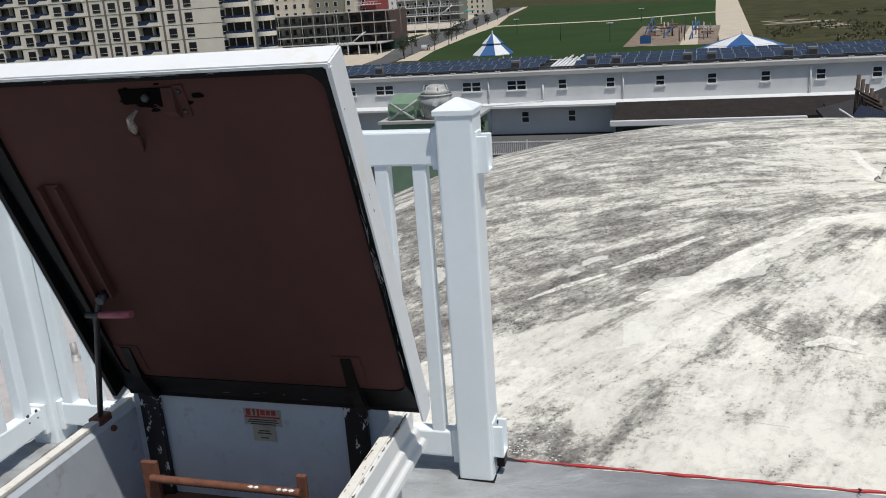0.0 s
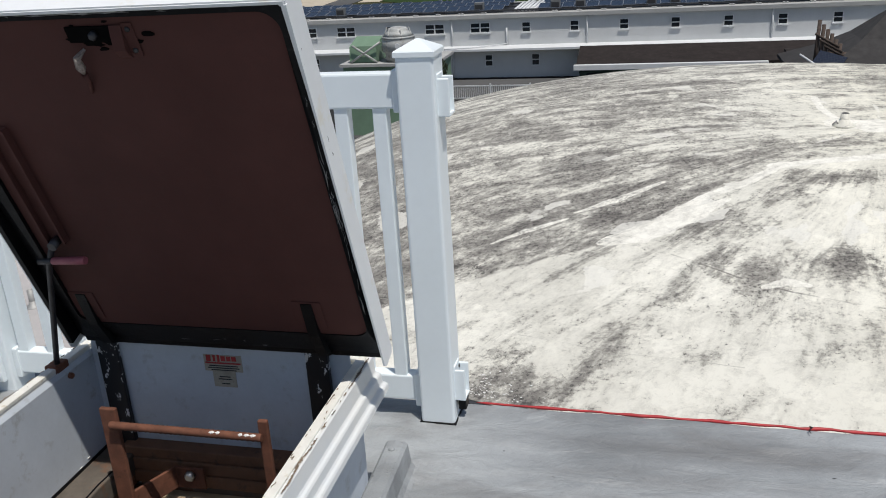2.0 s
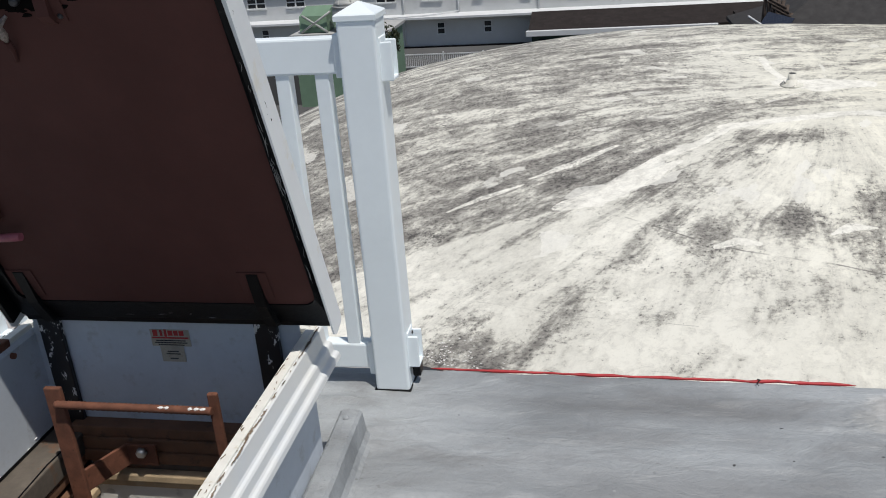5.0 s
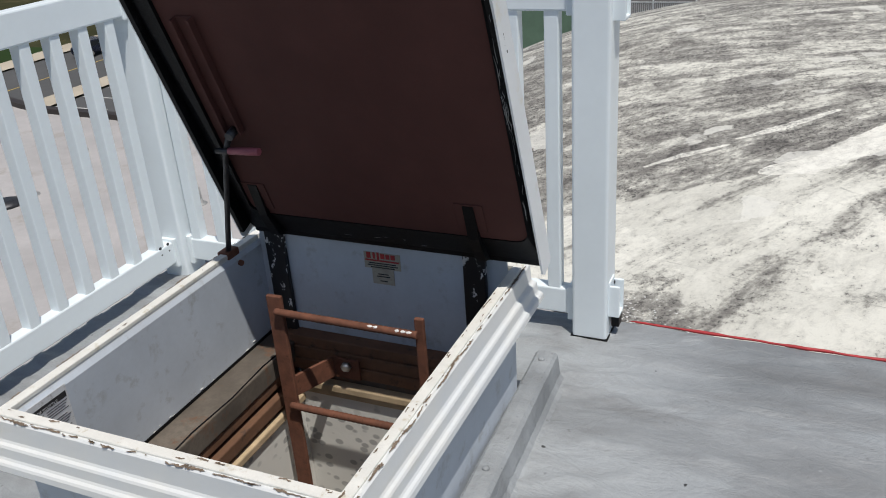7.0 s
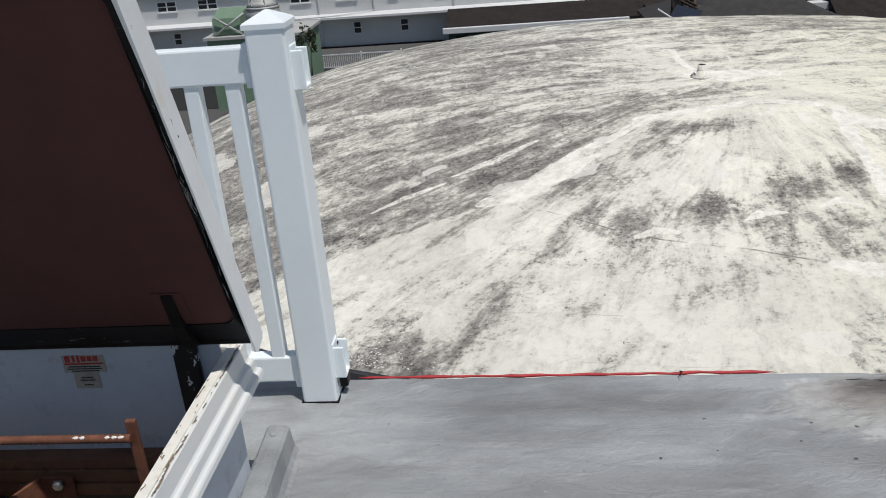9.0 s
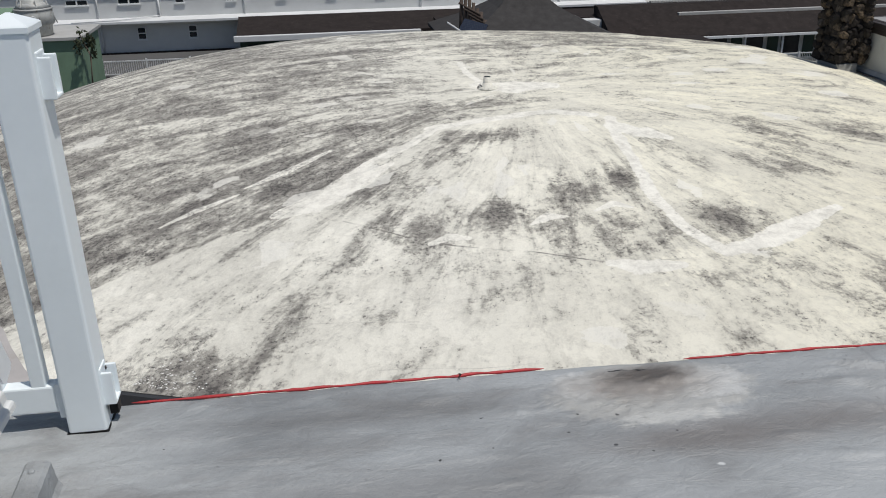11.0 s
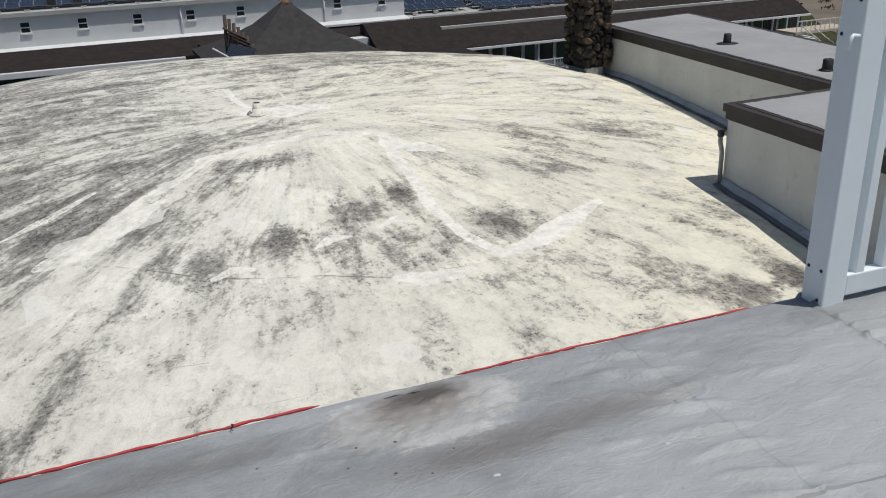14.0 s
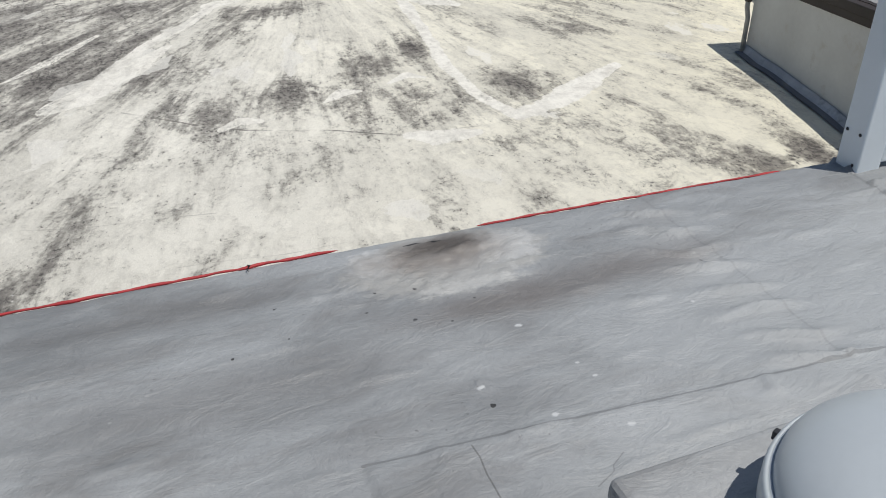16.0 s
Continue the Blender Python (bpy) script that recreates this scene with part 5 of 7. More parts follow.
PIPE = plain("weathered grey pipe", (0.35, 0.35, 0.34), 0.6, 0.3, vary=0.2, scale=10)
TAR = plain("black tar", (0.015, 0.015, 0.016), 0.6, vary=0.3, scale=8)
dv = vent_pipe(3.05, 15.45, dome_z(3.05, 15.45), 0.075, 0.2, DOME, "white coated vent pipe with a dark mouth")
part("mouth", lathe([(0.062, 0.196), (0.06, 0.202)], 16), TAR, dv, "dark mouth")
part("strap", tube([(-0.09, -0.02, 0.0), (-0.14, -0.05, 0.08), (-0.2, -0.06, 0.02)], 0.012, 6), PIPE, dv)
for x, y, r, wide in ((12.415, 14.1, 0.075, 0.23), (11.92, 11.0, 0.085, 0.14)):
    v = thing("vent_pipe", "short black tarred vent pipe on the grey flat roof", "vent pipe", "roof vent pipes", at=pose(x, y, -1.516))
    part("pipe", lathe([(r * 1.25, 0.0), (r * 1.05, 0.06), (r, 0.19), (r * 0.78, 0.2), (r * 0.75, 0.14)], 16), TAR, v)
    part("collar", moved(lathe([(wide, -0.004), (wide * 0.9, 0.008), (r * 1.6, 0.018), (r * 1.2, 0.03)], 20), Matrix.Diagonal((1.1, 0.85, 1, 1))), TAR, v, "flat tarred collar")
for x, y, h in ((-9.3, 10.3, 0.28), (-13.6, 12.1, 0.25), (-12.6, 9.9, 0.2)):
    vent_pipe(x, y, LOW_Z, 0.05, h, PIPE, "grey pipe stub on the low roof")
drain = thing("roof_drain", "small dark roof drain on the low roof", "drain", at=pose(-12.7, 9.4, LOW_Z))
part("grate", lathe([(0.3, 0.0), (0.28, 0.05), (0.12, 0.1)], 14), STEEL, drain)

# conduit on the corner of the near block
cd = thing("conduit", "bent grey conduit on the corner of the stucco block", "conduit")
part("pipe", tube([(8.88, 9.93, -2.8), (8.87, 9.93, -2.25), (8.84, 9.95, -2.1), (8.84, 9.95, -1.98)], 0.035, 8), PIPE, cd)
part("fitting", box(8.8, 9.91, -2.02, 8.88, 9.99, -1.92, 0.015), BROWN_TRIM, cd, "dark fitting")

# flashing where the white roof meets the block: a dark flat strip whose colour deepens the block's shadow, and a pale
# cant
def flashing(name, rows, mat, label):
    bm = bmesh.new()
    for (xa, ya), (xb, yb) in ((BLOCK[5], BLOCK[4]), (BLOCK[0], BLOCK[6])):
        prev = None
        for k in range(41):
            x, y = xa + (xb - xa) * k / 40, ya + (yb - ya) * k / 40
            w = 0.012 * noise.noise((x * 3, y * 3, 2))
            cur = [bm.verts.new((x - o + w, y, dome_top(x - o, y) + h + w)) for o, h in rows]
            if prev:
                for a, b, c, d in zip(prev, cur, cur[1:], prev[1:]):
                    bm.faces.new((a, b, c, d)).smooth = True
            prev = cur
    bmesh.ops.recalc_face_normals(bm, faces=bm.faces)
    return tagged(part(name, bm, mat), label, "flashing", kind="structure")


flashing("base_flashing", [(0.2, 0.022), (0.15, 0.03), (0.06, 0.034)], plain("dark grey flashing membrane", (0.17, 0.175, 0.185), 0.75, vary=0.15, scale=2, bump=0.2), "dark grey base flashing that deepens the block's shadow on the white roof")
flashing("cant_strip", [(0.085, 0.032), (0.07, 0.06), (0.035, 0.125), (0.018, 0.13)], plain("pale flashing membrane", (0.5, 0.51, 0.52), 0.7, vary=0.2, scale=2, bump=0.2, dirt=(0.28, 0.28, 0.28)), "pale cant strip along the foot of the block")

# loose white flakes in the dirty corner of the round roof
chips = bmesh.new()
rng = random.Random(17)
for k in range(620):
    x, y = rng.gauss(-2.05, 0.32), rng.gauss(7.95, 0.3)
    if math.hypot(x - RIM_C[0], y - RIM_C[1]) > RIM_R - 0.08:
        continue
    r, a = rng.uniform(0.005, 0.02), rng.random() * 6.3
    zc = dome_z(x, y) + 0.006
    vs = [chips.verts.new((x + r * f * math.cos(a + q), y + r * f * math.sin(a + q), zc + 0.004 * rng.random())) for q, f in ((0, 1), (1.4, 0.7), (2.9, 1.1), (4.6, 0.6))]
    chips.faces.new(vs)
tagged(part("coating_flakes", chips, WHITE_PAINT), "loose white coating flakes on the dirty roof corner", "flakes", kind="stuff")

# ---- the lava stone chimney ----
chim = thing("chimney", "dark lava stone chimney with a brick cap", "chimney", at=Matrix.Translation((-0.02, 0, -0.181)) @ Matrix.Scale(1.124, 4))
CX0, CX1, CY0, CY1, CB, CT = 9.84, 10.53, 15.4, 16.15, -2.0, -0.58
cz = (dome_z(11.33, 17.8) + 0.181) / 1.124
part("plinth", box(CX0 + 0.1, CY0 + 0.05, cz - 0.3, CX1 - 0.16, CY1, CB + 0.02, 0.02), BOX_ROOF, chim, "grey plinth")
part("core", box(CX0 + 0.09, CY0 + 0.09, CB, CX1 - 0.09, CY1 - 0.09, CT), MORTAR, chim)
rng = random.Random(7)
STONES = []
for k in range(6):
    bm = bmesh.new()
    bmesh.ops.create_icosphere(bm, subdivisions=2, radius=1.0)
    for v in bm.verts:
        f = 0.8 + 0.35 * noise.noise(v.co * 1.3 + Vector((k * 9, 0, 0)))
        v.co = Vector([math.copysign(abs(c) ** 0.7, c) for c in v.co]) * f
    for f_ in bm.faces:
        f_.smooth = False
    me = bpy.data.meshes.new("stone")
    bm.to_mesh(me)
    bm.free()
    me.materials.append(LAVA)
    STONES.append(me)
z = CB + 0.08
while z < CT + 0.02:
    for face in range(4):
        s = 0.05
        while s < 0.98:
            w, h = 0.07 + 0.1 * rng.random(), 0.07 + 0.07 * rng.random()
            if face % 2 == 0:
                p = (CX0 + s * (CX1 - CX0), CY0 + 0.1 if face == 0 else CY1 - 0.1, z + 0.09 * rng.random())
                d = (w, 0.09 + 0.05 * rng.random(), h)
            else:
                p = (CX0 + 0.1 if face == 1 else CX1 - 0.1, CY0 + s * (CY1 - CY0), z + 0.09 * rng.random())
                d = (0.09 + 0.05 * rng.random(), w, h)
            shared("stone", rng.choice(STONES), chim, Matrix.Translation(p) @ Euler((rng.random() * 0.5, rng.random() * 0.5, rng.random() * 0.6)).to_matrix().to_4x4() @ Matrix.Diagonal((*d, 1)))
            s += (2 * w - 0.03) / 1.0
    z += 0.155
part("shoulder", lathe([(0.42, CT - 0.02), (0.38, CT + 0.05), (0.3, CT + 0.09)], 12, (10.15, 15.83, 0)), BRICK, chim, "rough mortar shoulder")
bx0, bx1, by0, by1 = 9.97, 10.33, 15.66, 16.02
brick_me = bpy.data.meshes.new("brick")
_b = box(-0.088, -0.05, -0.03, 0.088, 0.05, 0.03, 0.005, seg=1)
_b.to_mesh(brick_me)
_b.free()
brick_me.materials.append(BRICK)
for row in range(3):
    zz = CT + 0.06 + row * 0.066
    off = 0.0 if row % 2 else 0.105
    for k in range(2):
        for yy in (by0, by1):
            shared("brick", brick_me, chim, pose(bx0 + off * 0.4 + 0.07 + 0.185 * k, yy, zz))
        for xx in (bx0 - 0.04, bx1 + 0.03):
            shared("brick", brick_me, chim, pose(xx, by0 + 0.1 + 0.18 * k, zz, 0, 0, 90))


# ---- ground ----
sheet([(-3000, -3000), (3000, -3000), (3000, 4500), (-3000, 4500)], GZ - 0.1, SCRUB, "ground", "dune scrub and sand reaching to the horizon", "ground")
sheet([(-64, 205), (-69, 235), (-75, 300), (-79, 365), (-108, 605), (-118, 660), (14, 540), (8.6, 380), (7, 300), (5, 190), (-50, 190)], GZ - 0.02, GRASS, "lawn", "mown green lawn of a park", "lawn")
sheet([(-64.2, 204), (-69.8, 204), (-73.3, 237), (-75.3, 256), (-84.4, 337), (-100, 480), (-122, 660), (-118, 660), (-97, 480), (-79, 365), (-75, 300), (-69, 235)], GZ - 0.01, CONCRETE, "pavement", "pale pavement between the road and the lawn", "pavement")
sheet([(-76, 190), (-69.5, 190), (-73.2, 237), (-75.2, 256), (-84.3, 337), (-100, 480), (-122, 660), (-150, 660), (-111.7, 448), (-99, 345), (-94, 288), (-78.7, 219)], GZ - 0.02, ASPHALT, "road", "grey asphalt road beside the park", "road")
sheet([(-200, 190), (-76.1, 190), (-78.8, 219), (-94.1, 288), (-99.1, 345), (-111.8, 448), (-150, 660), (-230, 660)], GZ - 0.015, CONCRETE, "pavement", "pale sandy paving round the beach houses", "pavement")
sheet([(-103, 292), (-95.4, 286), (-99.5, 330), (-103, 335)], GZ - 0.005, GRASS, "lawn", "small green verge beside the road", "lawn")
sheet([(5.5, 180), (12.5, 180), (14, 223), (17, 318), (24, 540), (12.5, 540), (8.5, 372), (7, 300)], GZ - 0.01, CONCRETE, "footpath", "pale concrete path to the beach", "footpath")
sheet([(-79, 361), (-79, 368), (-32, 358), (8.6, 382), (8.6, 374), (-32, 351)], GZ - 0.01, CONCRETE, "footpath", "pale path across the lawn", "footpath")
sheet([(-67, -60), (-55, -60), (-55, 190), (-67, 190)], GZ - 0.02, ASPHALT, "street", "grey asphalt street beside the hotel", "street")
sheet([(-60.7, -60), (-60.5, -60), (-60.5, 190), (-60.7, 190)], GZ, plain("faded yellow line", (0.45, 0.34, 0.1), 0.8), "lane_line", "faded yellow line along the street", "road marking")
sheet([(-55, -60), (-52.5, -60), (-52.5, 190), (-55, 190)], GZ + 0.12, CONCRETE, "kerb_walk", "pale pavement beside the street", "pavement")
sheet([(-70, -60), (-67, -60), (-67, 190), (-70, 190)], GZ + 0.12, CONCRETE, "kerb_walk", "pale pavement beside the street", "pavement")
sheet([(-80, -60), (-70, -60), (-70, 63), (-80, 63)], GZ + 0.02, GRASS, "lawn", "small lawn beside the street", "lawn")
sheet([(-52.5, -60), (60, -60), (60, 190), (-52.5, 190)], GZ - 0.03, ASPHALT, "car_park", "grey asphalt car park between the motel buildings", "car park")
LINE = plain("white road paint", (0.65, 0.65, 0.62), 0.8)
for k in range(12):
    y = 40 + 2.75 * k
    sheet([(-52.3, y), (-47.3, y), (-47.3, y + 0.16), (-52.3, y + 0.16)], GZ + 0.0, LINE, "parking_line", "white parking bay line", "road marking")
sheet([(60, -40), (420, -40), (420, 96), (121, 108), (106, 108), (84, 80), (60, 40)], GZ - 0.02, SAND, "beach_track", "packed sand with tyre marks", "track")


# ---- the motel ----
FRAME_W = plain("white window frame", (0.7, 0.71, 0.71), 0.5, vary=0.05, scale=2)


def window_data(w, h, wings):
    bm = bmesh.new()
    n = wings
    pw = w / n
    t = 0.06
    xs, zs = [-w / 2], [-h / 2, -h / 2 + t, -0.04, 0.04, h / 2 - t, h / 2]
    for k in range(n):
        xs += [-w / 2 + k * pw + t, -w / 2 + (k + 1) * pw - t]
    xs.append(w / 2)
    grid = [[bm.verts.new((x, -0.05, z)) for z in zs] for x in xs]
    cells = [bm.faces.new((grid[a][b], grid[a + 1][b], grid[a + 1][b + 1], grid[a][b + 1])) for a in range(len(xs) - 1) for b in range(5) if not (a % 2 == 1 and b in (1, 3))]
    out = bmesh.ops.extrude_face_region(bm, geom=cells)
    bmesh.ops.translate(bm, vec=(0, 0.08, 0), verts=[v for v in out["geom"] if isinstance(v, bmesh.types.BMVert)])
    bmesh.ops.recalc_face_normals(bm, faces=bm.faces)
    frame_me = bpy.data.meshes.new("window")
    bm.to_mesh(frame_me)
    bm.free()
    frame_me.materials.append(FRAME_W)
    pb = box(-pw / 2 + t, 0.0, -h / 4 + 0.045, pw / 2 - t, 0.012, h / 4 - 0.04)
    pane_me = bpy.data.meshes.new("pane")
    pb.to_mesh(pane_me)
    pb.free()
    pane_me.materials.append(GLASS)
    sb = box(-w / 2 - 0.06, -0.12, -h / 2 - 0.09, w / 2 + 0.06, 0.0, -h / 2)
    sill_me = bpy.data.meshes.new("sill")
    sb.to_mesh(sill_me)
    sb.free()
    sill_me.materials.append(WHITE)
    return frame_me, pane_me, sill_me, pw, wings, h


SINGLE, DOUBLE = window_data(0.78, 0.9, 1), window_data(1.8, 0.9, 2)
LOWER = window_data(0.72, 1.05, 1)


def add_window(parent, kind, x, y, z):
    fm, pm, sm, pw, wings, h = kind
    w = shared("window", fm, parent, pose(x, y, z))
    for k in range(wings):
        xx = (k - (wings - 1) / 2) * pw
        for zz in (-h / 4, h / 4):
            shared("pane", pm, w, pose(xx, 0, zz))
    shared("sill", sm, w)
    return w


motel = thing("motel", "long pale grey stucco motel with solar panels on its roof", "building")
FY = 78.0
part("wall", box(-60, FY, GZ - 0.1, 29.6, FY + 12, -6.45), WALLG, motel)
part("roof", box(-60.3, FY - 0.3, -6.44, 29.9, FY + 12.2, -6.12), ROOFG, motel)
part("ledge", extrude_x([(FY - 0.004, -8.82), (FY - 1.3, -8.98), (FY - 1.3, -9.16), (FY - 0.004, -9.16)], -60, 29.7), WHITE, motel, "bright white ledge between the storeys")
part("base_band", box(-60, FY - 0.5, -12.3, 29.6, FY - 0.004, -11.7), SHINGLE, motel, "dark shingled band")
for x in (-48.5, -44.3, -40.1, -36.0, -31.9, -28.1, -19.6, -15.4):
    add_window(motel, DOUBLE, x, FY - 0.01, -7.25)
for x in (-23.8, -11.25, -7.0, -2.75, 1.55, 5.85, 10.15, 14.4, 18.7, 23.15, 27.4):
    add_window(motel, SINGLE, x, FY - 0.01, -7.3)
for x in (-27.2, -23.0, -18.8, -14.7, -10.45, -31.4):
    add_window(motel, LOWER, x, FY - 0.01, -10.15)
for x, z0, z1 in ((-18.0, -8.8, -6.5), (-18.0, -11.6, -9.2), (-5.9, -8.85, -6.5), (9.35, -8.85, -6.5), (21.9, -8.85, -6.6), (-13.0, -8.7, -7.3)):
    part("downpipe", tube([(x, FY - 0.1, z0), (x, FY - 0.1, z1)], 0.07, 6), WHITE, motel)
part("cable", tube([(-13.0, FY - 0.12, -8.7), (-16, FY - 1.0, -8.85), (-20, FY - 1.25, -8.95)], 0.05, 5), WHITE, motel)

# solar panels: tilted modules in long rows
PANEL = bpy.data.meshes.new("solar_module")
_b = box(-0.49, -0.81, -0.02, 0.49, 0.81, 0.012)
_k = len(_b.faces)
for _e in ((-0.52, -0.84, -0.03, 0.52, -0.81, 0.03), (-0.52, 0.81, -0.03, 0.52, 0.84, 0.03), (-0.52, -0.81, -0.03, -0.49, 0.81, 0.03), (0.49, -0.81, -0.03, 0.52, 0.81, 0.03)):
    box(*_e, 0.0, _b)
_b.faces.ensure_lookup_table()
for _f in _b.faces[_k:]:
    _f.material_index = 1
_b.to_mesh(PANEL)
_b.free()
SOLARM = Mat("solar module", (0.02, 0.035, 0.08), 0.25)
_w = SOLARM.t.nodes.new("ShaderNodeTexBrick")
_w.offset = 0.0
for key, val in (("Scale", 1.0), ("Mortar Size", 0.008), ("Brick Width", 0.163), ("Row Height", 0.162)):
    _w.inputs[key].default_value = val
_w.inputs["Color1"].default_value, _w.inputs["Color2"].default_value, _w.inputs["Mortar"].default_value = (0.01, 0.015, 0.03, 1), (0.012, 0.019, 0.037, 1), (0.03, 0.038, 0.05, 1)
SOLARM.link(SOLARM.coords(), _w.inputs["Vector"])
_oi = SOLARM.t.nodes.new("ShaderNodeObjectInfo")
SOLARM.color(SOLARM.mix(SOLARM.math("MULTIPLY", _oi.outputs["Random"], 0.5), _w.outputs["Color"], (0.022, 0.033, 0.06)))
PANEL.materials.append(SOLARM.m)
PANEL.materials.append(plain("module frame", (0.2, 0.22, 0.26), 0.5, 0.3))
RACK_SHADE = plain("dark steel rack", (0.05, 0.05, 0.055), 0.6, 0.3)


def array(x0, x1, y, z, tilt, label, skip=(), drop=0.62):
    a = thing("solar_array", label, "solar array", "rooftop solar arrays")
    x = x0
    k = 0
    beams = bmesh.new()
    blocks = bmesh.new()
    rise = math.sin(radians(tilt)) * 0.8
    while x < x1:
        if not any(s0 < x < s1 for s0, s1 in skip):
            shared("solar_module", PANEL, a, pose(x, y + 0.05 * math.sin(k * 1.7), z + 0.03 * math.sin(k * 2.3), tilt, 0, 0))
            if k % 2 == 0:
                box(x - 0.04, y - 0.75, z - rise - drop, x + 0.04, y - 0.67, z - rise - 0.03, 0.0, beams)
                box(x - 0.04, y + 0.67, z - rise - drop, x + 0.04, y + 0.75, z + rise - 0.04, 0.0, beams)
                box(x - 0.05, y - 1.5, z - rise - drop + 0.1, x + 0.05, y + 0.9, z - rise - drop + 0.2, 0.0, beams)
                box(x - 0.22, y - 1.6, z - rise - drop, x + 0.22, y - 1.25, z - rise - drop + 0.16, 0.0, blocks)
        x += 1.06
        k += 1
    box(x0 - 0.8, y - 0.62, z - rise - 0.14, x1, y - 0.56, z - rise - 0.04, 0.0, beams)
    box(x0 - 0.8, y - 1.1, z - rise - drop + 0.2, x1, y - 1.02, z - rise - drop + 0.28, 0.0, beams)
    part("rack", beams, RACK_SHADE, a, "dark mounting rack")
    tagged(part("ballast", blocks, ROOFG, a, "pale concrete ballast"), kind="stuff")
    return a


for row, y in enumerate((80.0, 83.3, 86.6)):
    array(-57.5, 26.0, y, -5.7, 9, "row of dark blue solar modules on the motel roof", skip=((-13.2, -9.8),), drop=0.34)
# dark sheet: the shade below the modules, put into colour
part("roof_shade_board", box(-58, 79.2, -6.119, 26.4, 89, -6.09), RACK_SHADE, motel, "dark sheet standing in for shade under the modules")
HV = plain("grey metal unit", (0.17, 0.175, 0.18), 0.6, 0.2)
for x in (-33.5, -29.0, -15.7, -8.8, -6.6, -0.5, 1.5, 7.7, 9.6, 15.7, 18.0, 24.5, 26.5):
    u = thing("rooftop_unit", "small grey metal unit on the motel roof", "rooftop unit", "rooftop units", at=pose(x, 79.6, -6.12))
    part("case", box(-0.42, -0.3, 0, 0.42, 0.3, 0.95, 0.04), HV, u)
    part("grille", box(-0.34, -0.33, 0.2, 0.34, -0.305, 0.75, 0.01), STEEL, u)
clut = thing("roof_junction", "white pipes and ducts between the solar rows", "ducts", at=pose(-11.5, 80.5, -6.12))
for k in range(7):
    part("duct", tube([(-1.0 + 0.35 * k, -0.8, 0.15), (-0.8 + 0.35 * k, 4 + 2 * (k % 3), 0.4)], 0.12, 6), WHITE, clut)

# ---- the low wing with its mansard ----
wing = thing("motel_wing", "low motel wing with a brown shingled mansard roof", "building")
part("wall", box(13.5, 70.2, GZ - 0.1, 70, 95, -9.4), WALLG, wing)
part("roof", box(29.95, 70.0, -9.39, 70.2, 95.2, -9.05), ROOFG, wing)
part("front_roof", box(10.0, 71.5, -9.6, 29.9, 77.9, -9.3), SHINGLE, wing)
part("edge_strip", box(29.95, 76.4, -9.04, 68, 76.8, -8.9), PIPE, wing, "grey metal roof edge")
part("mansard", extrude_x([(71.6, -8.5), (67.4, -10.5), (67.3, -10.72), (70.4, -10.72), (72.5, -9.3), (72.5, -8.5)], 23.4, 69.0), SHINGLE, wing, "brown shingled mansard")
part("gutter", box(23.6, 67.1, -10.78, 69.0, 67.3, -10.6), WHITE, wing, "white gutter")
DOORG = plain("dark green door", (0.02, 0.05, 0.035), 0.5)
for k in range(14):
    x = 25.0 + 3.3 * k
    part("door", box(x, 70.15, -13.2, x + 1.0, 70.19, -11.0), DOORG, wing, "dark green door")
    part("window", box(x + 1.25, 70.13, -12.8, x + 2.9, 70.19, -11.1), GLASS, wing)
    part("post", box(x - 0.15, 67.45, -13.4, x - 0.03, 67.6, -10.73), WHITE, wing)
part("walkway", box(23.4, 67.2, -13.6, 69.5, 70.1, -13.4), CONCRETE, wing)


def white_fence(x0, x1, y, z, h, label):
    f = thing("balustrade", label, "railing", "white motel railings")
    part("top_rail", box(x0, y - 0.04, z + h - 0.08, x1, y + 0.04, z + h), WHITE, f)
    part("bottom_rail", box(x0, y - 0.03, z + 0.08, x1, y + 0.03, z + 0.15), WHITE, f)
    bars = bmesh.new()
    x = x0
    while x < x1:
        box(x - 0.015, y - 0.015, z + 0.15, x + 0.015, y + 0.015, z + h - 0.08, 0.0, bars)
        x += 0.16
    tagged(part("bars", bars, WHITE, f), kind="stuff")
    x = x0
    while x <= x1 + 0.01:
        part("post", box(x - 0.06, y - 0.06, z, x + 0.06, y + 0.06, z + h + 0.12), WHITE, f)
        x += 3.2
    return f


white_fence(-32, -4, 68.0, -11.75, 1.12, "white metal railing round the motel terrace")
white_fence(30, 69.5, 67.3, -13.4, 1.15, "white metal railing along the motel walkway")
tagged(part("terrace", box(-32, 67.9, GZ, -4.2, 77.4, -11.76), ASPHALT), "dark coated terrace in front of the motel", "terrace", kind="structure")
porch = thing("porch_roof", "dark brown shingled porch roof with a white gutter", "porch roof")
part("slope", extrude_x([(76.6, -8.9), (72.6, -9.86), (72.6, -10.1), (76.6, -10.1)], -6.4, 13.4), SHINGLE, porch)
part("gutter", box(-6.6, 72.2, -10.32, 8.6, 72.58, -9.86, 0.04), WHITE, porch, "white gutter")
part("wall", box(-6.2, 73.2, GZ, 9.8, 76.5, -10.11), DOORG, porch, "dark green wall below")
for k in range(6):
    part("window", box(-5.6 + 2.4 * k, 73.12, -12.2, -3.8 + 2.4 * k, 73.19, -10.7), GLASS, porch)

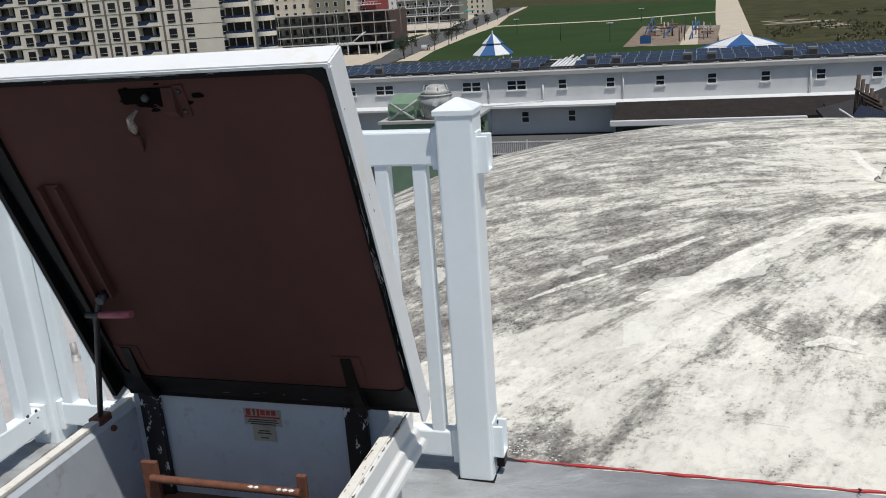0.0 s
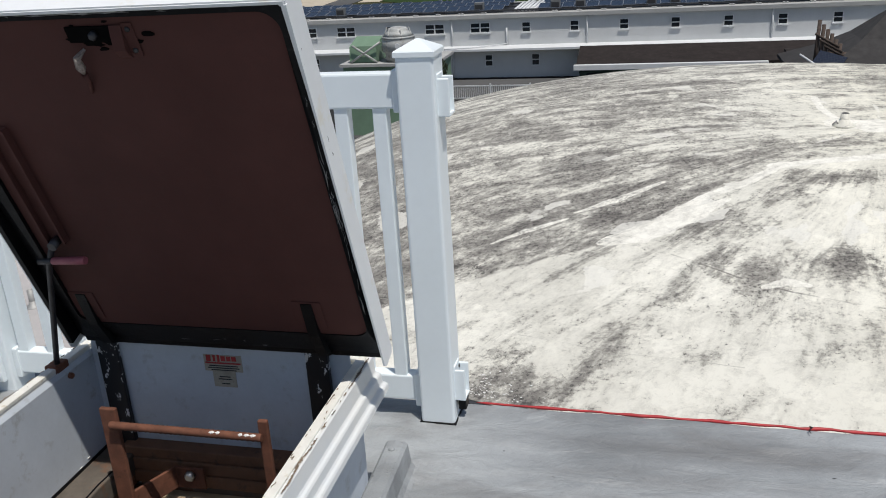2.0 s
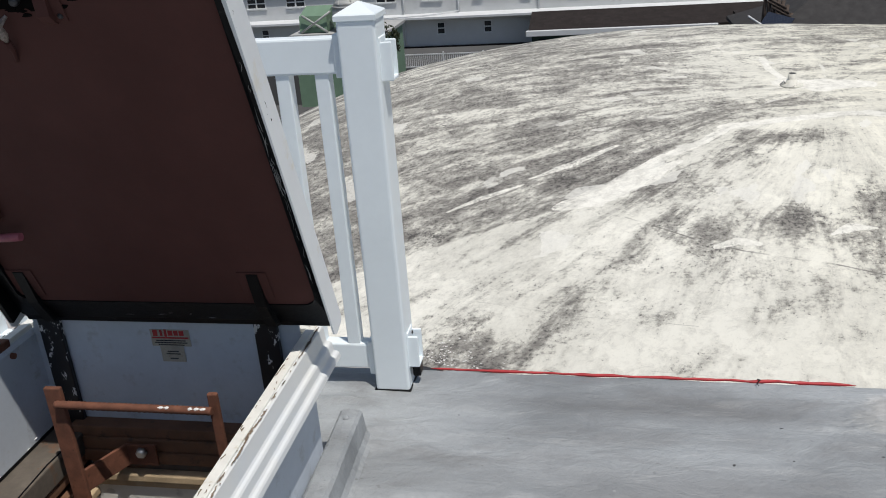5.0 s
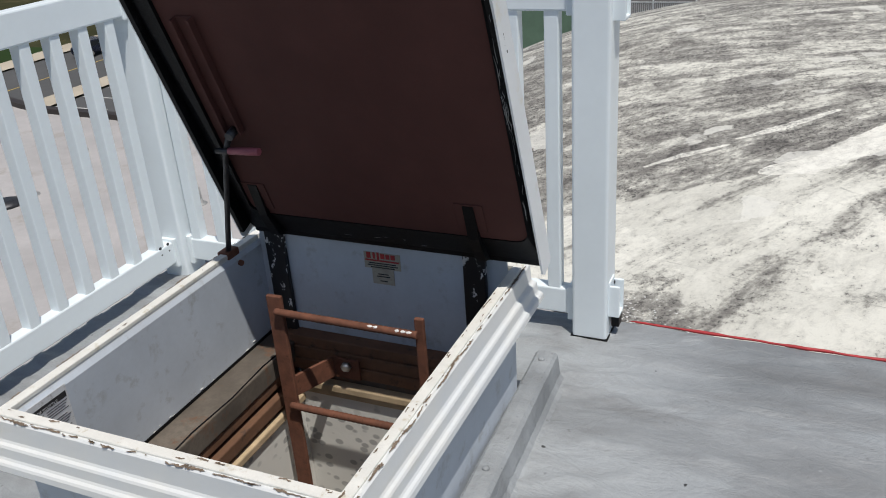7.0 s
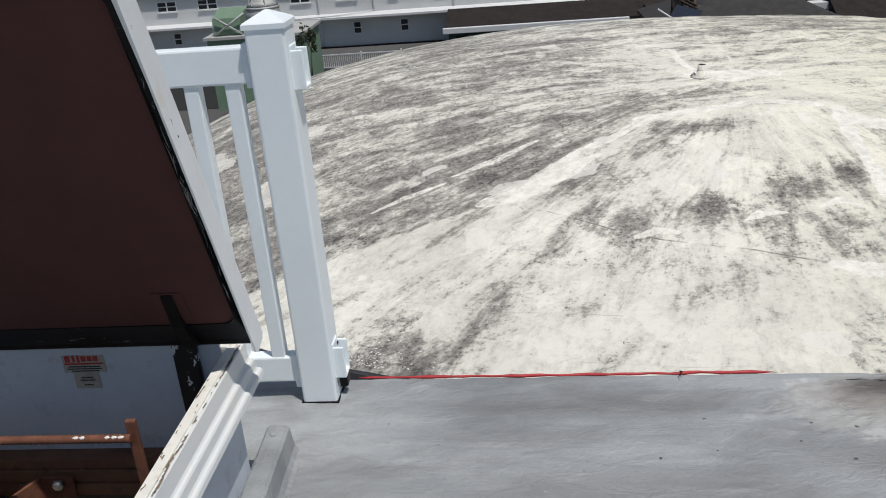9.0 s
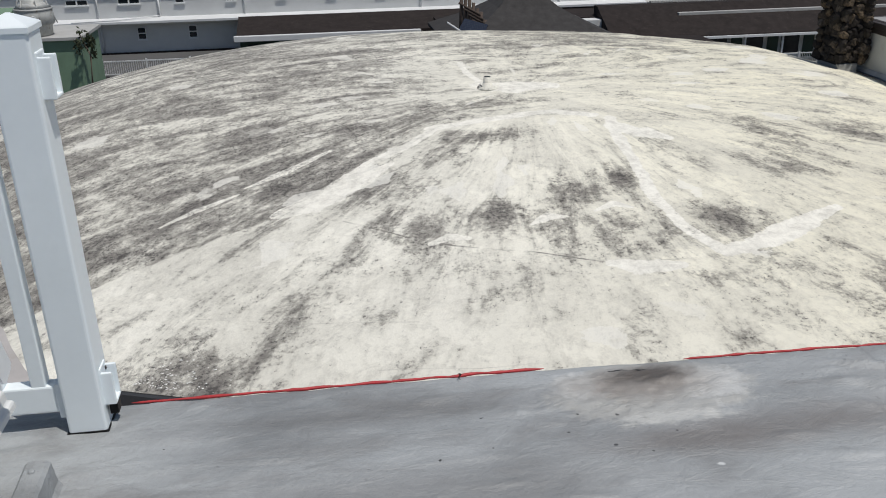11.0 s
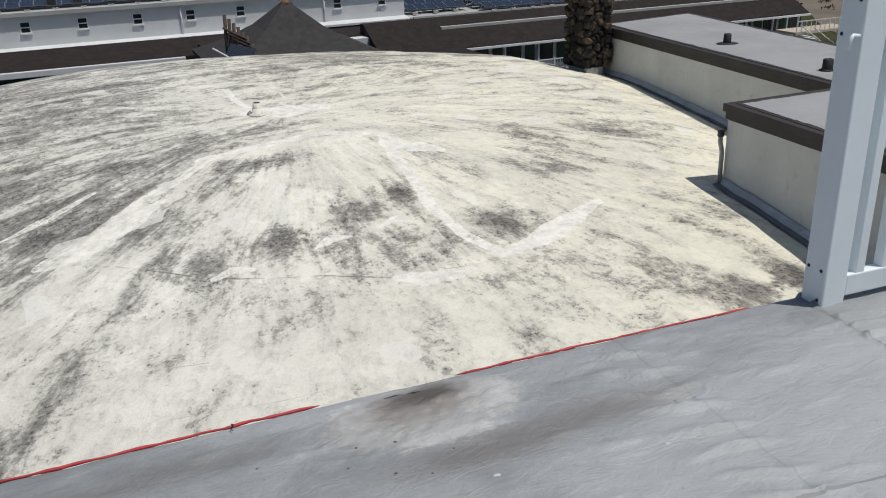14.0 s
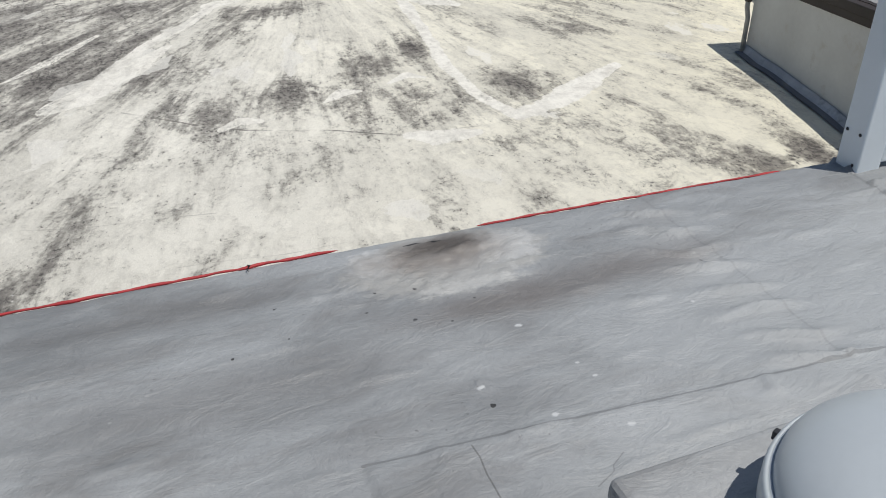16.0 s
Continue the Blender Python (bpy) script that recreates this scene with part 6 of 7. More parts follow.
# pyramid roof of the pavilion in front of the wing
pyr = thing("pyramid_roof", "dark shingled pyramid roof of a small pavilion", "building")
bm = bmesh.new()
SHING = plain("charcoal shingles", (0.035, 0.033, 0.033), 0.9, vary=0.3, scale=2, bump=0.5)
rings = []
for r, z in ((0.25, -5.55), (2.2, -7.25), (4.2, -8.4), (6.4, -9.35), (6.4, -9.6)):
    rings.append([bm.verts.new((15.6 + r * sx, 66 + r * sy, z)) for sx, sy in ((-1, -1), (1, -1), (1, 1), (-1, 1))])
for a, b in zip(rings, rings[1:]):
    for k in range(4):
        bm.faces.new((a[k], b[k], b[(k + 1) % 4], a[(k + 1) % 4]))
bm.faces.new(rings[0])
bm.faces.new(rings[-1][::-1])
bmesh.ops.recalc_face_normals(bm, faces=bm.faces)
part("roof", bm, SHING, pyr)
part("cap", lathe([(0.45, -5.7), (0.35, -5.5), (0.1, -5.35)], 8, (15.6, 66, 0)), WOOD, pyr, "weathered wooden cap")
part("wall", box(10.2, 60.6, GZ, 21, 71, -9.58), WALLG, pyr)
part("gutter", box(9.2, 59.5, -9.75, 22.1, 59.65, -9.56), WHITE, pyr)
OLDWOOD = plain("grey weathered timber", (0.075, 0.055, 0.045), 0.9, vary=0.45, scale=5, bump=0.4)
art = thing("timber_trellis", "weathered brown timber trellis leaning over the roof", "trellis")
rng = random.Random(5)
for k in range(9):
    x = 10.3 + 0.28 * k
    part("post", tube([(x, 62.5, -9.3), (x + 0.15, 62.6, -5.9 - 0.33 * k + 0.25 * rng.random())], 0.13, 6), OLDWOOD, art)
for k in range(5):
    part("rail", tube([(10.2 + 0.3 * k, 62.4, -6.6 - 0.4 * k), (11.7 + 0.25 * k, 62.4, -7.5 - 0.35 * k)], 0.09, 6), OLDWOOD, art)
col = thing("solar_heater", "dark tilted solar heater with a white edge", "solar heater")
part("panel", moved(box(-0.9, -1.3, -0.05, 0.9, 1.3, 0.05), pose(10.6, 60.5, -8.6, 38, 12, -30)), SOLARM.m, col)
part("edge", tube([(9.0, 60.2, -7.6), (11.8, 59.6, -9.5)], 0.07, 6), WHITE, col)
sk = thing("roof_box", "cream box and white frame on the low roof", "box")
part("box", box(8.6, 60.2, -9.5, 10.4, 61, -9.0, 0.05), PLY, sk)
part("frame", tube([(8.3, 60.1, -9.8), (7.7, 60.1, -9.0), (8.2, 60.1, -8.95)], 0.06, 6), WHITE, sk)
tagged(part("low_block", box(-8, 58, GZ, 30, 66, -10.2), SHINGLE), "dark flat roof between the white dome and the motel", "roof", kind="structure")

# ---- cooling tower on its green plinth ----
ct = thing("cooling_tower", "grey round cooling tower on a green plinth", "cooling tower")
GALV = plain("weathered galvanised steel", (0.42, 0.43, 0.42), 0.6, 0.2, vary=0.2, scale=2, dirt=(0.25, 0.2, 0.15))
part("drum", lathe([(0.95, -7.3), (1.0, -6.75), (1.16, -6.62), (1.2, -6.6), (1.2, -5.95), (1.16, -5.9), (1.16, -5.72), (1.2, -5.68), (1.14, -5.6)], 28, (-17.8, 60, 0)), GALV, ct)
part("cone", lathe([(1.12, -5.6), (0.78, -5.3), (0.72, -5.28), (0.72, -5.12), (0.6, -5.04), (0.3, -4.96), (0.05, -4.95)], 28, (-17.8, 60, 0)), GALV, ct)
part("badge", moved(lathe([(0.2, 0), (0.19, 0.03)], 12), pose(-17.55, 58.82, -6.2, 90)), WHITE, ct, "pale round badge")
part("plinth", box(-21.7, 58.8, -12.5, -15.0, 64, -7.55), GREEN, ct, "green painted plinth")
part("deck", box(-21.9, 58.6, -7.54, -14.8, 64.2, -7.35), ROOFG, ct, "pale deck edge")
part("hood", extrude_x([(59.2, -7.3), (59.4, -6.2), (61.2, -5.7), (62.5, -7.3)], -21.3, -19.3), GREEN, ct, "green sloping hood")
part("strut", tube([(-21.2, 59.1, -7.3), (-18.9, 59.1, -5.9)], 0.08, 6), GALV, ct)
part("strut", tube([(-19.2, 59.1, -7.3), (-21.0, 59.1, -6.1)], 0.08, 6), GALV, ct)
for k in range(6):
    a = math.tau * k / 6
    part("band", tube([(-17.8 + 1.36 * math.cos(a), 60 + 1.36 * math.sin(a), -6.6), (-17.8 + 0.8 * math.cos(a), 60 + 0.8 * math.sin(a), -5.0)], 0.035, 5), GALV, ct)
shrub = thing("shrub", "small dark wind-bent shrub beside the plinth", "shrub")
LEAF = plain("dark leaves", (0.035, 0.045, 0.02), 0.8, vary=0.4, scale=3)
TRUNK = plain("grey bark", (0.12, 0.1, 0.08), 0.9, vary=0.3, scale=6)


def crown(bm, c, size, n, leaf, seed):
    """Many small leaves in uneven clumps."""
    r = random.Random(seed)
    clumps = [(Vector((r.uniform(-1, 1) * size[0] * 0.6, r.uniform(-1, 1) * size[1] * 0.6, r.uniform(-1, 1) * size[2] * 0.6)), 0.3 + 0.4 * r.random()) for _ in range(max(5, n // 40))]
    for _ in range(n):
        cc, s = r.choice(clumps)
        d = Vector((r.gauss(0, 1), r.gauss(0, 1), r.gauss(0, 1))).normalized() * (r.random() ** 0.4) * s
        p = Vector(c) + cc + Vector((d.x * size[0], d.y * size[1], d.z * size[2]))
        q = Euler((r.random() * 6, r.random() * 6, r.random() * 6)).to_matrix()
        vs = [bm.verts.new(p + q @ Vector(v) * leaf) for v in ((-1, 0, 0), (0, -0.5, 0.1), (1, 0, 0), (0, 0.5, 0.1))]
        bm.faces.new(vs)
    return bm


part("stem", tube([(-14.6, 58.5, -10.5), (-14.4, 58.5, -8.5), (-14.9, 58.5, -7.0)], [0.08, 0.06, 0.02], 6), TRUNK, shrub)
part("leaves", crown(bmesh.new(), (-14.6, 58.5, -7.8), (0.7, 0.6, 1.3), 260, 0.13, 2), LEAF, shrub)


def tree(x, y, h, seed):
    t = thing("street_tree", "small leafy street tree", "tree", "trees along the road", at=pose(x, y, GZ))
    part("trunk", tube([(0, 0, -0.1), (0.05, 0, h * 0.3), (0, 0.05, h * 0.6)], [0.14, 0.1, 0.05], 7), TRUNK, t)
    for k in range(4):
        a = k * 1.6 + seed
        part("limb", tube([(0, 0, h * (0.3 + 0.06 * k)), (0.5 * math.cos(a), 0.5 * math.sin(a), h * (0.5 + 0.07 * k))], [0.06, 0.02], 5), TRUNK, t)
    part("crown", crown(bmesh.new(), (0, 0, h * 0.66), (h * 0.32, h * 0.32, h * 0.36), 420, 0.2, seed), LEAF, t)
    return t


for k, (x, y) in enumerate(((-70.2, 212), (-72.2, 225), (-69.6, 238), (-71.2, 259), (-75.6, 285), (-79.6, 311), (-83, 345), (-87.5, 385), (-92.5, 430), (-97.5, 480))):
    tree(x, y, 5.0 + 0.5 * (k % 3), k + 1)


# ---- park pavilions, playground ----
def pavilion(x, y, z_eave, r, h, label, n=12, knee=0.5, neck=1.0):
    p = thing("park_pavilion", label, "pavilion", "park pavilions", at=pose(x, y, 0))
    tiers = ((r, z_eave, r * knee * neck, z_eave + h * 0.58), (r * knee * 1.16, z_eave + h * 0.53, 0.05, z_eave + h))
    for r0, z0, r1, z1 in tiers:
        for k in range(n):
            bm = bmesh.new()
            a0, a1 = math.tau * (k + 0.4) / n, math.tau * (k + 1.4) / n
            v = [bm.verts.new((rr * math.cos(a), rr * math.sin(a), zz)) for rr, a, zz in ((r0, a0, z0), (r0, a1, z0), (r1, a1, z1), (r1, a0, z1))]
            u = [bm.verts.new(w.co - Vector((0, 0, 0.12))) for w in v]
            bm.faces.new(v)
            bm.faces.new(u[::-1])
            for i in range(4):
                bm.faces.new((v[i], u[i], u[(i + 1) % 4], v[(i + 1) % 4]))
            part("roof_panel", bm, BLUEROOF if k % 2 else WHITE, p)
    for k in range(8):
        a = math.tau * k / 8
        part("column", tube([(r * 0.85 * math.cos(a), r * 0.85 * math.sin(a), GZ), (r * 0.85 * math.cos(a), r * 0.85 * math.sin(a), z_eave)], 0.15, 6), WHITE, p)
    part("finial", lathe([(0.1, z_eave + h - 0.1), (0.12, z_eave + h + 0.2), (0.02, z_eave + h + 0.5)], 8), WHITE, p)
    return p


pavilion(-33.4, 150, -9.7, 3.65, 3.5, "blue and white striped park pavilion roof in two tiers", 8, 0.44, 0.72)
pavilion(5.6, 112, -8.3, 7.6, 2.3, "wide blue and white striped pavilion roof behind the motel", 8, 0.45)
MULCH = plain("brown mulch and rubber paving", (0.2, 0.15, 0.11), 0.95, vary=0.3, scale=0.3, dirt=(0.34, 0.33, 0.31))
play = thing("playground", "playground with blue slides and pale paving", "playground")
part("paving", prism([(-16, 214), (5, 209), (8, 283), (-16, 300)], GZ - 0.01, GZ + 0.05), MULCH, play)
part("path", prism([(-3, 211), (1, 210), (2, 283), (-1, 284)], GZ + 0.05, GZ + 0.08), CONCRETE, play, "pale path")
rng = random.Random(9)
for k in range(26):
    x, y = rng.uniform(-14, 5), rng.uniform(218, 285)
    h = rng.uniform(2, 4.5)
    part("post", tube([(x, y, GZ), (x, y, GZ + h)], 0.14, 6), rng.choice((STEEL, STEEL, GALV, BLUEROOF, TRUNK)), play)
    if k % 2:
        part("platform", box(x - 1.5, y - 1, GZ + h * 0.5, x + 1.5, y + 1, GZ + h * 0.5 + 0.3, 0.05), rng.choice((WOOD, BLUEROOF, GALV, TOWERW)), play)
    if k % 7 == 0:
        part("slide", tube([(x, y, GZ + h), (x - 1.5, y - 2.5, GZ + h * 0.5), (x - 2.2, y - 5, GZ + 0.2)], 0.2, 6), BLUEROOF, play)
sp = part("sign", box(-12, 213, GZ + 0.6, -9.5, 213.2, GZ + 2.4, 0.03), BLUEROOF, play)
for x, y in ((-36, 250), (-2, 260), (-18, 330), (-58, 300), (-21, 236)):
    l = thing("park_lamp", "slim park lamp on a dark post", "lamp post", "park lamps", at=pose(x, y, GZ))
    part("post", tube([(0, 0, 0), (0, 0, 4.6)], 0.09, 6), STEEL, l)
    part("head", box(-0.9, -0.3, 4.6, 0.9, 0.3, 4.8, 0.05), WHITE, l)
for x, y, h in ((-91.5, 220, 12.5), (-73.7, 222, 12.5), (-75.6, 279, 13), (57.2, 146, 8.5), (-84.5, 232, 6)):
    p = thing("utility_pole", "dark timber utility pole", "pole", "utility poles", at=pose(x, y, GZ))
    part("pole", tube([(0, 0, -0.2), (0, 0, h)], [0.17, 0.11], 7), TRUNK, p)
    part("crossarm", box(-1.1, -0.06, h - 0.9, 1.1, 0.06, h - 0.75), TRUNK, p)


# ---- vehicles ----
def car(x, y, turn, paint, label):
    c = thing("car", label, "car", "parked cars", at=pose(x, y, GZ, 0, 0, turn))
    prof = [(-2.2, 0.35), (2.2, 0.35), (2.25, 0.75), (1.4, 0.95), (0.7, 1.45), (-1.3, 1.48), (-2.0, 1.0), (-2.25, 0.9)]
    body = extrude_x(prof, -0.88, 0.88)
    bmesh.ops.bevel(body, geom=body.edges[:], offset=0.06, segments=2, affect="EDGES")
    part("body", body, paint, c)
    part("windows", extrude_x([(1.22, 0.98), (0.66, 1.38), (-1.25, 1.4), (-1.8, 1.0)], -0.9, 0.9), GLASS, c)
    for sx in (-0.86, 0.86):
        for yy in (-1.4, 1.4):
            w = part("wheel", moved(lathe([(0.2, -0.1), (0.33, -0.1), (0.35, -0.05), (0.35, 0.05), (0.33, 0.1), (0.2, 0.1)], 18), pose(sx, yy, 0.35, 0, 90, 0)), BLACK, c)
            part("rim", moved(lathe([(0.2, -0.11), (0.2, 0.11)], 12), pose(sx, yy, 0.35, 0, 90, 0)), ZINC, w)
    return c


NAVY = plain("dark blue car paint", (0.012, 0.018, 0.04), 0.25, vary=0.1, scale=2)
SILVER = plain("silver car paint", (0.5, 0.51, 0.52), 0.3, 0.3, vary=0.05, scale=2)
car(-63.4, 61.5, 0, NAVY, "dark blue car on the street")
car(-72.9, 240, 5, SILVER, "silver car parked beside the road")
car(-122, 508, 8, NAVY, "dark car far down the road")
car(-97, 238.5, 80, NAVY, "dark car parked under the apartment block")
car(-91, 238.8, 84, NAVY, "dark car parked under the apartment block")
car(-95.5, 420, 8, NAVY, "dark car on the road beside the park")


# ---- apartment tower with balconies ----
tower = thing("apartment_tower", "beige concrete apartment tower with rows of balconies", "building")
TY, FLOOR = 156.0, 2.86
TX0, TX1 = -165.0, -79.0
part("core", box(TX0, TY + 1.7, GZ, -81.6, TY + 6, 34), TOWERW, tower)
TGLASS = plain("dark room glass", (0.018, 0.02, 0.026), 0.12, vary=0.3, scale=0.4)
TRAIL = plain("blue balcony glass", (0.02, 0.035, 0.09), 0.2, vary=0.2, scale=1)
PILE = plain("dark joint", (0.2, 0.18, 0.16), 0.85)
BALC = [-165.0, -157.4, -149.2, -141.0, -132.6, -124.2, -107.4]
WIND = [(-159.4, 1.8), (-151.2, 1.8), (-143.0, 1.8), (-134.9, 1.9), (-126.7, 1.9), (-117.3, 1.85), (-113.6, 1.75), (-110.0, 1.75), (-100.4, 1.8), (-96.4, 1.7), (-88.5, 0.95)]
PILASTER = (-118.2, -114.4, -111.0, -101.4, -97.3)


def bay_pieces():
    """One balcony bay, from its left foot: recess, lip, wedge parapet, glass rail."""
    w = 4.75
    made = []
    for name, bm, mat in (("recess", box(0, 1.5, 0.2, w, 1.69, FLOOR - 0.3), TGLASS), ("lip", box(0, -0.12, -0.1, w, 1.69, 0.16), TOWERW), ("railing", box(0.05, 0.02, 0.17, w * 0.98, 0.06, 1.05), TRAIL), ("divider", box(w * 0.6, 0.5, 0.17, w * 0.64, 1.5, FLOOR - 0.3), TOWERW),
                          ("parapet", None, TOWERW)):
        if bm is None:
            bm = bmesh.new()
            a = [bm.verts.new((x, -0.1, z)) for x, z in ((w * 0.42, 0.161), (w, 0.161), (w, 0.62), (w * 0.58, 0.62))]
            b = [bm.verts.new(v.co + Vector((0, 0.11, 0))) for v in a]
            bm.faces.new(a)
            bm.faces.new(b[::-1])
            for q in range(4):
                bm.faces.new((a[q], b[q], b[(q + 1) % 4], a[(q + 1) % 4]))
            bmesh.ops.recalc_face_normals(bm, faces=bm.faces)
        me = bpy.data.meshes.new(name)
        bm.to_mesh(me)
        bm.free()
        me.materials.append(mat)
        made.append(me)
    return made


BAY = bay_pieces()
for k in range(-4, 3):
    z = -1.35 + FLOOR * k
    for x in BALC:
        bay = shared("balcony", BAY[1], tower, pose(x, TY, z))
        for me in (BAY[0], BAY[2], BAY[3], BAY[4]):
            shared(me.name.split(".")[0], me, bay)
    spans = sorted([(x, x + 4.75) for x in BALC] + [(-87.4, TX1)])
    for (a, b), (c, d) in zip(spans, spans[1:]):
        part("panel", box(b, TY, z - 0.1, c, TY + 1.69, z + FLOOR - 0.25), TOWERW, tower)
        part("joint", box(b, TY + 0.06, z + FLOOR - 0.25, c, TY + 1.69, z + FLOOR - 0.1), PILE, tower, "recessed joint between storeys")
    part("lintel", box(TX0, TY - 0.03, z + FLOOR - 0.3, -102.6, TY + 1.69, z + FLOOR - 0.251), TOWERW, tower)
    for x, w in WIND:
        win = part("window", box(x, TY - 0.05, z + 0.35, x + w, TY - 0.004, z + 2.15), PILE, tower, "window with a dark frame")
        part("pane", box(x + 0.08, TY - 0.07, z + 0.43, x + w - 0.08, TY - 0.051, z + 2.07), TGLASS, win)
        part("rail", box(x + 0.05, TY - 0.085, z + 0.85, x + w - 0.05, TY - 0.071, z + 0.92), TOWERW, win)
    for (x0, x1, out) in ((-87.3, -81.9, 1.7), (-80.6, -77.0, 2.2)):
        part("end_recess", box(x0, TY - 0.06, z + 0.2, x1, TY - 0.005, z + FLOOR - 0.4), TGLASS, tower)
        arc = [(x0 + (x1 - x0) * t, TY - 0.06 - out * math.sin(math.pi * (0.12 + 0.76 * t)) ** 0.6) for t in (0, 0.15, 0.3, 0.5, 0.7, 0.85, 1)]
        bal = part("balcony", prism(arc + [(x1, TY - 0.07), (x0, TY - 0.07)], z - 0.3, z + 0.5), TOWERW, tower, "rounded balcony slab")
        inner = [(x, y + 0.12) for x, y in arc]
        rl = bmesh.new()
        rows_ = [[rl.verts.new((x, y, zz)) for zz in (z + 0.5, z + 0.95)] for x, y in inner]
        for p, q in zip(rows_, rows_[1:]):
            rl.faces.new((p[0], q[0], q[1], p[1]))
        part("railing", rl, TRAIL, bal)
        for t in (0.25, 0.7):
            part("mullion", box(x0 + (x1 - x0) * t, TY - 0.1, z + 0.2, x0 + (x1 - x0) * t + 0.2, TY - 0.061, z + FLOOR - 0.4), TOWERW, bal)
for x in PILASTER:
    part("pilaster", box(x - 0.22, TY - 0.1, GZ, x + 0.22, TY - 0.09 + 0.06, 7.0), PILE, tower, "dark vertical pipe chase")
part("end_wall", box(-81.85, TY - 0.6, GZ, -80.7, TY - 0.001, 7.0), TOWERW, tower)

tower2 = thing("apartment_block", "grey apartment block with long railed balconies", "building")
GREYW = plain("grey green siding", (0.3, 0.31, 0.29), 0.8, vary=0.1, scale=0.5)
BRNW = plain("red brown siding", (0.1, 0.065, 0.055), 0.85, vary=0.15, scale=0.5)
GREYD = plain("grey green door", (0.16, 0.18, 0.18), 0.7, vary=0.1)
part("core", box(-123, 248, -11.4, -98.5, 265, -3.0), GREYW, tower2)
part("brown_wing", box(-98.4, 247.7, -11.4, -86, 265, -3.0), BRNW, tower2, "red brown upper wing")
part("ground_floor", box(-123, 252, GZ, -86, 265, -11.41), DOORG, tower2, "dark open parking level")
for z, x1 in ((-2.95, -83.6), (-6.1, -83.6), (-9.4, -84.5), (-11.6, -101)):
    part("slab", box(-123.5, 243.6, z, x1, 247.9, z + 0.32), ROOFG, tower2, "pale balcony edge")
for z in (-9.4, -6.1):
    part("rail", box(-123.5, 243.7, z + 1.05, -84, 243.8, z + 1.13), STEEL, tower2)
    for j in range(24):
        part("baluster", box(-123.4 + 1.65 * j, 243.7, z + 0.33, -123.32 + 1.65 * j, 243.78, z + 1.05), STEEL, tower2)
for z in (-9.0, -5.8, -11.2):
    for j in range(9):
        part("window", box(-122 + 2.6 * j, 247.85, z + (0.5 if j % 3 else 0), -121 + 2.6 * j, 247.99, z + 2.1), GLASS, tower2)
        part("door", box(-120.7 + 2.6 * j, 247.87, z, -119.9 + 2.6 * j, 247.99, z + 2.1), GREYD if j % 2 else ROOFG, tower2)
    for j in range(3):
        part("window", box(-97.5 + 3.9 * j, 247.6, z + 0.3, -95.9 + 3.9 * j, 247.69, z + 2.0), GLASS, tower2)
for j in range(11):
    part("post", box(-123.3 + 3.8 * j, 243.62, -11.3, -123.15 + 3.8 * j, 243.72, -2.95), ROOFG, tower2)
part("deck", box(-102, 236, -11.7, -84.6, 247, -11.4), ROOFG, tower2, "pale sun deck")
for j in range(6):
    part("post", box(-101.6 + 3.3 * j, 236.1, GZ, -101.35 + 3.3 * j, 236.35, -11.71), WHITE, tower2)
    ch = part("sun_chair", box(-100.5 + 1.3 * j, 236.6, -11.39, -99.7 + 1.3 * j, 238.2, -11.0, 0.05), WHITE, tower2)
part("stair", tube([(-95, 239, -11.3), (-91, 240, -8.4)], 0.09, 6), WHITE, tower2)
part("stair", tube([(-95, 240.4, -11.3), (-91, 241.4, -8.4)], 0.09, 6), WHITE, tower2)
OLIVE = plain("olive grey siding", (0.22, 0.22, 0.18), 0.85)
CREAM = plain("cream siding", (0.6, 0.56, 0.46), 0.85, vary=0.06, scale=0.3)
REDS = plain("red siding", (0.3, 0.06, 0.06), 0.8)
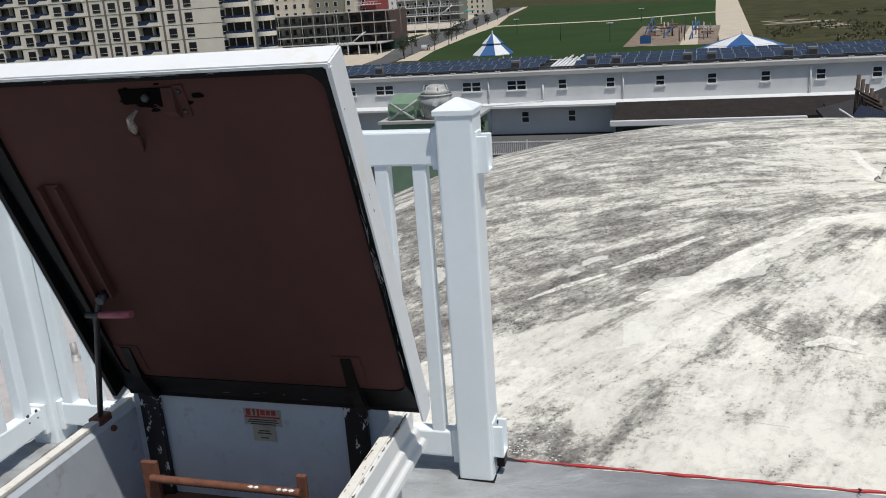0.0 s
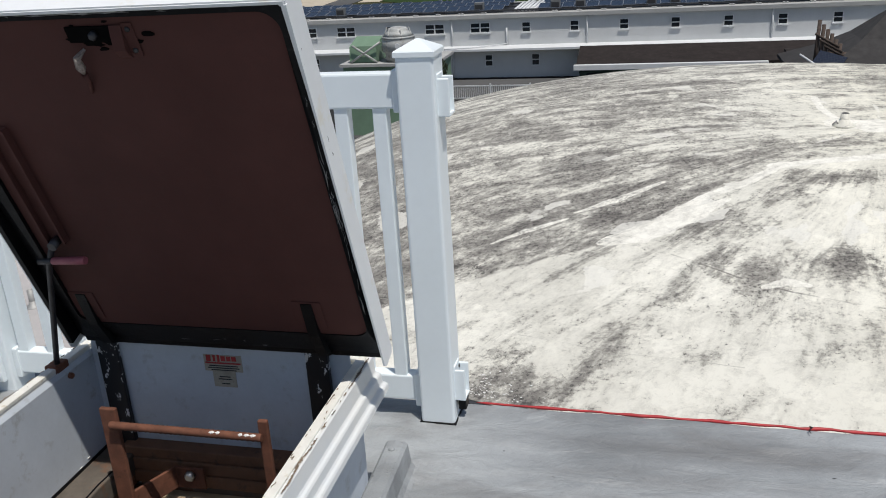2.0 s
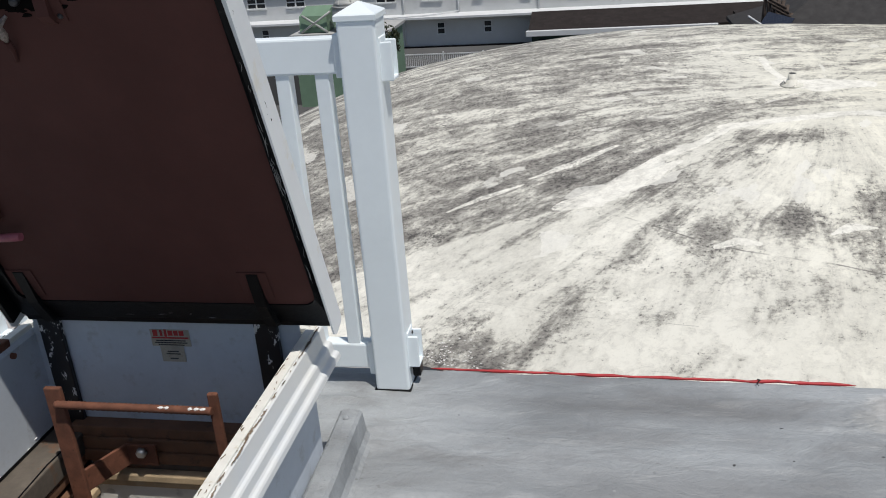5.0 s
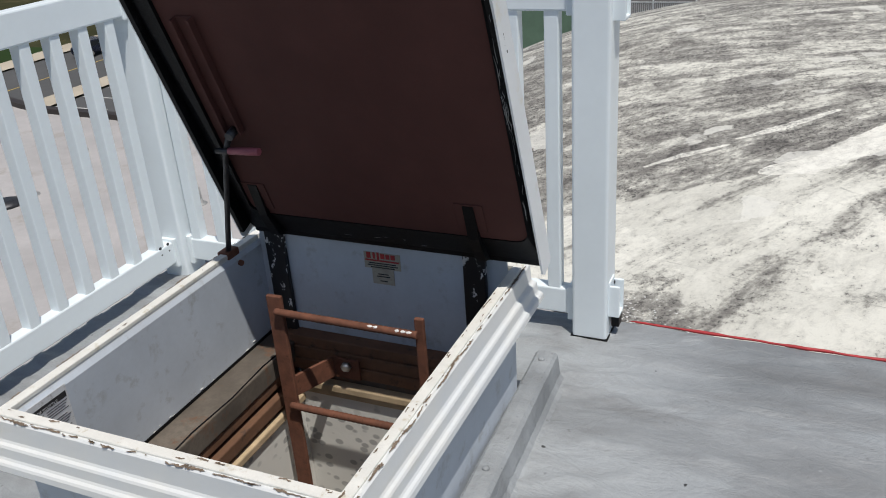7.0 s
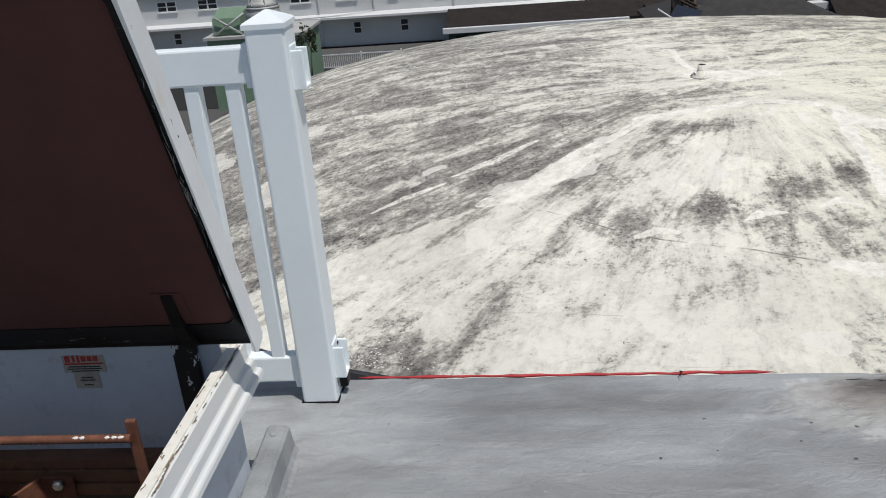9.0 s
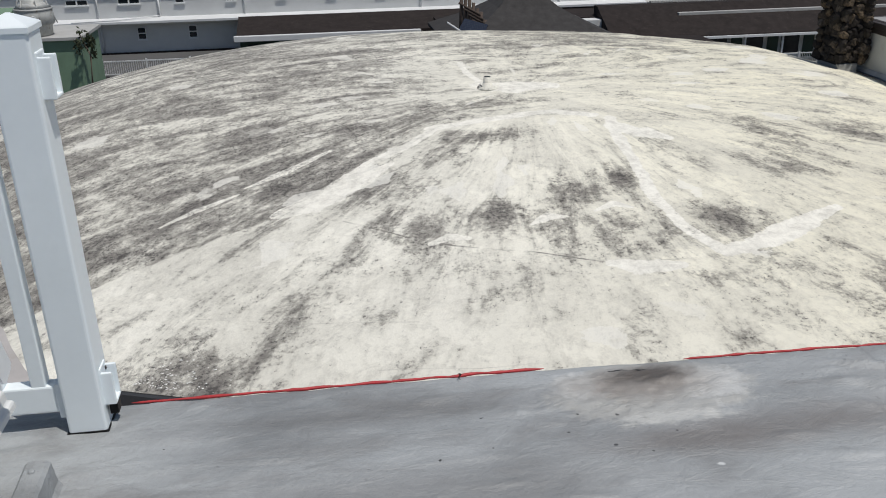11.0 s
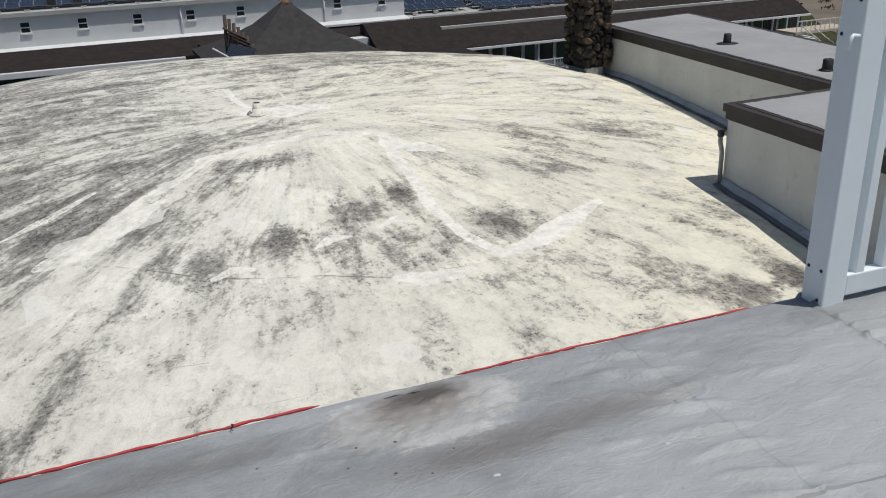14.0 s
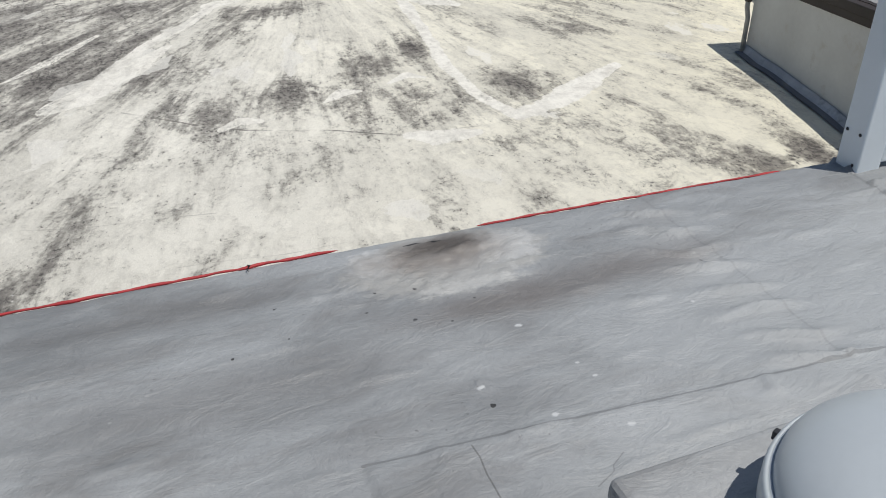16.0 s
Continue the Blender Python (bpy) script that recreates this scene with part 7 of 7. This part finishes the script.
for x0, x1, y, top, mat, label in ((-158, -131.2, 300, 8, CREAM, "cream beach house behind the apartment block"), (-131, -120.2, 298, 8, OLIVE, "olive grey beach house behind the apartment block"), (-120, -114.2, 300, 8, CREAM, "cream beach house with a red neighbour"), (-114, -108, 299, 6, REDS, "red beach house behind the apartment block"),
                                   (-118, -91.5, 352, 7, WHITE, "white beach house with wide decks on posts"), (-168, -150, 470, 9, WHITE, "pale beach house far down the road"), (-140, -122, 540, 6, CREAM, "cream beach house far down the road")):
    hs = thing("beach_house", label, "house", "beach houses")
    deck_house = y == 352
    z0 = -11.0 if deck_house else GZ
    part("wall", box(x0, y, z0, x1, y + 14, top), OLIVE if deck_house else mat, hs)
    part("roof", box(x0 - 0.5, y - 0.5, top + 0.001, x1 + 0.5, y + 14.5, top + 0.8), ROOFG, hs)
    n = int((x1 - x0) / 3.4)
    for k in range(n):
        for lev in range(7):
            z = GZ + 1.2 + 3 * lev
            if z0 < z and z + 2 < top:
                w = part("window", box(x0 + 0.7 + 3.4 * k, y - 0.08, z - 0.1, x0 + 2.1 + 3.4 * k, y - 0.004, z + 1.6), WHITE, hs)
                part("pane", box(x0 + 0.85 + 3.4 * k, y - 0.1, z, x0 + 1.95 + 3.4 * k, y - 0.081, z + 1.5), GLASS, w)
    if deck_house or y == 299:
        for lev in (1, 2, 3, 4):
            z = GZ + 3.2 * lev
            out = 8.0 - 1.5 * lev if deck_house else 3
            part("deck", box(x0 - 1, y - out, z, x1 + 2, y - 0.11, z + 0.25), WHITE, hs)
            part("deck_rail", box(x0 - 1, y - out, z + 1.0, x1 + 2, y - out + 0.12, z + 1.12), WHITE, hs)
            for q in range(int((x1 - x0 + 3) / 1.2)):
                part("baluster", box(x0 - 1 + 1.2 * q, y - out + 0.02, z + 0.25, x0 - 0.85 + 1.2 * q, y - out + 0.1, z + 1.0), WHITE, hs)
            for q in range(int((x1 - x0 + 3) / 5)):
                part("post", box(x0 - 0.9 + 5 * q, y - out + 0.02, z - 3.2 if lev == 1 else z - 2.95, x0 - 0.6 + 5 * q, y - out + 0.3, z), WHITE, hs)
    if deck_house:
        part("stair", tube([(x1 - 6, y - 7, GZ + 6.5), (x1 - 1, y - 7, GZ + 10)], 0.3, 6), WHITE, hs)
        part("awning", box(x1 + 2.5, y - 4, GZ + 7, x1 + 6, y + 2, GZ + 7.4), plain("teal awning", (0.05, 0.35, 0.35), 0.7), hs, "teal awning")

# ---- small beige building behind the wing ----
sb = thing("beach_office", "beige two-storey building with a dark mansard roof", "building")
part("wall", box(54.2, 147, GZ, 74.5, 157, -11.0), plain("tan siding", (0.4, 0.33, 0.25), 0.85, vary=0.08, scale=0.5), sb)
part("mansard", extrude_x([(146.4, -11.2), (147.2, -9.3), (157, -9.3), (157.6, -11.2)], 53.6, 75.0), plain("slate blue shingles", (0.06, 0.075, 0.095), 0.8, vary=0.2, scale=1), sb, "slate blue mansard")
part("roof", box(54.8, 147.8, -9.29, 74.0, 156.6, -9.1), WHITE, sb)
for x in (59.5, 67.8, 71.2):
    part("window", box(x, 146.9, -12.3, x + 1.4, 146.99, -11.6), GLASS, sb)
part("door", box(64, 146.9, -13.4, 65.6, 146.99, -11.5), GLASS, sb)
for k in range(3):
    part("roof_vent", box(58 + 5 * k, 150, -9.09, 58.8 + 5 * k, 150.8, -8.5, 0.05), HV, sb)
part("landing", box(65.5, 144.5, -13.4, 69.5, 146.4, -13.2), WHITE, sb)
part("landing_rail", box(65.5, 144.4, -12.4, 69.5, 144.48, -12.3), WHITE, sb)
for row, y in enumerate((80.2, 82.6, 85.0)):
    array(31.0, 36.8, y, -8.45 + 0.1 * row, 12, "blue solar modules on the low wing roof", drop=0.3)
for row, y in enumerate((77.9, 80.2, 82.5, 84.8, 87.1)):
    array(38.2, 66.0, y, -8.5 + 0.1 * row, 12, "blue solar modules on the low wing roof", drop=0.3)

# ---- end stair of the wing ----
st = thing("outdoor_stair", "white metal stair and landing at the end of the motel", "stair")
part("landing", box(64.5, 64.3, -12.0, 71.8, 67.0, -11.8), CONCRETE, st)
for k in range(9):
    part("tread", box(65.0 + 0.3 * k, 62.6, -12.1 - 0.2 * k, 65.3 + 0.3 * k, 64.2, -12.04 - 0.2 * k), WHITE, st)
for y in (62.6, 64.2):
    part("handrail", tube([(64.9, y, -11.1), (67.8, y, -12.9)], 0.05, 6), WHITE, st)
for k in range(13):
    part("baluster", box(64.5 + 0.6 * k, 64.3, -11.8, 64.55 + 0.6 * k, 64.35, -10.8), WHITE, st)
part("rail", box(64.5, 64.28, -10.8, 71.8, 64.36, -10.72), WHITE, st)
for x in (66, 70, 71.7):
    part("post", box(x, 64.4, GZ, x + 0.15, 64.55, -11.8), WHITE, st)

# ---- dune scrub and debris near the beach ----
def scatter(name, label, cat, n, region, size, leaf, mat, seed, count):
    r = random.Random(seed)
    bm = bmesh.new()
    for _ in range(n):
        u, v = r.random(), r.random()
        (x0, y0), (x1, y1) = region
        x, y = x0 + (x1 - x0) * u, y0 + (y1 - y0) * v
        if noise.noise((x * 0.03, y * 0.03, seed)) < -0.05:
            continue
        s = size * (0.5 + r.random())
        crown(bm, (x, y, GZ + s * 0.3), (s, s, s * 0.5), count, leaf, r.random())
    return tagged(part(name, bm, mat), label, cat, kind="stuff")


SCRUBL = plain("dune shrub leaves", (0.09, 0.088, 0.042), 0.9, vary=0.4, scale=0.3)
scatter("dune_scrub", "low olive dune scrub", "scrub", 1700, ((18, 170), (140, 330)), 1.0, 0.35, SCRUBL, 21, 12)
scatter("dune_scrub", "low olive dune scrub along the beach", "scrub", 2200, ((95, 88), (240, 185)), 0.6, 0.2, SCRUBL, 22, 12)
DUNE = plain("dune sand", (0.22, 0.19, 0.13), 0.95, vary=0.3, scale=0.3, bump=0.3, dirt=(0.1, 0.09, 0.05))
SANDB = plain("bare dune sand", (0.34, 0.3, 0.23), 0.95, vary=0.1, scale=0.1)
bm = bmesh.new()
rng = random.Random(31)
for k in range(230):
    x, y = (rng.gauss(70, 9), rng.gauss(212, 14)) if k < 70 else (rng.gauss(30, 5), rng.gauss(270, 18)) if k < 90 else (rng.uniform(95, 190), rng.uniform(112, 190))
    r0 = rng.uniform(0.6, 2.6)
    vs = [bm.verts.new((x + r0 * (1.3 + 0.9 * noise.noise((k, a, 0))) * math.cos(a), y + 0.8 * r0 * (1 + 0.7 * noise.noise((k, a, 2))) * math.sin(a), GZ - 0.07 + 0.0004 * k)) for a in (j * math.tau / 16 for j in range(16))]
    bm.faces.new(vs)
tagged(part("sand_patches", bm, SANDB), "bare pale sand between the scrub", "sand", kind="stuff")
sheet([(105, 118), (122, 110), (140, 112), (170, 122), (240, 150), (260, 190), (170, 170), (120, 158), (104, 140)], GZ - 0.05, DUNE, "dune", "pale dune sand with tufts of grass", "dune")
sheet([(112, 92), (125, 86), (160, 100), (240, 130), (250, 140), (160, 110), (130, 100)], GZ - 0.005, DUNE, "dune", "pale dune strip beside the track", "dune")
lum = thing("lumber_stack", "stacked weathered lumber beside the dunes", "lumber")
for k in range(10):
    part("board", box(78 + 1.2 * k, 108 + 0.2 * (k % 3), GZ, 79.0 + 1.2 * k, 116, GZ + 0.5 + 0.5 * (k % 3), 0.05), WOOD, lum)
